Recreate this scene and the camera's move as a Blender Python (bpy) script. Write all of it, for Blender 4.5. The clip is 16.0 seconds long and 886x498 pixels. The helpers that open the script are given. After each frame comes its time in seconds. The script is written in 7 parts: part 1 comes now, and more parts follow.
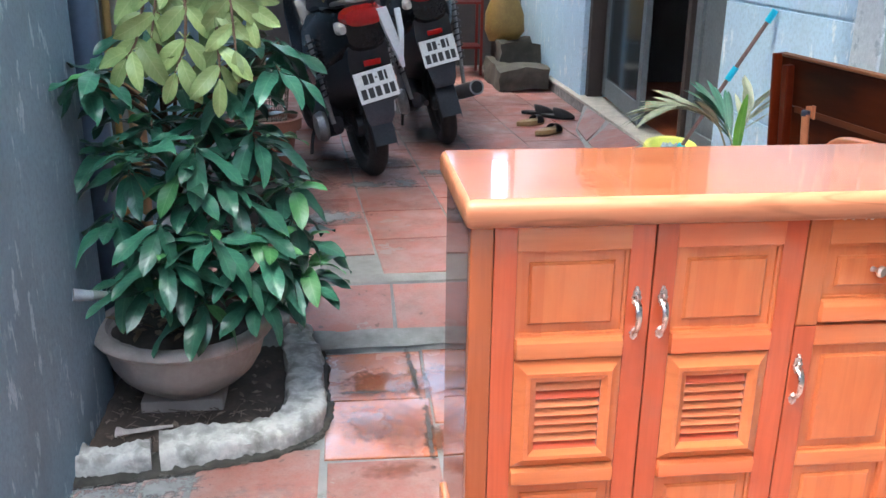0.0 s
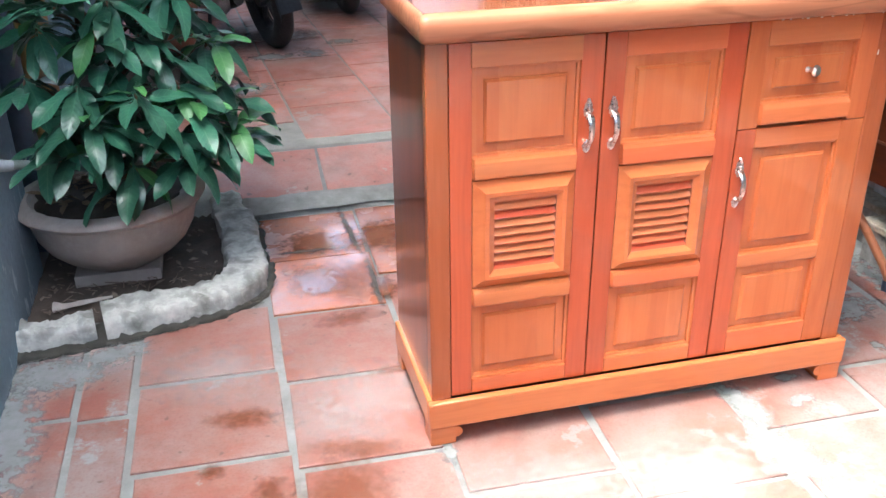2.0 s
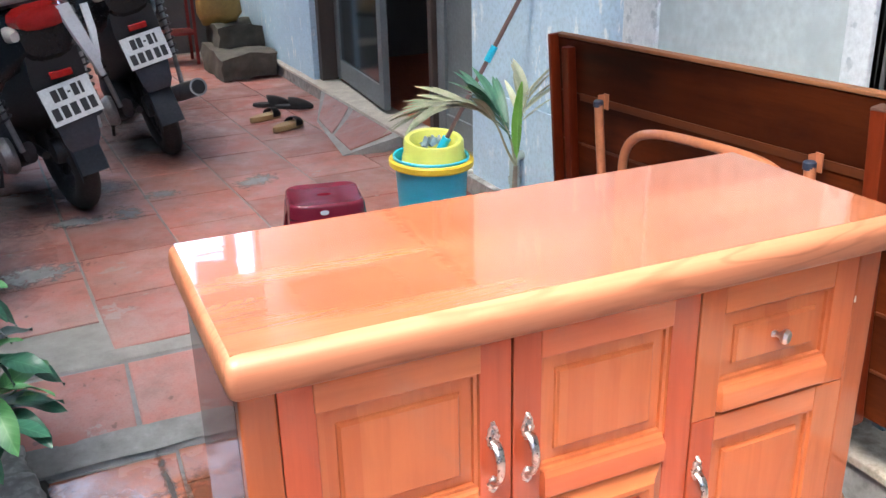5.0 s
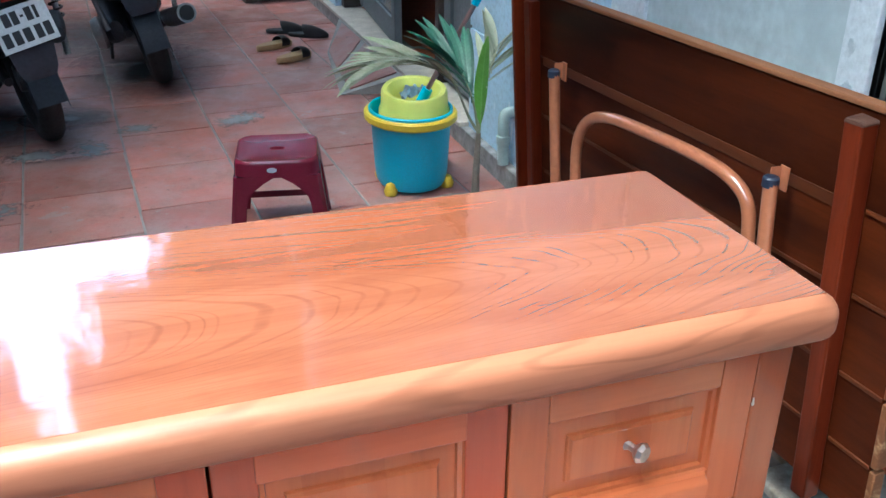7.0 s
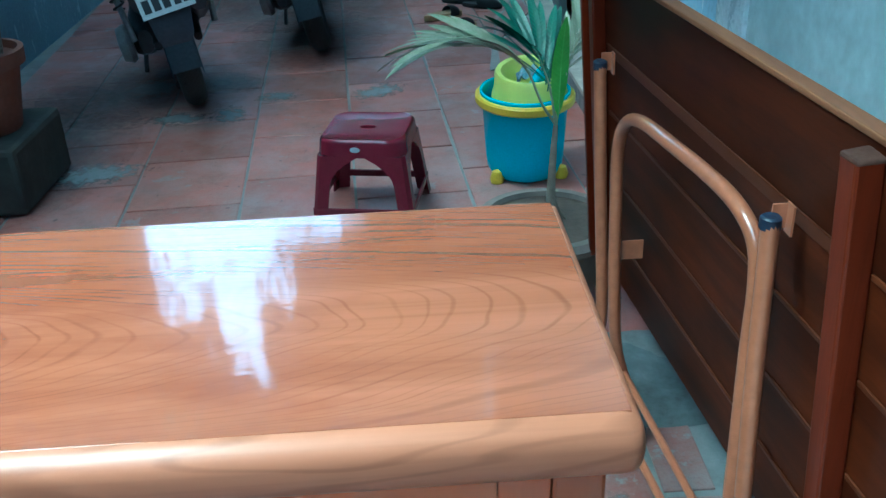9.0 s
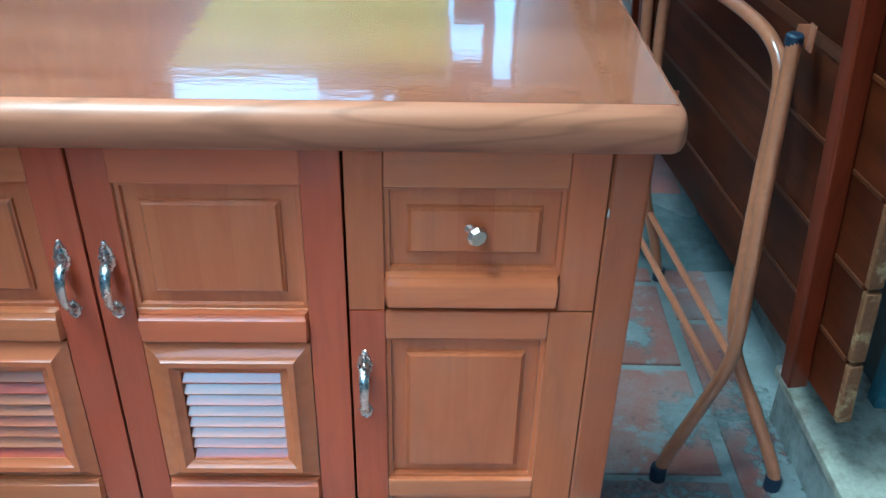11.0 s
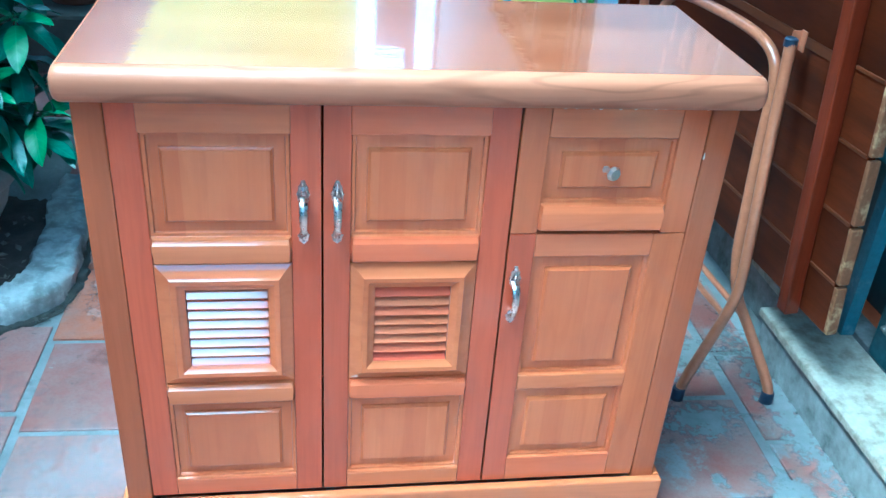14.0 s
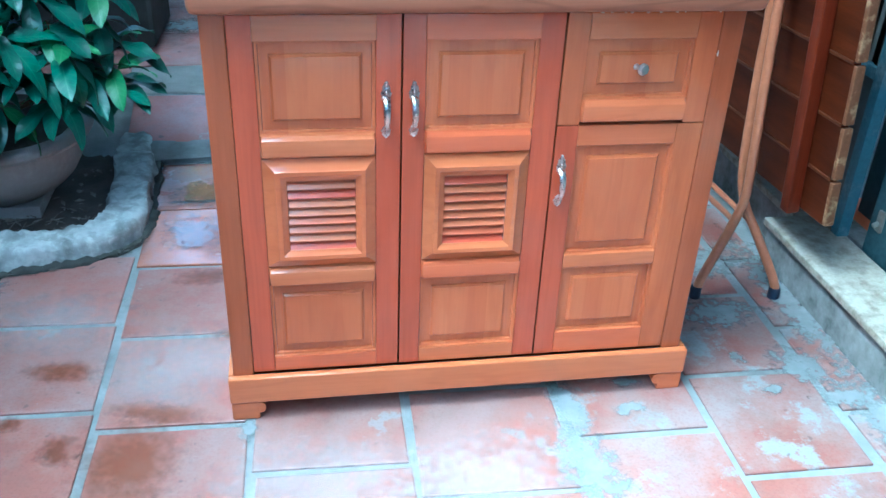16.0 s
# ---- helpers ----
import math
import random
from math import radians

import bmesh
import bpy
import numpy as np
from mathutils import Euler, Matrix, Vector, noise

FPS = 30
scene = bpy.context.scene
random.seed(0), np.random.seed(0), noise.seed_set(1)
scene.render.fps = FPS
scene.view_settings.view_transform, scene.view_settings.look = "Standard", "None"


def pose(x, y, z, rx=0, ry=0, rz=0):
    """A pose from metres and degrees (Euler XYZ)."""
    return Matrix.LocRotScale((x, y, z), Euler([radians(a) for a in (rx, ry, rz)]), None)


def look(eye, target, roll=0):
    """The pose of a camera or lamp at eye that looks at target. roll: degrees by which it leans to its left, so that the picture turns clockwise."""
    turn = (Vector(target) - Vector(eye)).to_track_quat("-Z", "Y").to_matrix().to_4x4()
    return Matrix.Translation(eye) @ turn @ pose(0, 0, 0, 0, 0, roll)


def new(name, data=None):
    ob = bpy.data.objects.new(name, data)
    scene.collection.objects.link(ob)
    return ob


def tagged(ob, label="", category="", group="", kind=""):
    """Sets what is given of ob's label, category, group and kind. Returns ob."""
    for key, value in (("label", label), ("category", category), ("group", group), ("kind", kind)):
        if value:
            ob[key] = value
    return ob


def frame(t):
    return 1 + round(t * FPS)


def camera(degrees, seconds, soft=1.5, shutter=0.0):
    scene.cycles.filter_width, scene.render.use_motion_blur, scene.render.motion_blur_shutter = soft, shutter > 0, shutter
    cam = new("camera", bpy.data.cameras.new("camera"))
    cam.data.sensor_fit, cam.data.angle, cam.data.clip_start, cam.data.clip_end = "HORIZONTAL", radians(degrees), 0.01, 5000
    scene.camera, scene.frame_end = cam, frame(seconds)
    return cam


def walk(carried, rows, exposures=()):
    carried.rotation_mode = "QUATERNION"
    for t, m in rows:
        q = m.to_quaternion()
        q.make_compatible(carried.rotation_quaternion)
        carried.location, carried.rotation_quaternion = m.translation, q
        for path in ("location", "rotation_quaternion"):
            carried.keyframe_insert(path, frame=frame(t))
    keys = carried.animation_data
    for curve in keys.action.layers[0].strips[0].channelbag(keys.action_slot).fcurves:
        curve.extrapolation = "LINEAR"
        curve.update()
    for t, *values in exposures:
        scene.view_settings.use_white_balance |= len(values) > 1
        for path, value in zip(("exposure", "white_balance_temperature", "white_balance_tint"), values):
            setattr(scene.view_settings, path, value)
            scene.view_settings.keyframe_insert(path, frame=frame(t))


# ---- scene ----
cam = camera(52.0, 16.0)
PATH = [
    (0, (-0.245, -1.546, 1.388), (-0.016, 0.327, 0.724), 0.7),
    (0.5, (-0.298, -1.514, 1.356), (0.007, 0.331, 0.646), 0.9),
    (1, (-0.349, -1.546, 1.321), (0.035, 0.281, 0.602), 0.3),
    (1.5, (-0.363, -1.574, 1.276), (0.038, 0.198, 0.44), -0.1),
    (2, (-0.365, -1.572, 1.266), (0.066, 0.171, 0.384), -0.8),
    (2.5, (-0.388, -1.501, 1.281), (0.08, 0.268, 0.473), -2.1),
    (3, (-0.343, -1.359, 1.29), (0.12, 0.422, 0.507), -3.3),
    (3.5, (-0.332, -1.231, 1.305), (0.337, 0.482, 0.518), -1.8),
    (4, (-0.362, -1.085, 1.348), (0.462, 0.568, 0.582), -1.3),
    (4.5, (-0.295, -1.004, 1.387), (0.564, 0.645, 0.652), -1.5),
    (4.7, (-0.234, -0.967, 1.396), (0.564, 0.721, 0.679), -1.4),
    (6.8, (0.265, -0.682, 1.4), (0.913, 0.985, 0.505), -0.5),
    (7, (0.335, -0.69, 1.409), (0.919, 1.006, 0.523), 0.3),
    (7.5, (0.469, -0.703, 1.403), (0.963, 1.012, 0.5), -0.9),
    (8, (0.573, -0.622, 1.398), (0.978, 1.101, 0.466), -2.5),
    (8.5, (0.674, -0.554, 1.398), (1.018, 1.183, 0.468), -2.5),
    (9, (0.837, -0.566, 1.379), (0.914, 1.198, 0.44), -2.2),
    (9.5, (0.917, -0.621, 1.349), (0.864, 1.108, 0.345), -2.3),
    (10, (0.88, -0.701, 1.322), (0.783, 0.993, 0.262), -2.3),
    (10.2, (0.847, -0.771, 1.309), (0.777, 0.916, 0.237), -0.8),
    (12.3, (0.606, -0.989, 1.343), (0.762, 0.692, 0.271), 0.4),
    (12.5, (0.584, -1.04, 1.35), (0.756, 0.638, 0.275), 0.6),
    (13, (0.507, -1.131, 1.363), (0.688, 0.571, 0.329), 0.1),
    (13.5, (0.383, -1.202, 1.374), (0.586, 0.53, 0.396), 1.3),
    (14, (0.326, -1.251, 1.37), (0.615, 0.453, 0.363), 4.3),
    (14.5, (0.359, -1.326, 1.345), (0.66, 0.364, 0.319), 5.0),
    (15, (0.394, -1.454, 1.343), (0.518, 0.27, 0.338), 4.0),
    (15.5, (0.34, -1.527, 1.336), (0.44, 0.193, 0.32), 4.6),
    (16, (0.153, -1.571, 1.324), (0.457, 0.131, 0.318), 2.4),
]
EXPOSURES = [(0.0, 4.23, 5650, 0), (2.5, 4.18, 5750, 1), (4.7, 4.15, 5900, 5), (7.0, 3.58, 5000, -6), (9.0, 3.18, 3840, -33), (9.6, 2.93, 3840, -33), (10.2, 2.78, 3840, -33), (12.5, 3.77, 3500, -31), (13.5, 3.86, 3500, -31), (14.5, 3.93, 3520, -27), (16.0, 3.74, 3860, -21)]
walk(cam, [(t, look(eye, target, roll)) for t, eye, target, roll in PATH], EXPOSURES)

# ---- light ----
world = bpy.data.worlds.new("world")
scene.world = world
world.use_nodes = True
wn = world.node_tree.nodes
sky = wn.new("ShaderNodeTexSky")
sky.sky_type, sky.sun_disc = "NISHITA", False
sky.sun_elevation, sky.sun_rotation = radians(70), radians(-95)
sky.air_density, sky.dust_density, sky.ozone_density = 0.8, 9.0, 0.6
wn["Background"].inputs["Strength"].default_value = 0.15
world.node_tree.links.new(sky.outputs["Color"], wn["Background"].inputs["Color"])
sun = new("sun", bpy.data.lights.new("sun", "SUN"))
sun.data.energy, sun.data.angle, sun.data.color = 0.02, radians(28), (1.0, 0.97, 0.93)
sun.matrix_world = look((-3.4, -0.3, 9.4), (0, 0, 0))


# ---- materials ----
def node(nt, kind, **values):
    n = nt.nodes.new(kind)
    for key, value in values.items():
        n.inputs[key].default_value = value
    return n


def mix_colour(nt, fac, a, b, blend="MIX"):
    m = nt.nodes.new("ShaderNodeMix")
    m.data_type, m.blend_type = "RGBA", blend
    for slot, value in ((0, fac), (6, a), (7, b)):
        if hasattr(value, "links"):
            nt.links.new(value, m.inputs[slot])
        else:
            m.inputs[slot].default_value = value if slot == 0 else (*value, 1)
    return m.outputs[2]


def ramp(nt, fac, lo, hi):
    r = nt.nodes.new("ShaderNodeMapRange")
    r.inputs["From Min"].default_value, r.inputs["From Max"].default_value = lo, hi
    nt.links.new(fac, r.inputs["Value"])
    return r.outputs["Result"]


def noise_of(nt, vec, scale, detail=4.0, rough=0.55, stretch=None):
    if stretch:
        m = nt.nodes.new("ShaderNodeMapping")
        m.inputs["Scale"].default_value = stretch
        nt.links.new(vec, m.inputs["Vector"])
        vec = m.outputs["Vector"]
    n = node(nt, "ShaderNodeTexNoise", Scale=scale, Detail=detail, Roughness=rough)
    nt.links.new(vec, n.inputs["Vector"])
    return n.outputs["Fac"]


def begin(name):
    m = bpy.data.materials.new(name)
    m.use_nodes = True
    nt = m.node_tree
    return m, nt, nt.nodes["Principled BSDF"], nt.nodes.new("ShaderNodeTexCoord").outputs["Object"]


def bump(nt, bsdf, height, strength, distance=0.002):
    b = node(nt, "ShaderNodeBump", Strength=strength, Distance=distance)
    nt.links.new(height, b.inputs["Height"])
    nt.links.new(b.outputs["Normal"], bsdf.inputs["Normal"])


def surface(name, base, other, scale=8.0, rough=0.6, metal=0.0, fine=60.0, bumps=0.2, spread=(0.35, 0.65), coat=0.0, vary=0.0, sheen_rough=0.15):
    """A surface with two colours mixed by broad stains, fine grain and a rough relief."""
    m, nt, bsdf, vec = begin(name)
    broad = ramp(nt, noise_of(nt, vec, scale, 6, 0.6), *spread)
    col = mix_colour(nt, broad, base, other)
    grain = noise_of(nt, vec, fine, 4, 0.6)
    col = mix_colour(nt, ramp(nt, grain, 0.3, 0.8), col, tuple(c * 0.72 for c in base))
    if vary:
        info = nt.nodes.new("ShaderNodeObjectInfo")
        hsv = node(nt, "ShaderNodeHueSaturation")
        nt.links.new(ramp(nt, info.outputs["Random"], 0, 1), hsv.inputs["Value"])
        r = hsv.inputs["Value"].links[0].from_node
        r.inputs["To Min"].default_value, r.inputs["To Max"].default_value = 1 - vary, 1 + vary
        nt.links.new(col, hsv.inputs["Color"])
        col = hsv.outputs["Color"]
    nt.links.new(col, bsdf.inputs["Base Color"])
    bsdf.inputs["Metallic"].default_value = metal
    rr = ramp(nt, grain, 0.2, 0.8)
    r = rr.node
    r.inputs["To Min"].default_value, r.inputs["To Max"].default_value = max(0.02, rough - 0.08), min(1, rough + 0.1)
    if bumps:
        nt.links.new(rr, bsdf.inputs["Roughness"])
    else:
        bsdf.inputs["Roughness"].default_value = rough
    bsdf.inputs["Coat Weight"].default_value, bsdf.inputs["Coat Roughness"].default_value = coat, sheen_rough
    if bumps:
        bump(nt, bsdf, grain, bumps)
    return m


def wood(name, light, dark, axis=0, rough=0.32, coat=0.6, coat_rough=0.06, rings=9.0, vary=0.08, strength=0.25, turns=42.0, arch=None, gloss=0.5, uneven=0.0, calm=1.0, knots=0.0, strips=0.0, drift=0.0):
    """Varnished timber: stretched figure along one axis, fine pores, a clear coat."""
    m, nt, bsdf, vec = begin(name)
    info = nt.nodes.new("ShaderNodeObjectInfo")
    add = nt.nodes.new("ShaderNodeVectorMath")
    comb = nt.nodes.new("ShaderNodeCombineXYZ")
    mul = nt.nodes.new("ShaderNodeMath")
    mul.operation = "MULTIPLY"
    mul.inputs[1].default_value = 7.0
    nt.links.new(info.outputs["Random"], mul.inputs[0])
    for i in range(3):
        nt.links.new(mul.outputs[0], comb.inputs[i])
    nt.links.new(vec, add.inputs[0])
    nt.links.new(comb.outputs[0], add.inputs[1])
    v = add.outputs[0]
    s = [1.0, 1.0, 1.0]
    s[axis] = 0.13
    figure = noise_of(nt, v, rings, 3, 0.5, tuple(s))
    if arch:
        # growth rings cut at a slant: nested arches along the board
        cut = nt.nodes.new("ShaderNodeMapping")
        cut.inputs["Location"].default_value, cut.inputs["Scale"].default_value = arch
        nt.links.new(vec, cut.inputs["Vector"])
        warp = nt.nodes.new("ShaderNodeTexNoise")
        warp.inputs["Scale"].default_value, warp.inputs["Detail"].default_value = 5.0, 2.0
        stretch = nt.nodes.new("ShaderNodeMapping")
        stretch.inputs["Scale"].default_value = (0.45, 1.4, 1.0)
        nt.links.new(vec, stretch.inputs["Vector"])
        nt.links.new(stretch.outputs[0], warp.inputs["Vector"])
        shift = nt.nodes.new("ShaderNodeVectorMath")
        shift.operation = "MULTIPLY_ADD"
        shift.inputs[1].default_value = (0.17, 0.20, 0.0)
        nt.links.new(warp.outputs["Color"], shift.inputs[0])
        nt.links.new(cut.outputs[0], shift.inputs[2])
        ring = nt.nodes.new("ShaderNodeVectorMath")
        ring.operation = "LENGTH"
        nt.links.new(shift.outputs[0], ring.inputs[0])
        # years of good and poor growth: uneven spacing and strength
        along = nt.nodes.new("ShaderNodeCombineXYZ")
        nt.links.new(ring.outputs["Value"], along.inputs[0])
        years = nt.nodes.new("ShaderNodeMath")
        years.operation = "MULTIPLY_ADD"
        years.inputs[1].default_value = 0.11
        nt.links.new(noise_of(nt, along.outputs[0], 11, 2, 0.6), years.inputs[0])
        nt.links.new(ring.outputs["Value"], years.inputs[2])
        figure = years.outputs[0]
        faint = ramp(nt, noise_of(nt, along.outputs[0], 24, 2, 0.6), 0.28, 0.55)
    wave = nt.nodes.new("ShaderNodeMath")
    wave.operation = "MULTIPLY"
    wave.inputs[1].default_value = turns
    nt.links.new(figure, wave.inputs[0])
    sine = nt.nodes.new("ShaderNodeMath")
    sine.operation = "SINE"
    nt.links.new(wave.outputs[0], sine.inputs[0])
    s[axis] = 0.03
    pores = noise_of(nt, v, 160, 3, 0.6, tuple(s))
    s[axis] = 0.08
    broad = noise_of(nt, v, 14, 3, 0.5, tuple(s))
    col = mix_colour(nt, ramp(nt, broad, 0.5 - 0.2 / calm, 0.5 + 0.2 / calm), light, dark)
    lines = ramp(nt, sine.outputs[0], 0.74 if arch else 0.55, 1.0)
    lines.node.inputs["To Max"].default_value = 0.5 * strength
    if arch:
        fade = nt.nodes.new("ShaderNodeMath")
        fade.operation = "MULTIPLY"
        nt.links.new(lines, fade.inputs[0])
        nt.links.new(ramp(nt, noise_of(nt, vec, 30.0, 4, 0.6, (0.1, 1, 1)), 0.22, 0.50), fade.inputs[1])
        weak = nt.nodes.new("ShaderNodeMath")
        weak.operation = "MULTIPLY"
        nt.links.new(fade.outputs[0], weak.inputs[0])
        nt.links.new(faint, weak.inputs[1])
        lines = weak.outputs[0]
    col = mix_colour(nt, lines, col, (dark[0] * 0.60, dark[1] * 0.56, dark[2] * 0.55) if arch else tuple(c * 0.55 for c in dark))
    pp = ramp(nt, pores, 0.45, 0.75)
    pp.node.inputs["To Max"].default_value = 0.24 * calm
    col = mix_colour(nt, pp, col, tuple(c * 0.5 for c in dark))
    s[axis] = 0.35
    blotch = ramp(nt, noise_of(nt, v, 9, 5, 0.62, tuple(s)), 0.50, 0.74)
    blotch.node.inputs["To Max"].default_value = 0.68 * calm
    col = mix_colour(nt, blotch, col, (dark[0] * 0.78, dark[1] * 0.62, dark[2] * 0.55))
    if knots:
        # round dark knots with a paler halo
        s[axis] = 0.55
        spread = nt.nodes.new("ShaderNodeMapping")
        spread.inputs["Scale"].default_value = tuple(s)
        nt.links.new(v, spread.inputs["Vector"])
        cells = node(nt, "ShaderNodeTexVoronoi", Scale=knots)
        nt.links.new(spread.outputs["Vector"], cells.inputs["Vector"])
        halo = ramp(nt, cells.outputs["Distance"], 0.34, 0.10)
        halo.node.inputs["To Max"].default_value = 0.45
        col = mix_colour(nt, halo, col, tuple(c * 1.5 for c in light))
        col = mix_colour(nt, ramp(nt, cells.outputs["Distance"], 0.13, 0.07), col, tuple(c * 0.45 for c in dark))
    if strips:
        # staves glued edge to edge, each of its own tone
        parts = nt.nodes.new("ShaderNodeSeparateXYZ")
        nt.links.new(v, parts.inputs[0])
        stave = nt.nodes.new("ShaderNodeMath")
        stave.operation = "DIVIDE"
        stave.inputs[1].default_value = strips
        nt.links.new(parts.outputs[2 if axis == 0 else 0], stave.inputs[0])
        whole = nt.nodes.new("ShaderNodeMath")
        whole.operation = "FLOOR"
        nt.links.new(stave.outputs[0], whole.inputs[0])
        tone = nt.nodes.new("ShaderNodeTexWhiteNoise")
        tone.noise_dimensions = "1D"
        nt.links.new(whole.outputs[0], tone.inputs["W"])
        amount = ramp(nt, tone.outputs["Value"], 0.25, 1.0)
        amount.node.inputs["To Max"].default_value = 0.55
        col = mix_colour(nt, amount, col, (dark[0] * 0.86, dark[1] * 0.70, dark[2] * 0.62))
    if drift:
        # some pieces are cut from redder wood
        red = ramp(nt, info.outputs["Random"], 0.45, 0.95)
        red.node.inputs["To Max"].default_value = drift
        col = mix_colour(nt, red, col, (dark[0] * 0.95, dark[1] * 0.52, dark[2] * 0.62))
    hsv = node(nt, "ShaderNodeHueSaturation")
    val = ramp(nt, info.outputs["Random"], 0, 1)
    val.node.inputs["To Min"].default_value, val.node.inputs["To Max"].default_value = 1 - vary, 1 + vary
    nt.links.new(val, hsv.inputs["Value"])
    nt.links.new(col, hsv.inputs["Color"])
    nt.links.new(hsv.outputs["Color"], bsdf.inputs["Base Color"])
    bsdf.inputs["Roughness"].default_value = rough
    bsdf.inputs["Specular IOR Level"].default_value = gloss
    bsdf.inputs["Coat Weight"].default_value, bsdf.inputs["Coat Roughness"].default_value = coat, coat_rough
    bump(nt, bsdf, pores, 0.06, 0.001)
    if uneven:
        # brushed varnish: the coat lies in faint waves along the grain
        s[axis] = 0.45
        b = node(nt, "ShaderNodeBump", Strength=1.0, Distance=uneven)
        nt.links.new(noise_of(nt, vec, 26, 4, 0.55, tuple(s)), b.inputs["Height"])
        nt.links.new(b.outputs["Normal"], bsdf.inputs["Coat Normal"])
    return m


M_PANEL = wood("varnished_panel_wood", (0.572, 0.1732, 0.05797), (0.468, 0.1208, 0.03865), 2, calm=0.55, strips=0.042, gloss=0.12, coat=0.9, coat_rough=0.06)
M_STILE = wood("red_stile_wood", (0.4992, 0.09696, 0.03695), (0.3848, 0.06528, 0.02381), 2, calm=0.8, gloss=0.12, coat=0.9, coat_rough=0.06)
M_RAIL = wood("orange_rail_wood", (0.5928, 0.1892, 0.06676), (0.4888, 0.1349, 0.04392), 0, calm=0.55, drift=0.5, gloss=0.12, coat=0.9, coat_rough=0.06)
M_SLAB = wood("tabletop_wood", (0.32, 0.112, 0.052), (0.23, 0.071, 0.030), 0, rough=0.2, rings=3.6, coat=1.0, coat_rough=0.045, strength=0.85, turns=285.0, uneven=0.00025, arch=((0.12, -0.75, 0.0), (0.75, 5.0, 0.0)))
M_SLAB.node_tree.nodes["Principled BSDF"].inputs["Coat IOR"].default_value = 1.95
M_NOSING = wood("pale_nosing_wood", (0.42, 0.172, 0.093), (0.32, 0.120, 0.060), 0, rough=0.42, coat=0.12, coat_rough=0.24, gloss=0.22, rings=8.0, strength=0.9, turns=75.0, uneven=0.0004)
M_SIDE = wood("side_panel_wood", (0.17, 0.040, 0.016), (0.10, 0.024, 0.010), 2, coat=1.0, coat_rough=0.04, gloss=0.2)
M_DARKWOOD = wood("dark_board_wood", (0.074, 0.0145, 0.0034), (0.013, 0.0027, 0.0009), 1, rough=0.45, coat=0.12, coat_rough=0.12, uneven=0.0008, rings=5.0, gloss=0.1, vary=0.25, knots=5.0)
M_BATTEN = wood("reddish_batten_wood", (0.155, 0.022, 0.006), (0.055, 0.008, 0.0024), 2, rough=0.4, coat=0.3, coat_rough=0.10, uneven=0.0008, gloss=0.1)
M_EDGEWOOD = wood("worn_edge_wood", (0.27, 0.118, 0.050), (0.15, 0.055, 0.022), 1, rough=0.55, coat=0.0, gloss=0.3)
M_CHIPPED = surface("chipped_edge_wood", (0.16, 0.06, 0.018), (0.42, 0.27, 0.13), 26, 0.7, fine=90, bumps=0.5, spread=(0.52, 0.62))
M_KNOB = surface("brushed_knob_metal", (0.72, 0.60, 0.54), (0.56, 0.45, 0.40), 60, 0.34, 1.0, 200, 0.1)
M_CHROME = surface("antique_chrome", (0.80, 0.72, 0.68), (0.48, 0.42, 0.40), 90, 0.28, 1.0, 200, 0.1)


def tile_surface(name, base, other, smear, rough, amount, vary=0.1, gloss_patch=0.0, film_edge=(0.625, 0.65), ripple=0.0):
    """Clay tile with broad stains, a film of cement that crosses the joints, and grit."""
    m, nt, bsdf, vec = begin(name)
    pos = nt.nodes.new("ShaderNodeNewGeometry").outputs["Position"]
    col = mix_colour(nt, ramp(nt, noise_of(nt, pos, 5.0, 6, 0.65), 0.35, 0.65), base, other)
    info = nt.nodes.new("ShaderNodeObjectInfo")
    hsv = node(nt, "ShaderNodeHueSaturation")
    val = ramp(nt, info.outputs["Random"], 0, 1)
    val.node.inputs["To Min"].default_value, val.node.inputs["To Max"].default_value = 1 - vary, 1 + vary
    nt.links.new(val, hsv.inputs["Value"])
    nt.links.new(col, hsv.inputs["Color"])
    col = hsv.outputs["Color"]
    film = noise_of(nt, pos, 3.2, 7, 0.72)
    thin = ramp(nt, film, 0.42, 0.62)
    thin.node.inputs["To Max"].default_value = 0.45 * amount
    col = mix_colour(nt, thin, col, smear)
    thick = ramp(nt, noise_of(nt, pos, 4.7, 8, 0.7), *film_edge)
    thick.node.inputs["To Max"].default_value = min(0.92, 0.8 * amount)
    col = mix_colour(nt, thick, col, tuple(c * 0.95 for c in smear))
    dirt = ramp(nt, noise_of(nt, pos, 7.5, 7, 0.72), 0.50, 0.70)
    dirt.node.inputs["To Max"].default_value = 0.42
    col = mix_colour(nt, dirt, col, (0.13, 0.085, 0.07))
    grit = noise_of(nt, pos, 140, 3, 0.6)
    g = ramp(nt, grit, 0.5, 0.8)
    g.node.inputs["To Max"].default_value = 0.4
    col = mix_colour(nt, g, col, tuple(c * 0.55 for c in base))
    spots = ramp(nt, noise_of(nt, pos, 30, 2, 0.5), 0.70, 0.74)
    spots.node.inputs["To Max"].default_value = 0.6
    col = mix_colour(nt, spots, col, (0.10, 0.06, 0.05))
    nt.links.new(col, bsdf.inputs["Base Color"])
    wet = ramp(nt, noise_of(nt, pos, 4.0, 4, 0.6), 0.45, 0.6)
    wet.node.inputs["To Min"].default_value, wet.node.inputs["To Max"].default_value = rough, rough - gloss_patch
    nt.links.new(wet, bsdf.inputs["Roughness"])
    bump(nt, bsdf, noise_of(nt, pos, 28, 4, 0.6) if ripple else grit, 0.2 + ripple, 0.001 + 0.004 * ripple)
    return m


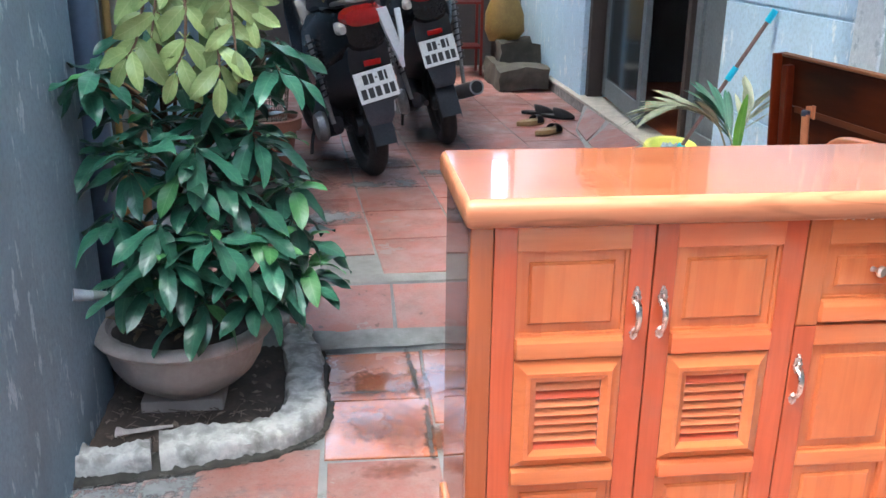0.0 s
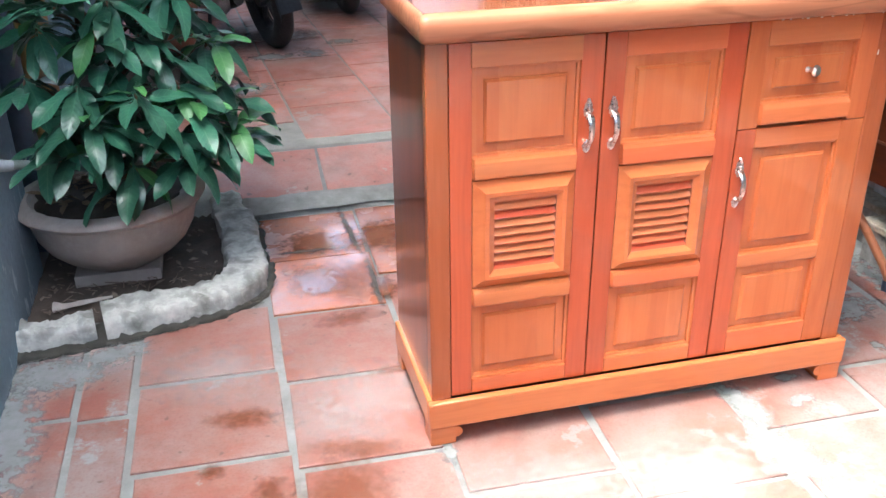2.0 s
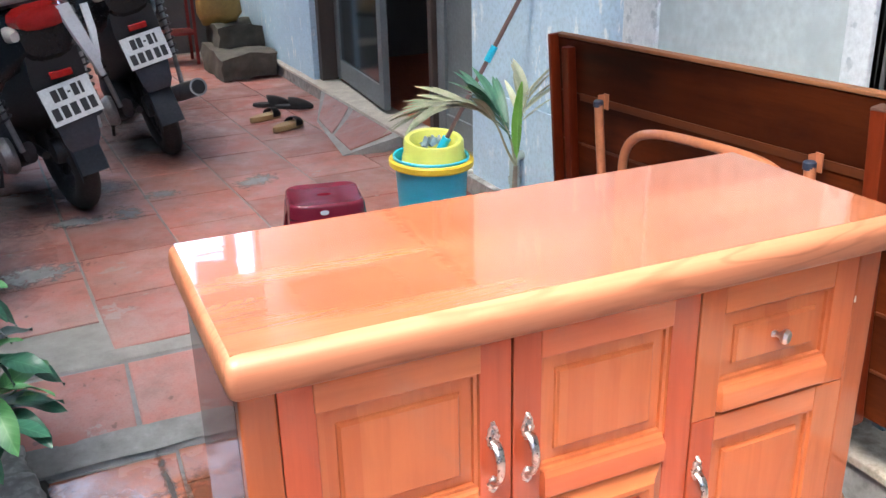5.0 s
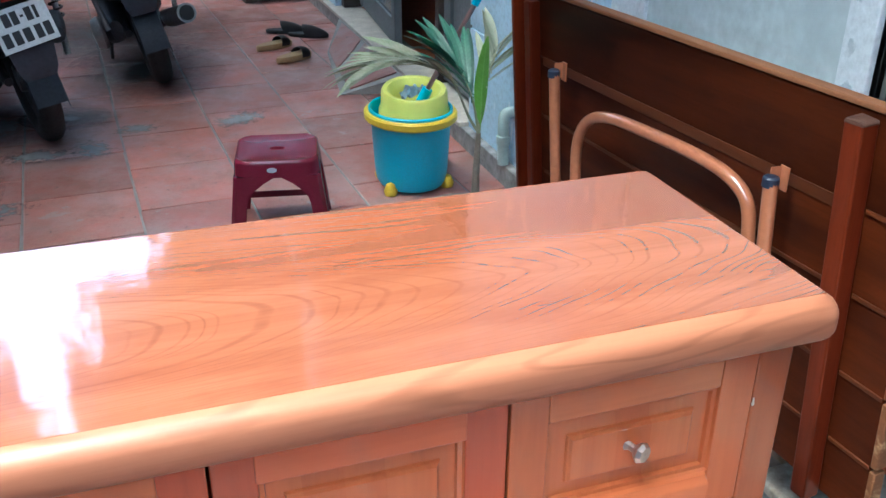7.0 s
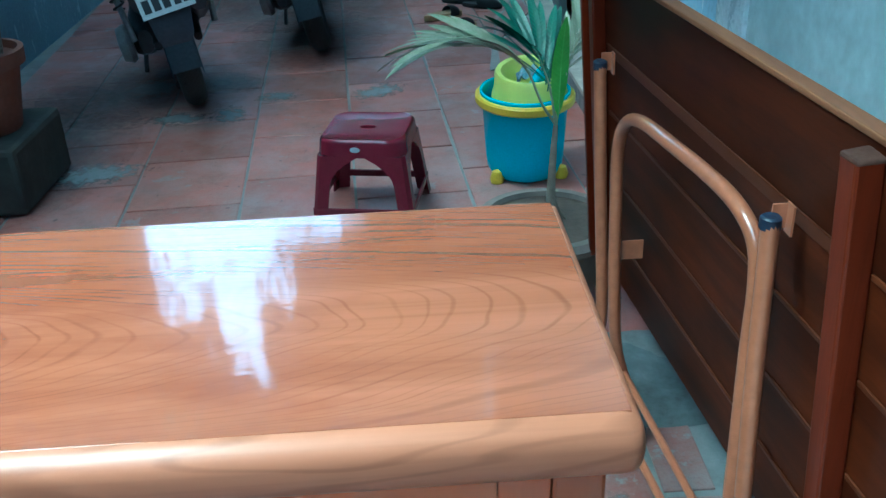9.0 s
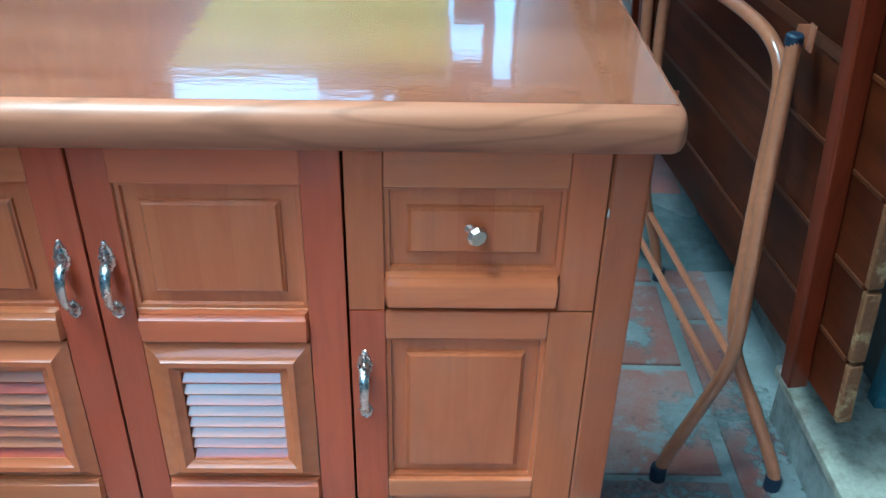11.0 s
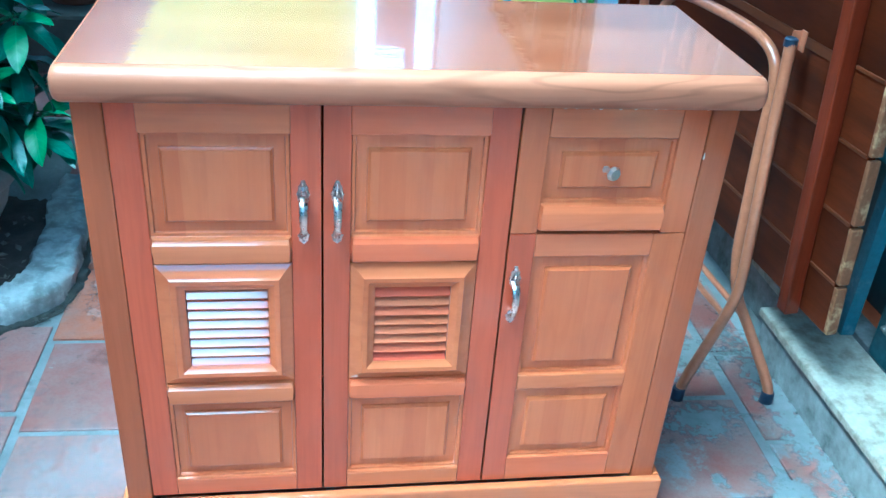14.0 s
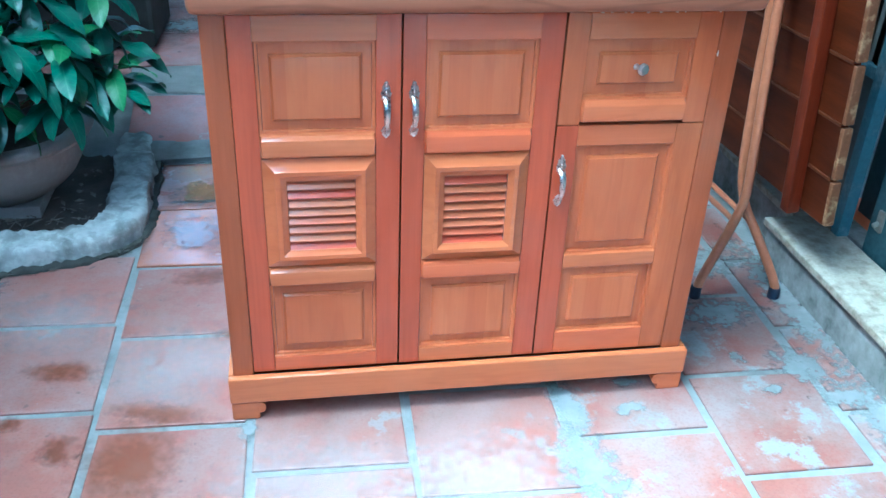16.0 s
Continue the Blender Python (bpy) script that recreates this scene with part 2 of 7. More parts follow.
M_TILE = tile_surface("terracotta_tile", (0.255, 0.084, 0.059), (0.27, 0.115, 0.089), (0.30, 0.278, 0.268), 0.5, 1.0)
M_TILE_UP = tile_surface("worn_terracotta_tile", (0.36, 0.118, 0.088), (0.29, 0.135, 0.110), (0.34, 0.30, 0.28), 0.5, 0.9, 0.2, 0.2)
M_TILE_CEMENT = tile_surface("cement_smeared_tile", (0.24, 0.082, 0.060), (0.255, 0.113, 0.089), (0.275, 0.285, 0.283), 0.55, 1.15, 0.08, 0.0, (0.545, 0.60))
M_WET = tile_surface("wet_terracotta_tile", (0.43, 0.125, 0.05), (0.30, 0.115, 0.07), (0.29, 0.24, 0.215), 0.30, 1.0, 0.08, 0.25, (0.625, 0.65), 0.25)
M_GROUT = surface("cement_grout", (0.30, 0.306, 0.298), (0.155, 0.156, 0.151), 7, 0.85, fine=120, bumps=0.4)
M_GROUT_UP = surface("dull_cement_grout", (0.33, 0.325, 0.30), (0.19, 0.18, 0.17), 7, 0.85, fine=120, bumps=0.4)
M_NOSE = surface("mottled_cement", (0.30, 0.30, 0.285), (0.15, 0.145, 0.135), 14, 0.85, fine=70, bumps=0.6)
M_KERB = surface("whitewashed_cement", (0.50, 0.495, 0.465), (0.10, 0.105, 0.088), 15, 0.92, fine=60, bumps=1.0, spread=(0.46, 0.62))
M_CEMENT = surface("rough_cement", (0.36, 0.35, 0.33), (0.10, 0.097, 0.088), 17, 0.9, fine=50, bumps=0.8)

M_APRON = surface("damp_rough_cement", (0.20, 0.215, 0.215), (0.055, 0.062, 0.052), 9, 0.8, fine=45, bumps=0.9)


def scuffed_wall(name, base, other, fleck, stain):
    """Painted plaster with upright pale scuffs and blotchy stains."""
    m, nt, bsdf, vec = begin(name)
    col = mix_colour(nt, ramp(nt, noise_of(nt, vec, 2.2, 6, 0.6), 0.35, 0.65), base, other)
    st = ramp(nt, noise_of(nt, vec, 1.7, 7, 0.7, (1, 1, 0.5)), 0.52, 0.72)
    st.node.inputs["To Max"].default_value = 0.6
    col = mix_colour(nt, st, col, stain)
    fl = ramp(nt, noise_of(nt, vec, 22, 4, 0.65, (1, 1, 0.35)), 0.57, 0.62)
    gate = ramp(nt, noise_of(nt, vec, 2.6, 3, 0.5), 0.42, 0.54)
    mul = nt.nodes.new("ShaderNodeMath")
    mul.operation = "MULTIPLY"
    nt.links.new(fl, mul.inputs[0])
    nt.links.new(gate, mul.inputs[1])
    col = mix_colour(nt, mul.outputs[0], col, fleck)
    grain = noise_of(nt, vec, 60, 5, 0.65)
    col = mix_colour(nt, ramp(nt, grain, 0.45, 0.9), col, tuple(c * 0.6 for c in base))
    nt.links.new(col, bsdf.inputs["Base Color"])
    bsdf.inputs["Roughness"].default_value = 0.75
    bump(nt, bsdf, grain, 0.5, 0.003)
    return m


M_WALLGREY = scuffed_wall("grey_blue_scuffed_paint", (0.265, 0.375, 0.465), (0.205, 0.295, 0.375), (0.44, 0.55, 0.62), (0.17, 0.185, 0.18))
M_WALLBLUE = scuffed_wall("pale_blue_wall_paint", (0.48, 0.64, 0.77), (0.43, 0.57, 0.69), (0.74, 0.79, 0.82), (0.42, 0.50, 0.54))
M_WALLPALE = surface("pale_grey_wall_paint", (0.63, 0.69, 0.68), (0.44, 0.50, 0.50), 4.5, 0.8, fine=26, bumps=0.3, spread=(0.44, 0.70))
M_YELLOWWALL = surface("yellow_green_wall_paint", (0.40, 0.37, 0.09), (0.30, 0.28, 0.07), 1.5, 0.8, fine=40, bumps=0.3)
M_STONE = surface("speckled_stone_strip", (0.46, 0.405, 0.325), (0.21, 0.17, 0.12), 26, 0.6, fine=90, bumps=0.6, spread=(0.46, 0.62))
M_THRESH = surface("cream_threshold_stone", (0.62, 0.56, 0.46), (0.42, 0.37, 0.30), 10, 0.6, fine=80, bumps=0.3)
M_WHITE = surface("flaking_white_paint", (0.74, 0.77, 0.78), (0.40, 0.45, 0.48), 16, 0.7, fine=70, bumps=0.4, spread=(0.58, 0.63))
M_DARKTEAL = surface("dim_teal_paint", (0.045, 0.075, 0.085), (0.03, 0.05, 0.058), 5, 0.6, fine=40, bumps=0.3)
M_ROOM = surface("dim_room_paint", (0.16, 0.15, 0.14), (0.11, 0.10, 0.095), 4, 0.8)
M_ROOMFLOOR = surface("red_room_tile", (0.55, 0.135, 0.045), (0.45, 0.11, 0.04), 6, 0.4)
M_SOIL = surface("dry_soil", (0.085, 0.064, 0.050), (0.035, 0.028, 0.022), 16, 0.95, fine=60, bumps=1.0)
M_POT = surface("grey_clay_pot", (0.47, 0.415, 0.37), (0.33, 0.285, 0.25), 7, 0.7, fine=60, bumps=0.2)
M_TUBE = surface("tan_painted_steel", (0.45, 0.166, 0.077), (0.39, 0.138, 0.062), 12, 0.3, fine=60, bumps=0.0, coat=1.0, sheen_rough=0.06)
M_BLACK = surface("black_plastic", (0.015, 0.015, 0.017), (0.022, 0.022, 0.024), 15, 0.45, fine=150, bumps=0.1)
M_RUBBER = surface("tyre_rubber", (0.018, 0.018, 0.018), (0.035, 0.033, 0.031), 15, 0.8, fine=100, bumps=0.4)
M_MAROON = surface("maroon_plastic", (0.150, 0.012, 0.030), (0.125, 0.010, 0.025), 12, 0.25, fine=260, bumps=0.0)
M_BUCKET = surface("turquoise_plastic", (0.045, 0.52, 0.74), (0.045, 0.47, 0.67), 10, 0.4, fine=200, bumps=0.03)
M_YELLOW = surface("yellow_plastic", (0.75, 0.55, 0.03), (0.68, 0.48, 0.03), 10, 0.4, fine=200, bumps=0.03)
M_LEAF = surface("dark_green_leaf", (0.035, 0.105, 0.055), (0.055, 0.15, 0.06), 12, 0.38, fine=90, bumps=0.1, vary=0.3)


# ---- mesh helpers ----
def box(bm, x0, x1, y0, y1, z0, z1, bevel=0.0, segments=2, m=None):
    flat = bm.faces.layers.int.get("flat") or bm.faces.layers.int.new("flat")
    v = [bm.verts.new(p) for p in ((x0, y0, z0), (x1, y0, z0), (x1, y1, z0), (x0, y1, z0), (x0, y0, z1), (x1, y0, z1), (x1, y1, z1), (x0, y1, z1))]
    f = [bm.faces.new([v[i] for i in q]) for q in ((0, 3, 2, 1), (4, 5, 6, 7), (0, 1, 5, 4), (1, 2, 6, 5), (2, 3, 7, 6), (3, 0, 4, 7))]
    if m is not None:
        for p in v:
            p.co = m @ p.co
    if bevel:
        old = set(bm.faces) - set(f)
        edges = list({e for q in f for e in q.edges})
        bmesh.ops.recalc_face_normals(bm, faces=f)
        sides = [q.normal.copy() for q in f]
        bmesh.ops.bevel(bm, geom=edges, offset=bevel, segments=segments, affect="EDGES", profile=0.5)
        for q in bm.faces:
            if q not in old:
                q.normal_update()
                if any(abs(q.normal.dot(n)) > 0.9999 for n in sides):
                    q[flat] = 1
    return v


def lathe(bm, profile, n=32, centre=(0, 0, 0), sx=1.0, sy=1.0, m=None, caps=True):
    """Turn a profile of (radius, height) round the z axis."""
    rings = []
    for r, z in profile:
        ring = []
        for i in range(n):
            a = 2 * math.pi * i / n
            p = Vector((centre[0] + r * sx * math.cos(a), centre[1] + r * sy * math.sin(a), centre[2] + z))
            ring.append(bm.verts.new(m @ p if m is not None else p))
        rings.append(ring)
    for a, b in zip(rings, rings[1:]):
        for i in range(n):
            bm.faces.new((a[i], a[(i + 1) % n], b[(i + 1) % n], b[i]))
    for ring, flip in ((rings[0], True), (rings[-1], False)) if caps else ():
        bm.faces.new(ring[::-1] if flip else ring)
    if not caps:
        for i in range(n):
            bm.faces.new((rings[-1][i], rings[-1][(i + 1) % n], rings[0][(i + 1) % n], rings[0][i]))
    return rings


def smooth_path(points, steps=6):
    """A Catmull-Rom curve through the points."""
    pts = [Vector(p) for p in points]
    pts = [pts[0] * 2 - pts[1], *pts, pts[-1] * 2 - pts[-2]]
    out = []
    for a, b, c, d in zip(pts, pts[1:], pts[2:], pts[3:]):
        for i in range(steps):
            t = i / steps
            out.append(0.5 * (2 * b + (c - a) * t + (2 * a - 5 * b + 4 * c - d) * t * t + (3 * b - a - 3 * c + d) * t ** 3))
    out.append(pts[-2])
    return out


def tube(bm, points, radius, n=12, cap=True, flat=1.0):
    """A tube along points; radius is one number or one for each point."""
    pts = [Vector(p) for p in points]
    radii = radius if isinstance(radius, (list, tuple)) else [radius] * len(pts)
    side = None
    rings = []
    for i, p in enumerate(pts):
        d = (pts[min(i + 1, len(pts) - 1)] - pts[max(i - 1, 0)]).normalized()
        if side is None:
            side = d.orthogonal().normalized()
        side = (side - d * side.dot(d)).normalized()
        up = d.cross(side)
        rings.append([bm.verts.new(p + (side * math.cos(2 * math.pi * k / n) + up * math.sin(2 * math.pi * k / n) * flat) * radii[i]) for k in range(n)])
    for a, b in zip(rings, rings[1:]):
        for k in range(n):
            bm.faces.new((a[k], a[(k + 1) % n], b[(k + 1) % n], b[k]))
    if cap:
        bm.faces.new(rings[0][::-1])
        bm.faces.new(rings[-1])
    return rings


def finish(name, bm, material, smooth=True, angle=35):
    bmesh.ops.recalc_face_normals(bm, faces=bm.faces)
    me = bpy.data.meshes.new(name)
    bm.to_mesh(me)
    bm.free()
    me.materials.append(material)
    if smooth:
        me.shade_smooth()
        me.set_sharp_from_angle(angle=radians(angle))
        if "flat" in me.attributes:
            for face, mark in zip(me.polygons, me.attributes["flat"].data):
                if mark.value:
                    face.use_smooth = False
    return me


def part(name, bm, material, parent, label="", smooth=True, angle=35):
    ob = new(name, finish(name, bm, material, smooth, angle))
    ob.parent = parent
    return tagged(ob, label)


def thing(name, label, category, group="", m=None):
    ob = new(name)
    ob.empty_display_size = 0.1
    if m is not None:
        ob.matrix_world = m
    return tagged(ob, label, category, group)


def structure(name, bm, material, label, smooth=False, category="", angle=35):
    return tagged(new(name, finish(name, bm, material, smooth, angle)), label, category or name.split("_")[0], "", "structure")


def B(*boxes, bevel=0.0):
    bm = bmesh.new()
    for b in boxes:
        box(bm, *b, bevel=bevel)
    return bm

# ---- the setting ----
UP = 0.105          # the upper floor's height
SLOPE0, SLOPE1 = 1.33, 1.76  # foot and head of the tiled ramp
WALL_L, WALL_R = -0.95, 1.62


def sheet(bm, rows, x0, x1, thick=0.25):
    """A floor that follows a profile of (y, z), with a body below it."""
    top = [(bm.verts.new((x0, y, z)), bm.verts.new((x1, y, z))) for y, z in rows]
    low = [(bm.verts.new((x0, y, -thick)), bm.verts.new((x1, y, -thick))) for y, z in rows]
    for (a, b), (c, d), (e, f), (g, h) in zip(top, top[1:], low, low[1:]):
        bm.faces.new((a, b, d, c))
        bm.faces.new((e, g, h, f))
        bm.faces.new((a, c, g, e))
        bm.faces.new((b, f, h, d))
    bm.faces.new((top[0][0], low[0][0], low[0][1], top[0][1]))
    bm.faces.new((top[-1][0], top[-1][1], low[-1][1], low[-1][0]))


bm = bmesh.new()
sheet(bm, [(-60, -0.006), (SLOPE0, -0.006), (SLOPE0 + 0.012, 0.014), (SLOPE1, UP - 0.004), (SLOPE1 + 0.03, UP - 0.005)], -40, 40)
floor = structure("ground", bm, M_GROUT, "yard floor of pale grey cement between red clay tiles", category="ground")
bm = bmesh.new()
sheet(bm, [(SLOPE1 + 0.03, UP - 0.005), (60, UP - 0.005)], -40, 40)
upper_floor = structure("upper_floor", bm, M_GROUT_UP, "raised back floor of worn red clay tiles", category="floor")

# walls: grey-blue on one side, the pale blue house on the other
bm = B((WALL_L - 0.2, WALL_L, -1.4, 1.08, -0.2, 3.6), (WALL_L - 0.2, WALL_L, -6.0, -1.4, -0.2, 2.5), (WALL_L - 0.30, WALL_L - 0.10, 1.08, 7.6, -0.2, 2.9))
wall_left = structure("wall_left", bm, M_WALLGREY, "weathered grey-blue plastered yard wall with a stained foot", category="wall")
DOOR0, DOOR1 = 2.72, 5.22
bm = B((WALL_R, WALL_R + 0.2, 1.585, DOOR0, 0.14, 0.595), (WALL_R, WALL_R + 0.2, 1.585, DOOR0, 0.61, 1.085), (WALL_R, WALL_R + 0.2, 1.585, DOOR0, 1.10, 7.2), (WALL_R + 0.008, WALL_R + 0.2, 1.585, DOOR0, 0.595, 0.61), (WALL_R + 0.008, WALL_R + 0.2, 1.585, DOOR0, 1.085, 1.10), (WALL_R, WALL_R + 0.2, DOOR1, 7.6, 0.185, 7.2), (WALL_R, WALL_R + 0.2, DOOR0, DOOR1, 2.3, 7.2))
wall_right = structure("wall_right", bm, M_WALLBLUE, "pale blue painted house wall with dark grooves", category="wall")
bm = B((WALL_R, WALL_R + 0.2, 0.69, 1.41, 0.14, 7.2))
structure("wall_panel", bm, M_WALLPALE, "pale grey stained wall panel between white strips", category="wall")
bm = B((WALL_R - 0.012, WALL_R + 0.2, 1.41, 1.585, 0.14, 7.2), (WALL_R - 0.012, WALL_R + 0.2, 0.612, 0.69, 0.14, 7.2), bevel=0.003)
structure("wall_trim", bm, M_WHITE, "flaking white painted wall strips", category="trim")
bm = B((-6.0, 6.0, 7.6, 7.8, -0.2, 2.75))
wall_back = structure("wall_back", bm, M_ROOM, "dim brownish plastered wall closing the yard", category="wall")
# unseen wall; its gaps are cut to shape the sky mirrored in the tabletop
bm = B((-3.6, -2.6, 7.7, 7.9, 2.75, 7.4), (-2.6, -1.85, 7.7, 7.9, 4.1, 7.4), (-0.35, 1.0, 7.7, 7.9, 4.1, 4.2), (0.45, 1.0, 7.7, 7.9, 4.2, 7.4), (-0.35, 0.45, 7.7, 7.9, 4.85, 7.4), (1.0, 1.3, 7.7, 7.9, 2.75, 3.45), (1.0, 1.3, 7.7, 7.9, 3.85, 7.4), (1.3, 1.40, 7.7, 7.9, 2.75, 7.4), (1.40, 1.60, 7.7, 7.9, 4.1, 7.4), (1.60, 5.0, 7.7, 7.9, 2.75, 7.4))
structure("neighbour_wall", bm, M_ROOM, "unseen upper back wall with gaps that shape the reflected sky", category="wall")
far_house = thing("yellow_house", "low yellow-green painted house behind the yard", "house")
part("house_wall", B((-7.0, 1.05, 12.0, 15.0, -0.2, 5.62)), M_YELLOWWALL, far_house)
part("roof_edge", B((-7.1, 1.15, 11.9, 15.1, 5.62, 5.74), bevel=0.02), M_CEMENT, far_house, "grey cement roof edge")
# slab added above the view, keeps the doorway in shade
bm = B((1.00, WALL_R, 2.75, 4.1, 2.62, 2.74), bevel=0.01)
structure("door_canopy", bm, M_WALLPALE, "unseen slab added above the doorway to shade it", category="canopy")
# unseen slabs, added to cut the skylight down to a few openings
bm = B((-1.5, 0.05, -6.0, -4.2, 3.6, 3.76), (-1.5, 0.05, 0.5, 1.6, 3.6, 3.76), (0.05, WALL_R + 3.0, -6.0, 1.6, 3.6, 3.76), (-6.0, -1.5, -6.0, 1.6, 3.6, 3.76), (-3.6, WALL_R + 3.0, 2.2, 7.35, 7.2, 7.4), (-3.6, WALL_R + 3.0, 1.6, 1.8, 3.76, 7.2))
structure("ceiling_slab", bm, M_CEMENT, "unseen slabs added over the yard to narrow the skylight", category="ceiling")
# added walls out of view; they leave only a strip of sky in front
bm = B((-6.0, 0.5, -6.2, -6.0, -0.2, 2.65), (0.5, 8.0, -6.2, -6.0, -0.2, 3.76), (-6.2, -6.0, -6.0, 1.6, -0.2, 3.76))
wall_front = structure("wall_front", bm, M_WALLGREY, "unseen wall added behind the camera to hold back light", category="wall")
# added wall beyond the yard, never in view, blocks sky from the left
bm = B((-3.6, -3.4, 0.2, 7.9, -0.2, 7.2))
structure("wall_far_left", bm, M_WALLGREY, "unseen wall added far left to block side light", category="wall")
vine = bmesh.new()
vr = random.Random(4)
for i in range(640):
    u = vr.random()
    x, z = (-1.85 + 1.5 * vr.random(), 7.2 - 2.5 * u * u) if vr.random() < 0.66 else (vr.choice((-1.85, -0.35)) + vr.uniform(-0.1, 0.1), vr.uniform(4.1, 7.0))
    if z < 6.0 and -1.35 < x < -0.75 and vr.random() < 0.8:
        continue
    if x > -0.6 and 4.1 < z < 4.95:
        continue
    m = pose(x, 7.66 + vr.uniform(-0.04, 0.04), z, vr.uniform(-60, 60), vr.uniform(0, 360), vr.uniform(-60, 60))
    r = vr.uniform(0.05, 0.12)
    vine.faces.new([vine.verts.new(m @ Vector(p)) for p in ((-r, 0, 0), (0, 0.01, -r * 0.4), (r, 0, 0), (0, 0.01, r * 0.4))])
for i in range(1500):
    x = vr.uniform(-1.9, -0.3)
    edge = 5.5 + 0.45 * noise.noise(Vector((x * 4.0, 3.7, 0.0))) + 0.25 * noise.noise(Vector((x * 11.0, 1.2, 0.0)))
    if -1.2 < x < -0.72:
        edge += 0.85
    z = vr.uniform(edge, 7.25)
    if vr.random() < 0.10:
        z -= vr.uniform(0.0, 0.5)
    m = pose(x, 7.62 + vr.uniform(-0.05, 0.05), z, vr.uniform(-40, 40), vr.uniform(0, 360), vr.uniform(-40, 40))
    r = vr.uniform(0.06, 0.13)
    vine.faces.new([vine.verts.new(m @ Vector(p)) for p in ((-r, 0, 0), (0, 0.01, -r * 0.55), (r, 0, 0), (0, 0.01, r * 0.55))])
for i in range(260):
    u = vr.random()
    x, z = (vr.uniform(-0.5, 0.55), 4.9 - 0.34 * u * u) if vr.random() < 0.6 else (0.47 - 0.3 * u * u, vr.uniform(4.15, 4.9))
    m = pose(x, 7.64 + vr.uniform(-0.04, 0.04), z, vr.uniform(-40, 40), vr.uniform(0, 360), vr.uniform(-40, 40))
    r = vr.uniform(0.04, 0.09)
    vine.faces.new([vine.verts.new(m @ Vector(p)) for p in ((-r, 0, 0), (0, 0.01, -r * 0.5), (r, 0, 0), (0, 0.01, r * 0.5))])
tagged(new("climbing_vine", finish("climbing_vine", vine, M_LEAF)), "leafy vine round the opening of the back wall", "vine", "", "stuff")
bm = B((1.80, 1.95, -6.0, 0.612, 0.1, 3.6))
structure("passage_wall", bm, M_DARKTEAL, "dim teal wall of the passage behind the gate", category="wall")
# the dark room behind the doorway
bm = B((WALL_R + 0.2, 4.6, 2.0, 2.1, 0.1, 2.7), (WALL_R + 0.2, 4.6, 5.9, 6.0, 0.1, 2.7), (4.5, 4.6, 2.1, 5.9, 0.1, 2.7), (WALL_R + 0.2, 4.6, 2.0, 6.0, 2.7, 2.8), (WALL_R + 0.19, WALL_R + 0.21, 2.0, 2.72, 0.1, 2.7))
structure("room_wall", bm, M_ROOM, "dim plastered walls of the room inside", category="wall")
bm = B((WALL_R + 0.16, 4.6, 2.0, 6.0, 0.05, 0.19))
structure("room_floor", bm, M_ROOMFLOOR, "reddish tiled floor inside the doorway", category="floor")


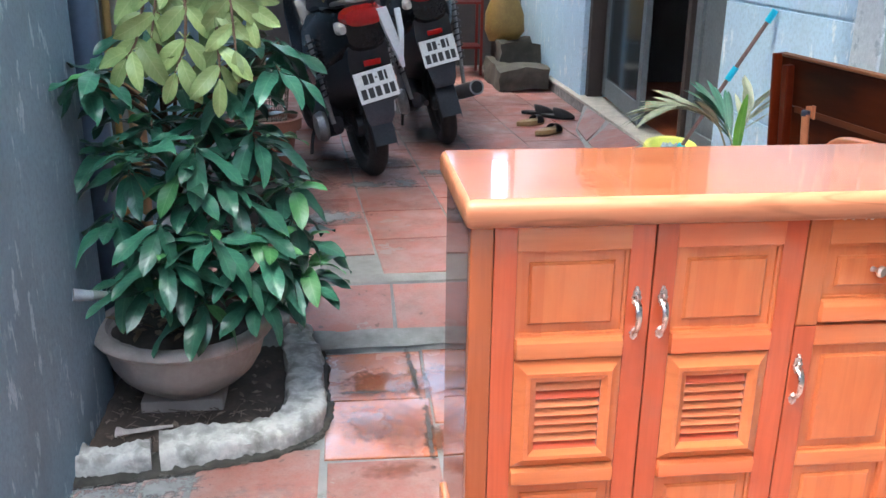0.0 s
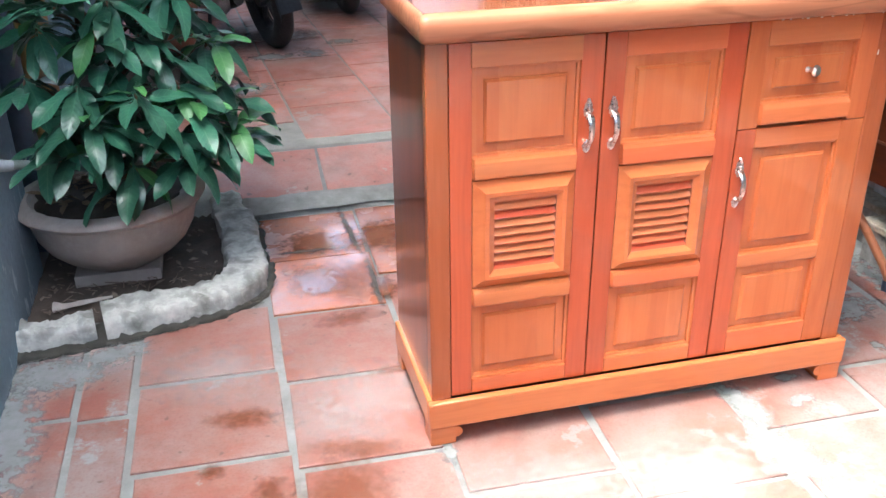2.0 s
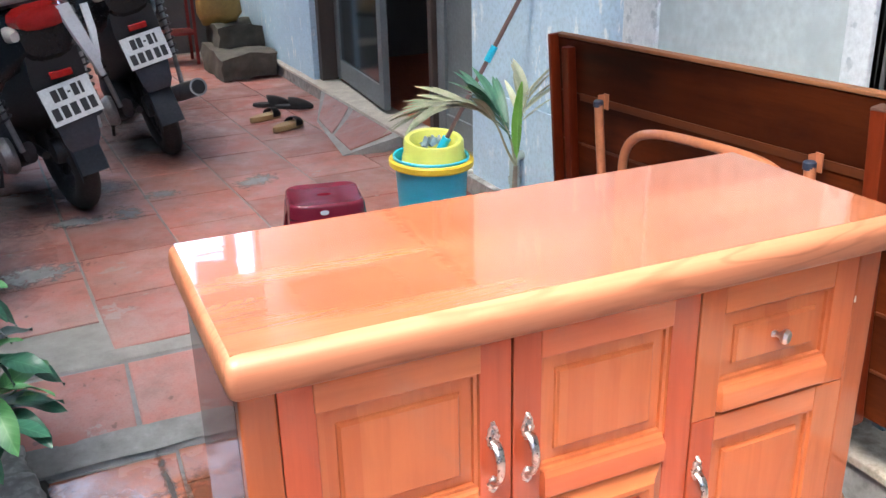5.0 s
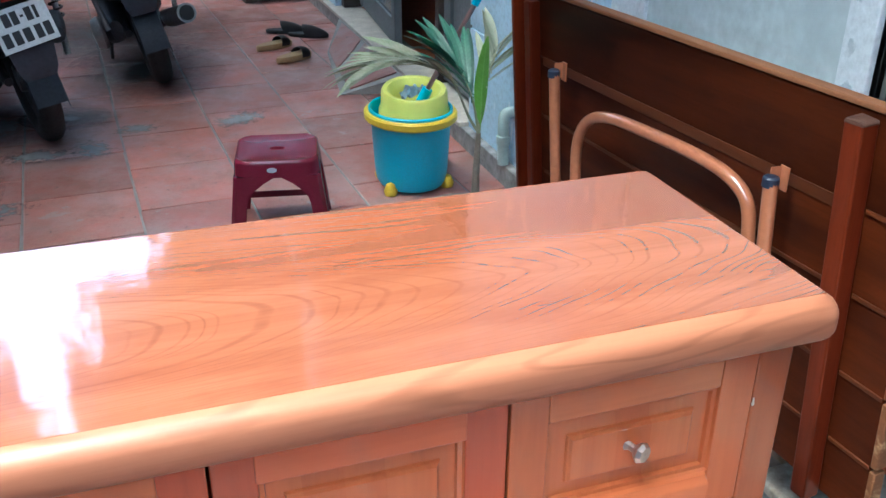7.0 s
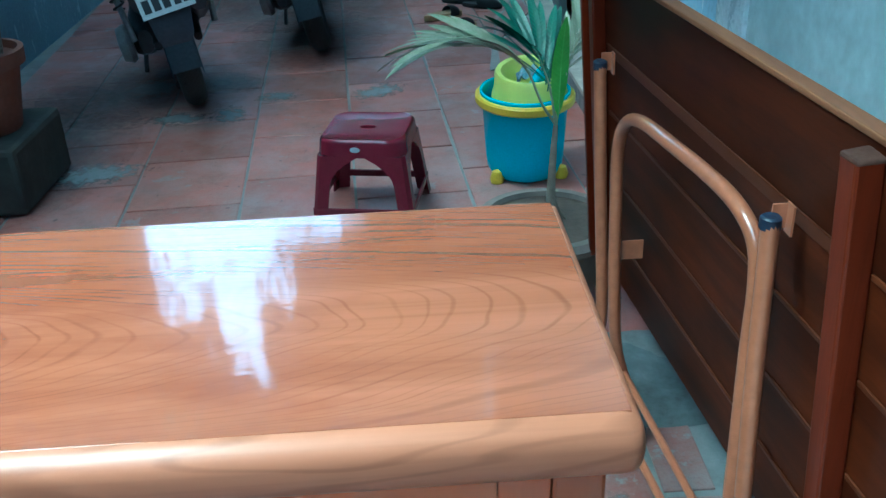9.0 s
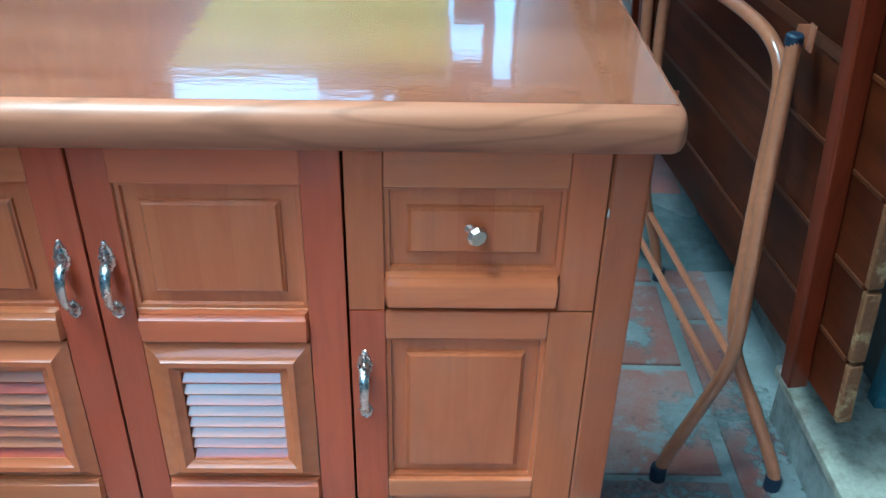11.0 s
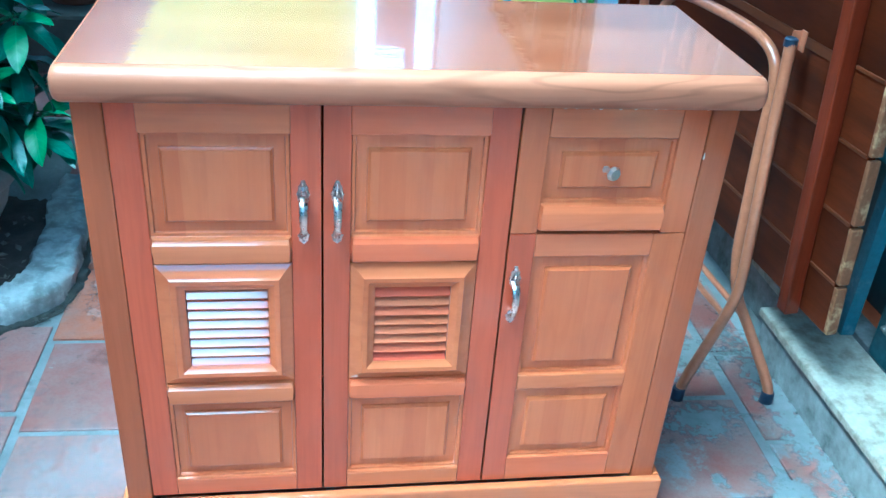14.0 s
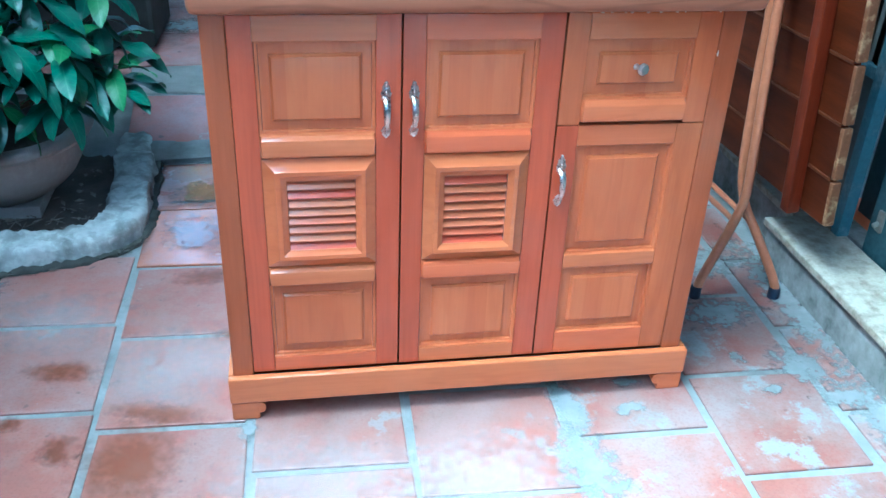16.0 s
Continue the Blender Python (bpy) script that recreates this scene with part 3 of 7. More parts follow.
def cabinet():
    c = thing("shoe_cabinet", "glossy orange-brown varnished wooden shoe cabinet with three doors and a drawer", "cabinet")
    W, H, D = 0.99, 0.883, 0.35
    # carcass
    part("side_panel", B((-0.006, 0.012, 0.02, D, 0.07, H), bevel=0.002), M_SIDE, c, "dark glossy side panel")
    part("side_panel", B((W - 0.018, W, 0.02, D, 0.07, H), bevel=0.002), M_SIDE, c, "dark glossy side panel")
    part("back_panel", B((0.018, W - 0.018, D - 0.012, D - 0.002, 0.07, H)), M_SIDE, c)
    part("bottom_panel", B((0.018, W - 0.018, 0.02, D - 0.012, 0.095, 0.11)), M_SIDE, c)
    part("corner_post", B((-0.006, 0.0378, -0.001, 0.03, 0.1, H), bevel=0.003), M_POST, c)
    part("corner_post", B((0.9442, W, -0.001, 0.03, 0.1, H), bevel=0.004), M_POST, c)
    # top slab with a round nose
    bm = bmesh.new()
    hz, half = (H + 0.938) / 2, (0.938 - H) / 2
    loops = []
    for k in range(15):
        t = max(-1.0, min(1.0, -1 + 2 * (k - 1) / 12))
        inset = 0.021 * (1 - max(0.0, 1 - abs(t) ** 2.7) ** 0.5) + (0.004 if k in (0, 14) else 0.0)
        x0, x1, y0, y1, r = -0.021 + inset * 0.45, 1.011 - inset * 0.45, -0.040 + inset, 0.368 - inset * 0.4, 0.013
        ring = []
        for cx_, cy_, a0 in ((x1 - r, y0 + r, -90), (x1 - r, y1 - r, 0), (x0 + r, y1 - r, 90), (x0 + r, y0 + r, 180)):
            for q in range(6):
                an = radians(a0 + 90 * q / 5)
                ring.append(bm.verts.new((cx_ + r * math.cos(an), cy_ + r * math.sin(an), hz + half * t)))
        loops.append(ring)
    for p, q in zip(loops, loops[1:]):
        for i in range(24):
            bm.faces.new((p[i], p[(i + 1) % 24], q[(i + 1) % 24], q[i]))
    bm.faces.new(loops[0][::-1])
    part("nosing", bm, M_NOSING, c, "pale rounded wooden edge round the top", angle=40)
    bm = B((-0.021 + 0.0099, 1.011 - 0.0099, -0.040 + 0.0215, 0.368 - 0.0092, 0.925, 0.9384), bevel=0.0006)
    part("tabletop", bm, M_SLAB, c, "glossy figured wooden top")
    # dried glue beads under the nosing and a drip on the post
    gr = random.Random(8)
    for x in (0.705, 0.722, 0.748, 0.760, 0.791, 0.815, 0.846, 0.862, 0.93):
        bm = bmesh.new()
        k = gr.uniform(0.0012, 0.0024)
        lathe(bm, [(0.0, -k), (k * 0.8, -k * 0.5), (k, 0.0), (k * 0.7, k * 0.6), (0.0, k)], 8, (x, -0.0135, H - 0.0022), sx=gr.uniform(1.2, 2.6))
        part("glue_bead", bm, M_GLUE, c, "pale dried glue bead")
    bm = bmesh.new()
    tube(bm, [(0.9462, -0.0014, 0.803), (0.9462, -0.0014, 0.798), (0.9460, -0.0014, 0.794), (0.9459, -0.0014, 0.792)], [0.0006, 0.0012, 0.0016, 0.0008], 8)
    part("glue_drip", bm, M_GLUE, c, "thin pale varnish drip")
    # plinth
    part("plinth_rail", B((-0.016, 1.004, -0.02, -0.002, 0.046, 0.112), bevel=0.005), M_RAIL, c)
    part("plinth_side", B((-0.016, 0.0, -0.002, D, 0.046, 0.112), bevel=0.005), M_RAIL_Y, c)
    part("plinth_side", B((W, W + 0.014, -0.002, D, 0.046, 0.112), bevel=0.005), M_RAIL_Y, c)
    for x0, x1, sgn in ((-0.014, 0.045, 1), (0.945, 1.002, -1)):
        bm = B((x0, x1, -0.017, 0.04, 0.0, 0.046), bevel=0.004)
        xs = x1 if sgn > 0 else x0
        tube(bm, [(xs, -0.016, 0.03), (xs, 0.02, 0.03)], 0.014, 12)
        part("foot", bm, M_RAIL, c)
        part("foot", B((x0, x1, D - 0.06, D - 0.005, 0.0, 0.046), bevel=0.004), M_RAIL, c)

    def raised(bm, x0, x1, z0, z1, y=0.0, lip=0.012, depth=0.010, field=0.012, rise=0.004):
        """A recessed panel with a sloping border and a raised field."""
        rings = [(0, y), (0.0012, y + 0.004), (0.006, y + 0.0046), (0.0072, y + 0.0100), (lip, y + 0.0102), (lip + field, y + 0.0086), (lip + field + 0.0012, y + 0.0052), (lip + field + 0.0026, y + 0.0046), (lip + field + 0.0052, y + 0.0016), (lip + field + 0.009, y + 0.0014)]
        loops = []
        for d, yy in rings:
            loops.append([bm.verts.new(p) for p in ((x0 + d, yy, z0 + d), (x1 - d, yy, z0 + d), (x1 - d, yy, z1 - d), (x0 + d, yy, z1 - d))])
        for a, b in zip(loops, loops[1:]):
            for i in range(4):
                bm.faces.new((a[i], a[(i + 1) % 4], b[(i + 1) % 4], b[i]))
        bm.faces.new(loops[-1])

    def cushion(bm, x0, x1, z0, z1, y=-0.001, proud=0.010):
        """A bulging cross rail with bevelled ends."""
        rows = []
        for f, dy in ((0.0, 0.004), (0.05, -0.006), (0.12, -0.0085), (0.70, -0.0095), (0.80, -0.0085), (0.88, -0.0045), (0.96, -0.0035), (1.0, 0.004)):
            z = z0 + (z1 - z0) * f
            e = 0.004 * abs(2 * f - 1)
            rows.append([bm.verts.new((x0 + e, y + 0.006, z)), bm.verts.new((x0 + 0.005 + e, y + dy, z)), bm.verts.new((x1 - 0.005 - e, y + dy, z)), bm.verts.new((x1 - e, y + 0.006, z))])
        for a, b in zip(rows, rows[1:]):
            for i in range(3):
                bm.faces.new((a[i], a[i + 1], b[i + 1], b[i]))

    def louvre(door, x0, x1, z0, z1, ox0, ox1, oz0, oz1):
        """A mitred frame round a bank of sloping slats."""
        bm = bmesh.new()
        loops = []
        for k, (d, yy) in enumerate(((0.0, 0.004), (0.0, -0.001), (0.45, -0.0105), (0.52, -0.0145), (0.72, -0.0135), (0.80, -0.010), (1.0, -0.006), (1.0, 0.016))):
            lx0, lx1, lz0, lz1 = x0 + (ox0 - x0) * d, x1 + (ox1 - x1) * d, z0 + (oz0 - z0) * d, z1 + (oz1 - z1) * d
            loops.append([bm.verts.new(p) for p in ((lx0, yy, lz0), (lx1, yy, lz0), (lx1, yy, lz1), (lx0, yy, lz1))])
        for a, b in zip(loops, loops[1:]):
            for i in range(4):
                bm.faces.new((a[i], a[(i + 1) % 4], b[(i + 1) % 4], b[i]))
        fr = part("louvre_frame", bm, M_RAIL, door)
        n = 8
        pitch = (oz1 - oz0) / n
        for i in range(n):
            zc = oz0 + pitch * (i + 0.5)
            s = B((ox0, ox1, -0.0150, 0.0150, -0.0020, 0.0020), bevel=0.0014)
            for v in s.verts:
                v.co = pose(0, 0.006, zc, 48, 0, 0) @ v.co
            part("slat", s, M_SLAT, fr)
        part("louvre_back", B((ox0, ox1, 0.0185, 0.02, oz0, oz1)), M_RAIL, fr)

    def handle(x, z0, z1, door):
        h = part("handle", bmesh.new(), M_CHROME, door)
        bm = bmesh.new()
        y = -0.001

        def plate(zc, w, up, down, lobes):
            """A domed, lobed and pointed back plate."""
            rings = []
            for k, d in ((1.0, 0.0), (0.94, 0.0022), (0.72, 0.0030), (0.62, 0.0022), (0.42, 0.0048), (0.12, 0.0060)):
                ring = []
                for i in range(36):
                    a = 2 * math.pi * i / 36
                    c, sn = math.cos(a), math.sin(a)
                    r = 1 + 0.11 * math.cos(lobes * a) * (1 - 0.6 * abs(sn)) + 0.16 * abs(sn) ** 6
                    ring.append(bm.verts.new((x + w * k * r * c * (1 - 0.25 * max(0.0, sn)), y - d, zc + (up if sn > 0 else down) * k * r * sn)))
                rings.append(ring)
            for p, q in zip(rings, rings[1:]):
                for i in range(36):
                    bm.faces.new((p[i], p[(i + 1) % 36], q[(i + 1) % 36], q[i]))
            bm.faces.new(rings[-1])

        plate(z1 - 0.023, 0.0098, 0.021, 0.017, 10)
        plate(z0 + 0.013, 0.0088, 0.010, 0.013, 8)
        for zc, r in ((z1 - 0.020, 0.0048), (z1 - 0.006, 0.0030), (z0 + 0.012, 0.0042)):
            lathe(bm, [(0.0, -0.010), (r * 0.6, -0.0092), (r, -0.006), (r, 0.0), (0.0, 0.0)], 12, m=pose(x, y, zc, -90, 0, 0) @ pose(0, 0, 0, 0, 0, 0))
        # broad strap that bows out between the plates
        grip = smooth_path([(x, y - 0.004, z1 - 0.028), (x, y - 0.016, z1 - 0.034), (x, y - 0.023, z1 - 0.050), (x, y - 0.023, z0 + 0.040), (x, y - 0.016, z0 + 0.024), (x, y - 0.004, z0 + 0.016)], 5)
        rings = []
        for i, p in enumerate(grip):
            d = (grip[min(i + 1, len(grip) - 1)] - grip[max(i - 1, 0)]).normalized()
            out = Vector((0, -abs(d.z), -d.y if d.z < 0 else d.y))
            t = i / (len(grip) - 1)
            w, th = 0.0075 - 0.0032 * t + 0.002 * max(0.0, t - 0.8) / 0.2, 0.0034
            rings.append([bm.verts.new(p + Vector((w * math.cos(2 * math.pi * k / 12), 0, 0)) + out * (th * math.sin(2 * math.pi * k / 12))) for k in range(12)])
        for p, q in zip(rings, rings[1:]):
            for k in range(12):
                bm.faces.new((p[k], p[(k + 1) % 12], q[(k + 1) % 12], q[k]))
        bm.faces.new(rings[0][::-1])
        bm.faces.new(rings[-1])
        old = h.data
        h.data = finish("handle", bm, M_CHROME)
        bpy.data.meshes.remove(old)
        return tagged(h, "ornate antique-silver pull handle")

    # two louvred doors
    for d0, d1, p0, p1, o0, o1, hx in ((0.0385, 0.3435, 0.083, 0.297, 0.128, 0.258, 0.316), (0.3465, 0.6435, 0.389, 0.597, 0.430, 0.556, 0.368)):
        door = part("door", B((d0, d1, 0.0140, 0.02, 0.115, 0.878)), M_PANEL, c, "panelled door with a louvred vent")
        part("stile", B((d0, p0, -0.001, 0.0140, 0.115, 0.878), bevel=0.0015), M_STILE, door, "reddish stile")
        part("stile", B((p1, d1, -0.001, 0.0140, 0.115, 0.878), bevel=0.0015), M_STILE, door, "reddish stile")
        part("rail", B((p0 - 0.002, p1 + 0.002, -0.003, 0.0140, 0.830, 0.878), bevel=0.002), M_RAIL, door)
        part("rail", B((p0, p1, -0.001, 0.0140, 0.115, 0.150), bevel=0.002), M_RAIL, door)
        for z0, z1 in ((0.609, 0.655), (0.329, 0.371)):
            bm = bmesh.new()
            cushion(bm, p0 - 0.004, p1 + 0.004, z0, z1)
            part("rail", bm, M_RAIL, door)
        for z0, z1 in ((0.655, 0.830), (0.152, 0.329)):
            bm = bmesh.new()
            raised(bm, p0, p1, z0, z1)
            part("panel", bm, M_PANEL, door, angle=15)
        part("vent_field", B((p0, p1, 0.005, 0.0140, 0.371, 0.609)), M_PANEL, door)
        louvre(door, p0 + 0.001, p1 - 0.001, 0.374, 0.607, o0, o1, 0.412, 0.563)
        handle(hx, 0.646, 0.754, door)
    # the plain door below the drawer
    door = part("door", B((0.6465, 0.9435, 0.0140, 0.02, 0.115, 0.6570)), M_PANEL, c, "panelled door under the drawer")
    part("stile", B((0.6465, 0.690, -0.001, 0.0140, 0.115, 0.6570), bevel=0.0015), M_STILE, door, "reddish stile")
    part("stile", B((0.890, 0.9435, -0.001, 0.0140, 0.115, 0.6570), bevel=0.0015), M_RAIL_V, door)
    part("rail", B((0.690, 0.890, -0.001, 0.0140, 0.614, 0.6570), bevel=0.002), M_RAIL, door)
    part("rail", B((0.690, 0.890, -0.001, 0.0140, 0.115, 0.170), bevel=0.002), M_RAIL, door)
    part("rail", B((0.690, 0.890, -0.002, 0.0140, 0.335, 0.368), bevel=0.003), M_RAIL, door)
    for z0, z1 in ((0.368, 0.614), (0.170, 0.335)):
        bm = bmesh.new()
        raised(bm, 0.690, 0.890, z0, z1)
        part("panel", bm, M_PANEL, door, angle=15)
    handle(0.663, 0.486, 0.596, door)
    # drawer
    dr = part("drawer", B((0.6465, 0.9435, 0.0140, 0.02, 0.6585, 0.878)), M_PANEL, c, "small drawer with a round knob")
    part("stile", B((0.6465, 0.690, -0.001, 0.0140, 0.6585, 0.878), bevel=0.0015), M_RAIL_V, dr)
    part("stile", B((0.899, 0.9435, -0.001, 0.0140, 0.6585, 0.878), bevel=0.0015), M_RAIL_V, dr)
    part("rail", B((0.690, 0.899, -0.001, 0.0140, 0.827, 0.878), bevel=0.002), M_RAIL, dr)
    bm = bmesh.new()
    cushion(bm, 0.686, 0.903, 0.664, 0.711)
    part("rail", bm, M_RAIL, dr)
    bm = bmesh.new()
    raised(bm, 0.690, 0.899, 0.711, 0.827, lip=0.014, field=0.012)
    part("panel", bm, M_PANEL, dr, angle=15)
    bm = bmesh.new()
    lathe(bm, [(0.0, 0.0), (0.007, 0.001), (0.0045, 0.006), (0.005, 0.012), (0.011, 0.017), (0.0125, 0.021), (0.0095, 0.026), (0.0, 0.0265)], 8, m=pose(0.789, 0.004, 0.773, 90, 0, 22.5))
    part("knob", bm, M_KNOB, dr, "polished eight-sided metal knob", angle=20)
    return c


M_GLUE = surface("dried_glue", (0.66, 0.56, 0.46), (0.55, 0.44, 0.34), 60, 0.4, fine=200, bumps=0.1)
M_POST = wood("brown_post_wood", (0.4, 0.105, 0.03378), (0.29, 0.0693, 0.02196), 2, calm=0.7, gloss=0.12, coat=0.9, coat_rough=0.06)
M_RAIL_V = wood("orange_upright_wood", (0.52, 0.151, 0.04831), (0.4056, 0.1007, 0.03074), 2, calm=0.7, drift=0.35, gloss=0.12, coat=0.9, coat_rough=0.06)
M_RAIL_Y = wood("orange_side_wood", (0.57, 0.1814, 0.04957), (0.45, 0.1163, 0.02846), 1, gloss=0.35)
M_SLAT = wood("slat_wood", (0.62, 0.215, 0.090), (0.50, 0.135, 0.055), 0, rough=0.2, coat=1.0, coat_rough=0.05, calm=0.6, vary=0.12, drift=0.9)
for m in (M_PANEL, M_STILE, M_RAIL, M_RAIL_V, M_POST, M_SLAT):
    m.node_tree.nodes["Principled BSDF"].inputs["Coat IOR"].default_value = 1.5
cabinet()

# ---- ledge, threshold and gate along the house ----
bm = B((1.468, 1.64, -7.0, 0.53, -0.1, 0.112), (1.55, 1.70, 0.53, 2.0, -0.1, 0.112), (1.64, 1.668, -7.0, 0.53, -0.1, 0.085), (1.668, 1.735, -7.0, 0.53, -0.1, 0.118), bevel=0.004)
structure("ledge", bm, M_CEMENT, "rough cement kerb along the house wall", category="ledge")
bm = bmesh.new()
for x0, x1, y0, y1 in ((1.455, 1.636, -7.0, -0.62), (1.455, 1.636, -0.618, 0.535), (1.545, 1.665, 0.537, 2.0)):
    box(bm, x0, x1, y0, y1, 0.112, 0.135, bevel=0.004)
structure("ledge_top", bm, M_STONE, "speckled pale stone slabs on the cement kerb", category="ledge")
structure("passage_floor", B((1.735, 4.0, -7.0, 2.0, -0.1, 0.10)), M_ROOMFLOOR, "reddish tiled floor of the passage behind the gate", category="floor")
bm = B((1.585, WALL_R + 0.2, 2.0, 7.6, 0.0, 0.185), bevel=0.004)
structure("threshold_base", bm, M_CEMENT, "cement plinth of the house front", category="threshold")
bm = B((1.575, 1.775, DOOR0, 6.2, 0.185, 0.205), bevel=0.004)
structure("threshold", bm, M_THRESH, "worn pale stone threshold of the doorway", category="threshold")
# little tiled wedge up to the threshold
WEDGE = [Vector(p) for p in ((1.27, 3.58, UP + 0.003), (1.385, 4.42, UP + 0.003), (1.585, 4.95, UP + 0.085), (1.585, 3.52, UP + 0.085))]


def wedge_sheet(corners, lift, n=6):
    """A twisted patch of the wedge, thick enough to stand proud."""
    bm = bmesh.new()
    at = lambda u, v: WEDGE[0].lerp(WEDGE[1], u).lerp(WEDGE[3].lerp(WEDGE[2], u), v)
    c = [Vector((*p, 0)) for p in corners]
    pts = [[c[0].lerp(c[1], i / n).lerp(c[3].lerp(c[2], i / n), j / n) for i in range(n + 1)] for j in range(n + 1)]
    top = [[bm.verts.new(at(p.x, p.y) + Vector((0, 0, lift))) for p in row] for row in pts]
    low = [[bm.verts.new(v.co - Vector((0, 0, lift + 0.06))) for v in row] for row in top]
    for j in range(n):
        for i in range(n):
            bm.faces.new((top[j][i], top[j][i + 1], top[j + 1][i + 1], top[j + 1][i]))
        for row in (0, n):
            bm.faces.new((top[row][j], top[row][j + 1], low[row][j + 1], low[row][j]))
            bm.faces.new((top[j][row], top[j + 1][row], low[j + 1][row], low[j][row]))
    return bm


wedge = structure("door_wedge", wedge_sheet(((0, 0), (1, 0), (1, 1), (0, 1)), 0.0), M_GROUT_UP, "cement wedge with broken red tiles at the doorway", category="ramp")
for q in (((0.04, 0.16), (0.44, 0.12), (0.52, 0.92), (0.06, 0.93)), ((0.50, 0.10), (0.94, 0.08), (0.93, 0.90), (0.59, 0.92))):
    part("tile", wedge_sheet(q, 0.007), M_TILE, wedge, smooth=False)

# ---- cement edges of the ramp ----
def strip(y0, y1, x0, x1, lift, amp, seed):
    """A trowelled band across the ramp with wavering edges."""
    bm = bmesh.new()
    n = 60
    rows = []
    for i in range(n + 1):
        x = x0 + (x1 - x0) * i / n
        ya = y0 + amp * noise.noise(Vector((x * 5, seed, 0)))
        yb = y1 + amp * noise.noise(Vector((x * 6, seed + 9, 0)))
        zf = lambda y: (0.014 + (UP - 0.018) * max(0.0, y - SLOPE0 - 0.012) / (SLOPE1 - SLOPE0 - 0.012) if y < SLOPE1 else UP - 0.004) + lift
        rows.append([bm.verts.new((x, y, zf(y) + (-0.004 if k in (0, 4) else 0.002 * noise.noise(Vector((x * 20, y * 20, seed)))))) for k, y in enumerate((ya, ya + (yb - ya) * 0.06, (ya + yb) / 2, yb - (yb - ya) * 0.06, yb))])
    for a, b in zip(rows, rows[1:]):
        for i in range(4):
            bm.faces.new((a[i], a[i + 1], b[i + 1], b[i]))
    return bm


structure("ramp_edge", strip(1.325, 1.435, -0.42, 1.55, 0.006, 0.018, 1), M_NOSE, "mottled grey cement nosing at the foot of the ramp", smooth=True, category="ramp")
structure("ramp_head", strip(1.725, 1.80, -0.9, 1.58, 0.0065, 0.010, 2), M_GROUT_UP, "dark cement joint at the head of the ramp", smooth=True, category="ramp")
# rough cement apron in front of the ramp by the folding table
bm = bmesh.new()
nx, ny = 26, 24
grid = []
for j in range(ny + 1):
    row = []
    for i in range(nx + 1):
        x, v = 0.93 + 0.63 * i / nx, j / ny
        y = 1.082 + 0.03 * noise.noise(Vector((x * 6, 2.0, 0))) * (1 - v) + 0.30 * v
        z = -0.004 if j == 0 else 0.016 + 0.012 * v + 0.016 * noise.noise(Vector((x * 9, y * 9, 1))) + 0.006 * noise.noise(Vector((x * 28, y * 28, 3)))
        row.append(bm.verts.new((x, y, z)))
    grid.append(row)
for j in range(ny):
    for i in range(nx):
        bm.faces.new((grid[j][i], grid[j][i + 1], grid[j + 1][i + 1], grid[j + 1][i]))
structure("cement_apron", bm, M_APRON, "rough damp cement apron at the foot of the ramp", smooth=True, category="ramp", angle=180)

# ---- planter kerb ----
def kerb_stone(points, w, h, seed):
    """A lumpy cement kerb along a line."""
    rnd = random.Random(seed)
    bm = bmesh.new()
    pts = smooth_path(points, 14)
    rings = []
    for i, p in enumerate(pts):
        d = (pts[min(i + 1, len(pts) - 1)] - pts[max(i - 1, 0)]).normalized()
        s = Vector((d.y, -d.x, 0))
        prof = ((-1.0, -0.05), (-1.0, 0.35), (-0.97, 0.75), (-0.85, 0.98), (-0.5, 1.04), (0.0, 1.0), (0.5, 1.03), (0.85, 0.95), (0.98, 0.72), (1.02, 0.35), (1.04, -0.05))
        ring = []
        for a, b in prof:
            q = p + s * (a * w / 2) + Vector((0, 0, b * h))
            n1 = noise.noise(q * 9 + Vector((seed * 3.1, 0, 0)))
            n2 = noise.noise(q * 34 + Vector((seed, 5, 0)))
            n3 = noise.noise(q * 95)
            ring.append(bm.verts.new(q + s * a * (0.014 * n1 + 0.009 * n2 + 0.005 * n3) + Vector((0, 0, b * (0.012 * n1 + 0.012 * n2 + 0.006 * n3)))))
        rings.append(ring)
    for a, b in zip(rings, rings[1:]):
        for i in range(10):
            bm.faces.new((a[i], a[i + 1], b[i + 1], b[i]))
    bm.faces.new(rings[0])
    bm.faces.new(rings[-1][::-1])
    return bm


kerb = thing("planter_kerb", "broken whitewashed cement kerb round a soil bed", "kerb")
part("kerb_stone", kerb_stone([(-0.96, 0.66, 0), (-0.86, 0.66, 0), (-0.765, 0.675, 0)], 0.095, 0.062, 1), M_KERB, kerb, angle=60)
part("kerb_stone", kerb_stone([(-0.745, 0.69, 0), (-0.6, 0.716, 0), (-0.445, 0.757, 0), (-0.358, 0.845, 0), (-0.356, 1.0, 0), (-0.372, 1.2, 0), (-0.40, 1.45, 0.0)], 0.118, 0.064, 2), M_KERB, kerb, angle=60)
# black band: the stain at the kerb's foot and the shade of its undercut
M_FOOT_SHADE = surface("black_stain_and_shade", (0.060, 0.056, 0.046), (0.022, 0.021, 0.017), 20, 0.85, fine=60, bumps=0.8)
part("foot_shade", kerb_stone([(-0.96, 0.635, -0.004), (-0.84, 0.637, -0.004), (-0.60, 0.688, -0.004), (-0.43, 0.733, -0.004), (-0.334, 0.84, -0.004), (-0.334, 1.0, -0.004), (-0.352, 1.3, -0.004)], 0.104, 0.017, 5), M_FOOT_SHADE, kerb, "black band of stain and painted undercut shade along the kerb", angle=60)
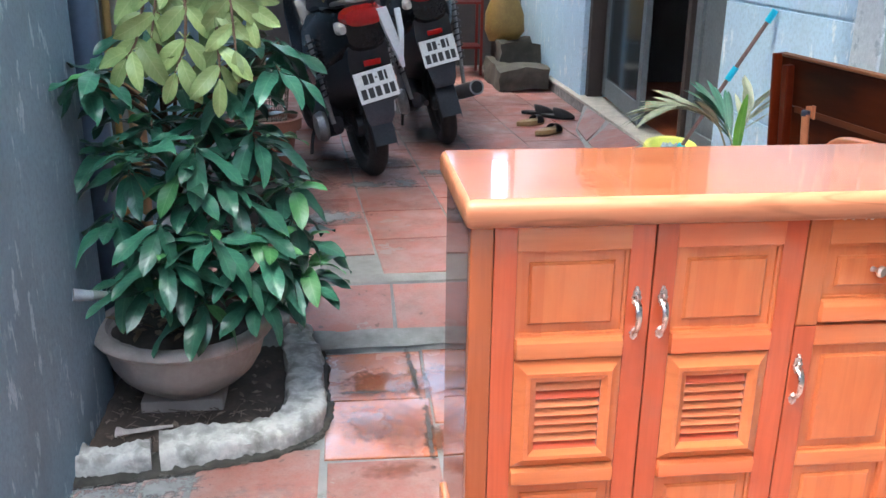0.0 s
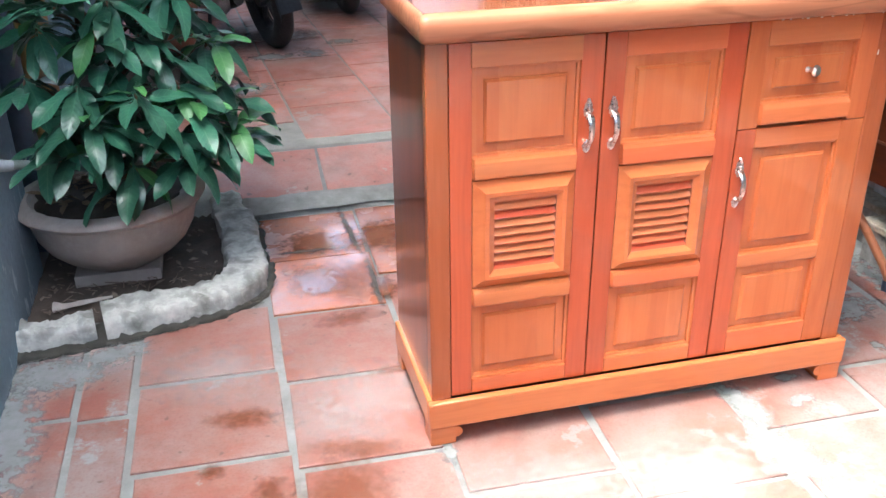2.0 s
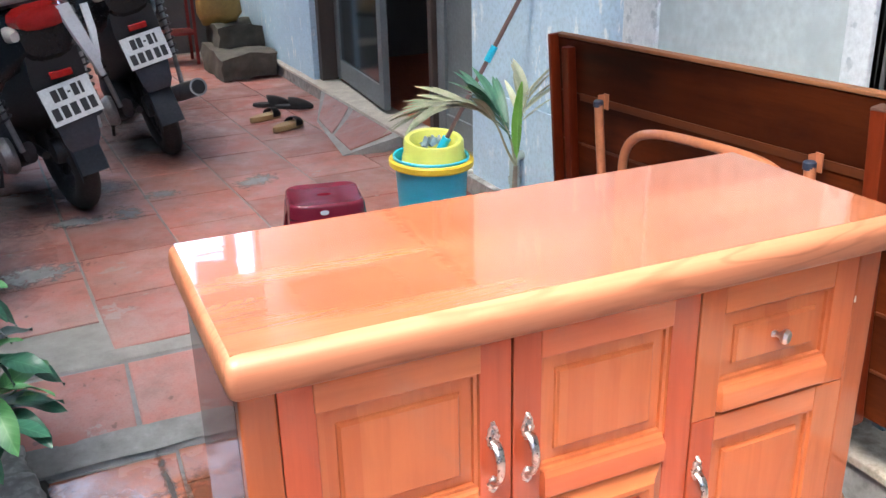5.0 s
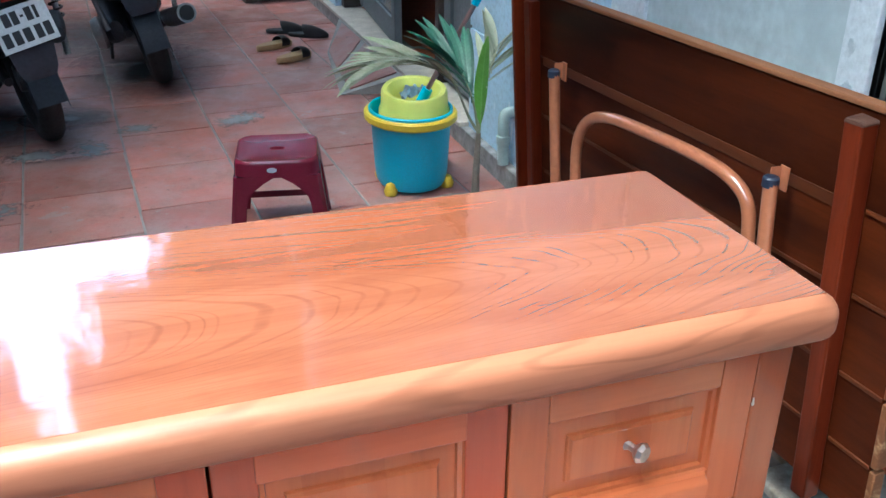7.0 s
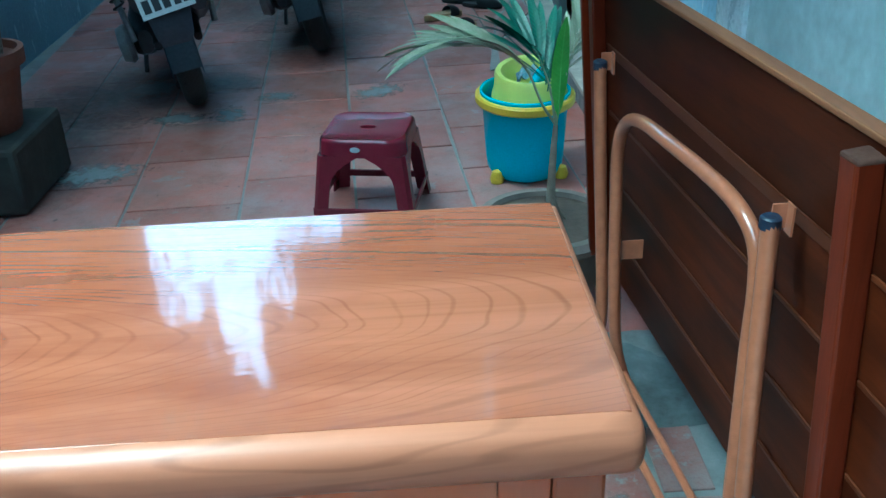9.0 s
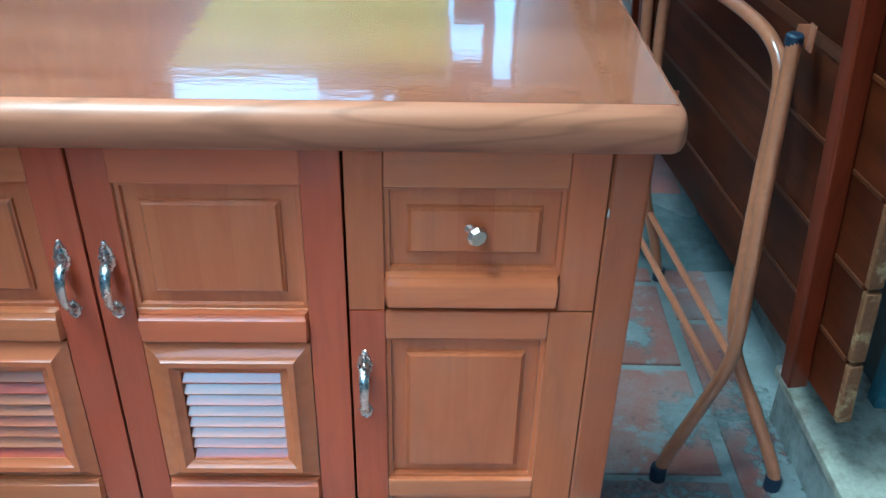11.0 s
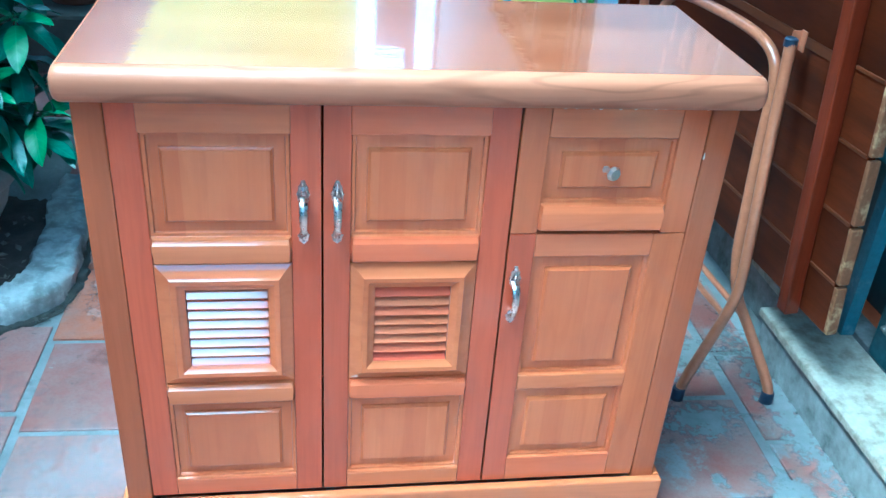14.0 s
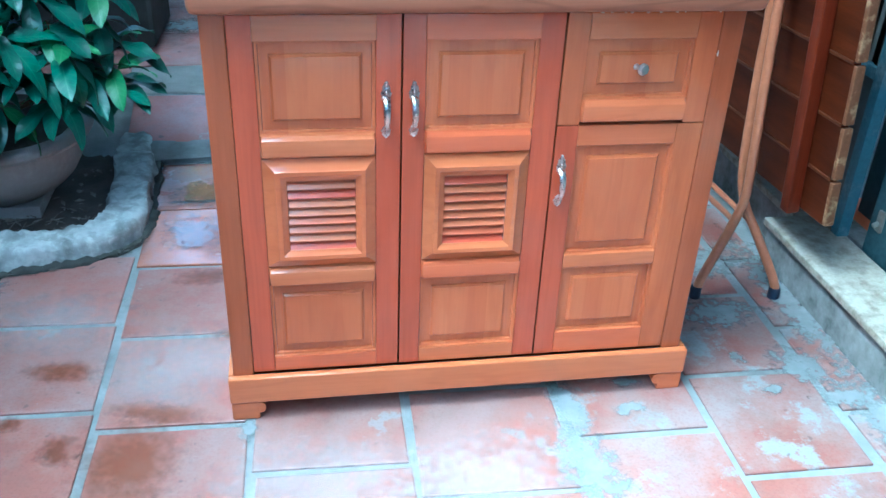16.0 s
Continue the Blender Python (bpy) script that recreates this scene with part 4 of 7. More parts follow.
# litter on the soil: dry leaves and chips
M_LITTER = surface("dry_litter", (0.13, 0.095, 0.07), (0.26, 0.21, 0.165), 30, 0.9, fine=80, bumps=0.3)
lit = bmesh.new()
lr = random.Random(17)
for i in range(160):
    x, y, r = lr.uniform(-0.93, -0.43), lr.uniform(0.74, 1.25), lr.uniform(0.004, 0.020)
    m = pose(x, y, 0.026, lr.uniform(-15, 15), lr.uniform(-15, 15), lr.uniform(0, 360))
    v = [lit.verts.new(m @ Vector(p)) for p in ((-r, 0, 0), (0, -r * 0.4, 0.002), (r, 0, 0.003), (0, r * 0.45, 0.004))]
    lit.faces.new(v)
for i in range(40):
    x, y, a, r = lr.uniform(-0.9, -0.45), lr.uniform(0.74, 0.95), lr.uniform(0, 3.1), lr.uniform(0.02, 0.06)
    tube(lit, [(x, y, 0.027), (x + r * math.cos(a), y + r * math.sin(a), 0.03)], 0.0014, 5)
litter = tagged(new("leaf_litter", finish("leaf_litter", lit, M_LITTER)), "dry leaf scraps and twigs on the soil", "litter", "", "stuff")
dry = bmesh.new()
for i in range(60):
    a, d = lr.uniform(2.2, 4.9), lr.uniform(0.06, 0.205)
    x, y, r = -0.715 + d * math.cos(a), 1.06 + d * math.sin(a) * 0.9, lr.uniform(0.012, 0.03)
    m = pose(x, y, 0.272 + lr.uniform(0, 0.014), lr.uniform(-25, 25), lr.uniform(-25, 25), lr.uniform(0, 360))
    v = [dry.verts.new(m @ Vector(p)) for p in ((-r, 0, 0), (-r * 0.3, -r * 0.35, 0.003), (r * 0.4, -r * 0.3, 0.004), (r, 0, 0.0), (r * 0.4, r * 0.3, 0.005), (-r * 0.3, r * 0.36, 0.003))]
    dry.faces.new(v)
tagged(new("dry_leaves", finish("dry_leaves", dry, surface("fallen_leaf", (0.20, 0.13, 0.08), (0.30, 0.22, 0.14), 30, 0.8, fine=80, bumps=0.3))), "fallen brown leaves on the soil of the bowl", "litter", "", "stuff")
bone = thing("wood_chip", "pale splinter of wood lying on the soil", "wood chip")
bm = bmesh.new()
tube(bm, smooth_path([(-0.885, 0.80, 0.034), (-0.85, 0.795, 0.036), (-0.80, 0.805, 0.036), (-0.73, 0.82, 0.034)], 4), [0.016, 0.015, 0.012, 0.009, 0.008, 0.007, 0.007, 0.008, 0.007, 0.006, 0.006, 0.005, 0.004], 8, flat=0.5)
part("splinter", bm, M_POT, bone)
bm = bmesh.new()
rnd = random.Random(3)
nx, ny = 22, 30
grid = [[bm.verts.new((-0.95 + 0.53 * i / nx, 0.68 + (0.085 * i / nx if j == 0 else 0.0) + 1.0 * j / ny, 0.012 + rnd.uniform(0, 0.012))) for i in range(nx + 1)] for j in range(ny + 1)]
for j in range(ny):
    for i in range(nx):
        bm.faces.new((grid[j][i], grid[j][i + 1], grid[j + 1][i + 1], grid[j + 1][i]))
structure("soil_bed", bm, M_SOIL, "dark dry soil with litter in the planter bed", smooth=True, category="soil", angle=180)

# ---- plant in the big clay pot ----
def leaf_mesh(name, length, width, droop, material, wavy=0.0, seed=0):
    """A pointed leaf with a folded midrib, bent downwards along its length."""
    rnd = random.Random(seed)
    bm = bmesh.new()
    n = 9
    rows = []
    for i in range(n + 1):
        t = i / n
        w = width * 0.5 * (math.sin(math.pi * min(1, t ** 1.1 * 0.97 + 0.03)) ** 0.62) if 0 < i < n else 0.0012
        a = droop * t
        y = length * (math.sin(a) / droop if droop else t)
        z = -length * ((1 - math.cos(a)) / droop if droop else 0)
        wob = wavy * math.sin(t * 9 + seed)
        up = w * 0.2
        rows.append([bm.verts.new((-w, y, z + up + wob)), bm.verts.new((-w * 0.5, y, z + up * 0.55 + wob * 0.4)), bm.verts.new((0, y, z)), bm.verts.new((w * 0.5, y, z + up * 0.55 - wob * 0.4)), bm.verts.new((w, y, z + up - wob))])
    for a, b in zip(rows, rows[1:]):
        for k in range(4):
            bm.faces.new((a[k], a[k + 1], b[k + 1], b[k]))
    tube(bm, [(0, -0.02, 0.004), (0, 0.0, 0.001), (0, length * 0.5 * (math.sin(droop * .5) / (droop * .5)), -length * (1 - math.cos(droop * .5)) / droop - 0.001)], [0.0016, 0.0016, 0.0008], 5)
    me = bpy.data.meshes.new(name)
    bm.to_mesh(me)
    bm.free()
    me.materials.append(material)
    me.shade_smooth()
    return me


def leaf_material(name, base, other, vein, rough=0.35, vary=0.25):
    m, nt, bsdf, vec = begin(name)
    sep = nt.nodes.new("ShaderNodeSeparateXYZ")
    nt.links.new(vec, sep.inputs[0])
    ab = nt.nodes.new("ShaderNodeMath")
    ab.operation = "ABSOLUTE"
    nt.links.new(sep.outputs[0], ab.inputs[0])
    rib = ramp(nt, ab.outputs[0], 0.0022, 0.0)
    col = mix_colour(nt, ramp(nt, noise_of(nt, vec, 25, 4), 0.35, 0.65), base, other)
    # side veins slant away from the midrib
    slant = nt.nodes.new("ShaderNodeMath")
    slant.operation = "SUBTRACT"
    nt.links.new(sep.outputs[1], slant.inputs[0])
    nt.links.new(ab.outputs[0], slant.inputs[1])
    wv = nt.nodes.new("ShaderNodeMath")
    wv.operation = "MULTIPLY"
    wv.inputs[1].default_value = 420.0
    nt.links.new(slant.outputs[0], wv.inputs[0])
    sn = nt.nodes.new("ShaderNodeMath")
    sn.operation = "SINE"
    nt.links.new(wv.outputs[0], sn.inputs[0])
    fine = ramp(nt, sn.outputs[0], 0.75, 1.0)
    fine.node.inputs["To Max"].default_value = 0.25
    col = mix_colour(nt, fine, col, vein)
    rr = rib
    rr.node.inputs["To Max"].default_value = 0.6
    col = mix_colour(nt, rr, col, vein)
    info = nt.nodes.new("ShaderNodeObjectInfo")
    hsv = node(nt, "ShaderNodeHueSaturation")
    val = ramp(nt, info.outputs["Random"], 0, 1)
    val.node.inputs["To Min"].default_value, val.node.inputs["To Max"].default_value = 1 - vary, 1 + vary
    nt.links.new(val, hsv.inputs["Value"])
    nt.links.new(col, hsv.inputs["Color"])
    nt.links.new(hsv.outputs["Color"], bsdf.inputs["Base Color"])
    bsdf.inputs["Roughness"].default_value = rough
    bump(nt, bsdf, sn.outputs[0], 0.15, 0.0008)
    return m


M_LEAF_DARK = leaf_material("dark_leaf", (0.027, 0.098, 0.060), (0.044, 0.138, 0.076), (0.09, 0.21, 0.12), 0.36, 0.4)
M_LEAF_YOUNG = leaf_material("young_leaf", (0.06, 0.19, 0.06), (0.085, 0.24, 0.07), (0.15, 0.33, 0.12), 0.42)
M_LEAF_PALE = leaf_material("yellow_green_leaf", (0.20, 0.285, 0.09), (0.26, 0.33, 0.12), (0.36, 0.42, 0.19), 0.45)
M_BARK = surface("brown_stem", (0.16, 0.10, 0.06), (0.10, 0.065, 0.04), 30, 0.8, fine=120, bumps=0.5)
M_STAKE = surface("tan_stake_wood", (0.46, 0.29, 0.15), (0.25, 0.14, 0.07), 14, 0.7, fine=70, bumps=0.4)
M_BAMBOO = surface("yellow_bamboo", (0.42, 0.28, 0.09), (0.30, 0.19, 0.07), 12, 0.5, fine=120, bumps=0.2)


def potted_shrub():
    p = thing("potted_shrub", "leafy dark green shrub in a wide grey clay bowl pot", "potted plant")
    cx, cy = -0.715, 1.06
    bm = bmesh.new()
    lathe(bm, [(0.0, 0.055), (0.125, 0.055), (0.135, 0.062), (0.140, 0.072), (0.172, 0.088), (0.203, 0.118), (0.224, 0.155), (0.235, 0.195), (0.239, 0.228), (0.262, 0.236), (0.270, 0.248), (0.266, 0.260), (0.243, 0.272), (0.228, 0.268), (0.221, 0.250), (0.0, 0.245)], 48, (cx, cy, 0.0))
    part("pot", bm, M_POT, p, "wide grey clay bowl", angle=50)
    bm = B((cx - 0.125, cx + 0.115, cy - 0.135, cy + 0.11, 0.018, 0.056), bevel=0.004)
    part("pot_base", bm, M_POT, p, "square foot of the clay bowl")
    bm = bmesh.new()
    rnd = random.Random(9)
    lathe(bm, [(0.223, 0.246), (0.2, 0.254), (0.12, 0.262), (0.04, 0.266), (0.0, 0.266)], 30, (cx, cy, 0.0))
    for v in bm.verts:
        v.co += Vector((0, 0, rnd.uniform(-0.006, 0.008)))
    part("soil", bm, M_SOIL, p, "dark crumbly potting soil", angle=180)
    dark = [leaf_mesh("leaf", L, W, d, M_LEAF_DARK, w, s) for L, W, d, w, s in ((0.140, 0.046, 0.55, 0.005, 1), (0.154, 0.049, 0.8, 0.006, 2), (0.122, 0.043, 0.45, 0.005, 3), (0.150, 0.044, 0.95, 0.006, 4), (0.134, 0.042, 0.5, 0.005, 11))]
    young = [leaf_mesh("leaf", L, W, d, M_LEAF_YOUNG, 0.003, s) for L, W, d, s in ((0.10, 0.038, 0.7, 5), (0.13, 0.045, 0.9, 6))]
    pale = [leaf_mesh("leaf", L, W, d, M_LEAF_PALE, 0.004, s) for L, W, d, s in ((0.128, 0.048, 0.6, 7), (0.142, 0.052, 0.8, 8), (0.115, 0.045, 0.35, 9))]

    def whorl(c, out, meshes, n, tilt, spread=360, size=1.0):
        for i in range(n):
            a = rnd.uniform(-14, 14) + spread * i / n + math.degrees(math.atan2(out.y, out.x)) - 90 - (spread / 2 if spread < 360 else 0)
            pitch = tilt + rnd.uniform(-22, 22)
            ob = new("leaf", rnd.choice(meshes))
            ob.parent = p
            k = size * rnd.uniform(0.92, 1.25)
            ob.matrix_basis = Matrix.Translation(c) @ pose(0, 0, rnd.uniform(-0.012, 0.012), 0, 0, a) @ pose(0, 0.012, 0, pitch, rnd.uniform(-20, 20), 0) @ Matrix.Diagonal((k, k, k, 1))

    root = Vector((cx, cy, 0.24))
    stems = []
    spots = [
        # near skirt over the rim
        (-0.80, 0.90, 0.50, 7), (-0.66, 0.86, 0.47, 7), (-0.53, 0.86, 0.48, 7), (-0.42, 0.92, 0.47, 6), (-0.58, 0.80, 0.60, 7),
        (-0.72, 0.84, 0.62, 8), (-0.86, 0.95, 0.62, 7), (-0.48, 0.90, 0.60, 6), (-0.38, 1.00, 0.58, 6), (-0.40, 1.10, 0.66, 6),
        (-0.62, 0.83, 0.40, 6), (-0.48, 0.86, 0.41, 6), (-0.40, 0.95, 0.42, 6), (-0.76, 0.84, 0.45, 6), (-0.35, 1.06, 0.50, 6), (-0.34, 1.02, 0.40, 5), (-0.70, 0.80, 0.54, 7), (-0.45, 0.84, 0.54, 6),
        # beside the pale sprays
        (-0.40, 1.0, 1.02, 6), (-0.86, 0.92, 1.02, 6), 
        # middle
        (-0.62, 0.90, 0.82, 8), (-0.47, 0.97, 0.84, 7), (-0.74, 0.87, 0.82, 7), (-0.52, 0.92, 0.68, 7), (-0.66, 0.96, 0.66, 7), (-0.60, 0.95, 0.56, 7), (-0.72, 0.94, 0.56, 7),
        (-0.80, 0.93, 0.76, 7), (-0.66, 0.88, 0.75, 8), (-0.56, 0.94, 0.72, 7), (-0.88, 1.05, 0.78, 7), (-0.50, 1.08, 0.78, 7),
        (-0.74, 0.98, 0.88, 7), (-0.60, 1.02, 0.88, 7), (-0.84, 1.10, 0.92, 7), (-0.68, 1.10, 0.98, 7),
        (-0.52, 1.15, 0.98, 6), (-0.50, 1.12, 0.86, 7), (-0.45, 1.18, 0.74, 6), (-0.47, 1.06, 1.10, 7), (-0.40, 1.10, 1.07, 6), (-0.53, 1.02, 0.96, 7), (-0.90, 0.95, 1.0, 6), (-0.78, 1.2, 1.1, 6),
    ]
    for x, y, z, n in spots:
        c = Vector((x, y, z))
        out = c - Vector((cx, cy, z))
        fork = Vector((cx + 0.02 * math.sin(9 * z), cy + 0.02, max(0.27, z - 0.16)))
        mid = fork.lerp(c, 0.6) + Vector((0, 0, 0.02))
        stems.append(smooth_path([fork, mid, c - Vector((0, 0, 0.012)), c + Vector((0, 0, 0.012))], 4))
        whorl(c, out, dark if rnd.random() > 0.15 else dark[:3] + young[1:], n + 2, rnd.uniform(-30, 14))
        if rnd.random() > 0.45:
            whorl(c + Vector((0, 0, 0.02)), out, dark[2:3] + young[:1], 3, 18, size=0.7)
    for x, y, z in ((-0.37, 1.02, 0.68), (-0.34, 0.96, 0.46), (-0.44, 0.86, 0.56), (-0.45, 1.35, 0.75)):
        whorl(Vector((x, y, z)), Vector((1, -0.3, 0)), young, 5, 5)
    # young yellow-green sprays hang from the top: pairs of leaflets along a stalk
    crown = Vector((cx, cy + 0.03, 1.28))
    for pts in (((-0.71, 0.98, 1.33), (-0.71, 0.91, 1.25), (-0.735, 0.87, 1.12), (-0.765, 0.86, 1.07)), ((-0.66, 0.97, 1.36), (-0.615, 0.89, 1.28), (-0.615, 0.86, 1.12), (-0.645, 0.85, 1.035)), ((-0.64, 0.98, 1.36), (-0.55, 0.90, 1.28), (-0.535, 0.86, 1.10), (-0.535, 0.85, 1.02)), ((-0.62, 1.0, 1.36), (-0.52, 0.94, 1.32), (-0.475, 0.90, 1.24), (-0.455, 0.88, 1.17)), ((-0.69, 1.0, 1.38), (-0.67, 0.93, 1.34), (-0.68, 0.89, 1.24), (-0.70, 0.87, 1.12)), ((-0.60, 0.97, 1.38), (-0.53, 0.90, 1.33), (-0.50, 0.87, 1.22), (-0.49, 0.85, 1.09))):
        stalk = smooth_path([crown, *pts], 6)
        stems.append(stalk)
        for i in range(6):
            k = 9 + int((len(stalk) - 10) * i / 5)
            c = stalk[k]
            d = (stalk[k] - stalk[k - 1]).normalized()
            face = Vector((rnd.uniform(-0.4, 0.4), -1.0, rnd.uniform(0.2, 0.7)))
            side = d.cross(face).normalized()
            for sgn in ((-1, 1) if i < 5 else (0,)):
                way = (d * rnd.uniform(0.7, 1.1) + side * sgn + Vector((0, -0.15, -0.1))).normalized()
                zz = (face - way * way.dot(face)).normalized()
                ob = new("leaf", rnd.choice(pale))
                ob.parent = p
                size = rnd.uniform(0.72, 1.02) * (0.8 + 0.3 * math.sin(math.pi * (0.2 + 0.7 * i / 5)))
                ob.matrix_basis = Matrix.Translation(c) @ Matrix((way.cross(zz), way, zz)).transposed().to_4x4() @ pose(0, 0, 0, rnd.uniform(-14, 10), rnd.uniform(-28, 28), 0) @ Matrix.Diagonal((size, size, size, 1))
    bm = bmesh.new()
    tube(bm, smooth_path([root, (cx + 0.01, cy + 0.02, 0.5), (cx - 0.01, cy + 0.03, 0.9), (cx, cy + 0.03, 1.3)], 5), [0.016 - 0.0006 * i for i in range(16)], 8)
    for s in stems:
        tube(bm, s, [0.007 - 0.004 * i / (len(s) - 1) for i in range(len(s))], 6)
    part("stem", bm, M_BARK, p, "thin brown branching stems")
    return p


potted_shrub()
pole = thing("bamboo_stake", "yellow cane and thick tan stake behind the shrub", "stake")
for x, y, dx, r in ((-0.955, 1.50, 0.012, 0.013), (-0.905, 1.53, 0.022, 0.030)):
    bm = bmesh.new()
    pts = [(x + dx * i / 10 + 0.004 * math.sin(i * 2.1), y, 0.0 + 0.2 * i) for i in range(11)]
    tube(bm, pts, [r * (1.0 if i % 2 else 0.9) for i in range(11)], 14)
    part("cane", bm, M_BAMBOO if r < 0.02 else M_STAKE, pole, "" if r < 0.02 else "thick tan wooden stake")

# drain pipe at the wall
pipe = thing("drain_pipe", "blue-grey plastic drain pipe up the wall with a bent outlet", "pipe")
M_PIPE = surface("blue_grey_pipe", (0.10, 0.14, 0.20), (0.075, 0.10, 0.15), 6, 0.5, fine=80, bumps=0.1)
bm = bmesh.new()
tube(bm, [(-0.975, 1.30, 0.0), (-0.975, 1.30, 3.0)], 0.047, 20)
part("pipe", bm, M_PIPE, pipe)
stub = thing("hose_stub", "pale plastic hose stub wrapped in tape at the wall", "pipe")
M_HOSE = surface("pale_green_hose", (0.20, 0.25, 0.225), (0.15, 0.19, 0.17), 20, 0.4, fine=100, bumps=0.1)
bm = bmesh.new()
tube(bm, smooth_path([(-0.93, 0.80, 0.455), (-0.88, 0.83, 0.44), (-0.80, 0.90, 0.40), (-0.74, 0.96, 0.37)], 5), 0.0125, 12)
part("hose", bm, M_HOSE, stub)
bm = bmesh.new()
tube(bm, [(-0.950, 0.79, 0.46), (-0.905, 0.81, 0.448)], [0.017, 0.0145], 12)
part("tape", bm, surface("grey_tape", (0.36, 0.40, 0.42), (0.26, 0.29, 0.32), 40, 0.5, fine=100), stub, "grey tape wrap")


# ---- terracotta pot on a stone block ----
M_TERRA = surface("terracotta_pot", (0.20, 0.075, 0.045), (0.12, 0.05, 0.034), 8, 0.75, fine=80, bumps=0.2)
blk = thing("stone_block", "rough dark stone block on the tiled floor", "stone")
bm = B((-0.92, -0.40, 2.22, 2.66, UP, 0.34), bevel=0.02)
for v in bm.verts:
    v.co += 0.018 * noise.noise_vector(v.co * 7)
part("block", bm, surface("dark_mossy_stone", (0.06, 0.058, 0.05), (0.025, 0.026, 0.023), 9, 0.9, fine=40, bumps=1.0), blk)
tp = thing("terracotta_pot", "orange terracotta flower pot on a stone block", "flower pot")
bm = bmesh.new()
lathe(bm, [(0.0, 0.34), (0.10, 0.34), (0.108, 0.35), (0.145, 0.56), (0.165, 0.562), (0.168, 0.61), (0.150, 0.612), (0.145, 0.585), (0.0, 0.58)], 36, (-0.555, 2.44, 0.0))
part("pot", bm, M_TERRA, tp)
bm = bmesh.new()
lathe(bm, [(0.143, 0.575), (0.1, 0.585), (0.0, 0.59)], 24, (-0.555, 2.44, 0.0))
part("soil", bm, M_SOIL, tp, "dry dark soil")
basket = thing("wire_basket", "rusty wire mesh basket standing in the terracotta pot", "basket")
M_WIRE = surface("rusty_wire", (0.20, 0.15, 0.11), (0.30, 0.26, 0.22), 30, 0.6, 0.5, 120, 0.2)
for j in range(8):
    bm = bmesh.new()
    z, r = 0.58 + 0.03 * j, 0.10 + 0.003 * j
    tube(bm, [(-0.555 + r * math.cos(2 * math.pi * i / 28), 2.44 + r * math.sin(2 * math.pi * i / 28), z) for i in range(29)], 0.0022 if j < 7 else 0.005, 5)
    part("hoop", bm, M_WIRE, basket)
for i in range(28):
    bm = bmesh.new()
    a = 2 * math.pi * i / 28
    tube(bm, [(-0.555 + 0.10 * math.cos(a), 2.44 + 0.10 * math.sin(a), 0.58), (-0.555 + 0.122 * math.cos(a), 2.44 + 0.122 * math.sin(a), 0.79)], 0.0022, 5)
    part("wire", bm, M_WIRE, basket)


# ---- stool ----
def stool():
    s = thing("plastic_stool", "low maroon plastic stool on the tiled floor", "stool", m=pose(0.735, 2.145, UP, 0, 0, -11))
    h, a, f = 0.285, 0.132, 0.166
    bm = bmesh.new()
    n = 40
    # seat plate with a small oval hole
    outer, inner, low = [], [], []
    for i in range(n):
        t = 2 * math.pi * i / n
        c, sn = math.cos(t), math.sin(t)
        k = a / max(abs(c), abs(sn)) if True else 0
        r = min(k, a * 1.26)
        outer.append((r * c, r * sn))
    rings = []
    for k, z in ((1.0, h - 0.055), (1.0, h - 0.012), (0.985, h - 0.004), (0.955, h), (0.90, h - 0.003), (0.4, h - 0.003)):
        rings.append([bm.verts.new((x * k * (1 + 0.04 * (h - z) / 0.055), y * k * (1 + 0.04 * (h - z) / 0.055), z)) for x, y in outer])
    rings.append([bm.verts.new((0.026 * math.cos(2 * math.pi * i / n), 0.016 * math.sin(2 * math.pi * i / n), h - 0.004)) for i in range(n)])
    rings.append([bm.verts.new((0.024 * math.cos(2 * math.pi * i / n), 0.014 * math.sin(2 * math.pi * i / n), h - 0.02)) for i in range(n)])
    for p, q in zip(rings, rings[1:]):
        for i in range(n):
            bm.faces.new((p[i], p[(i + 1) % n], q[(i + 1) % n], q[i]))
    part("seat", bm, M_MAROON, s, angle=50)
    # four bent corner legs with arched aprons
    for qx, qy in ((-1, -1), (1, -1), (1, 1), (-1, 1)):
        bm = bmesh.new()
        rows = []
        for i in range(11):
            t = i / 10
            z = (h - 0.05) * (1 - t)
            e = a * 1.04 + (f - a * 1.04) * t
            w = 0.048 + 0.085 * max(0, 1 - t * 2.6) ** 2
            th = 0.006
            rows.append([bm.verts.new(q) for q in ((qx * (e - w), qy * e, z), (qx * (e - 0.012), qy * e, z), (qx * e, qy * (e - 0.012), z), (qx * e, qy * (e - w), z), (qx * (e - th), qy * (e - w), z), (qx * (e - th - 0.008), qy * (e - th - 0.008), z), (qx * (e - w), qy * (e - th), z))])
        for p, q in zip(rows, rows[1:]):
            for i in range(7):
                bm.faces.new((p[i], p[(i + 1) % 7], q[(i + 1) % 7], q[i]))
        bm.faces.new(rows[-1])
        bm.faces.new(rows[0])
        part("leg", bm, M_MAROON, s)
    e = a * 1.04 + (f - a * 1.04) * 0.72
    for k in range(4):
        bm = B((-e, e, -e - 0.001, -e + 0.006, 0.045, 0.068), bevel=0.002)
        for v in bm.verts:
            v.co = pose(0, 0, 0, 0, 0, 90 * k) @ v.co
        part("stretcher", bm, M_MAROON, s)
    bm = bmesh.new()
    lathe(bm, [(0, 0), (0.012, 0), (0.012, 0.001), (0, 0.0012)], 16, m=pose(-0.015, -a * 1.045, h - 0.028, 90, 0, 0) @ Matrix.Diagonal((1.3, 0.7, 1, 1)))
    part("badge", bm, surface("white_badge", (0.6, 0.65, 0.7), (0.4, 0.5, 0.6), 100, 0.4), s, "small pale oval badge")


stool()


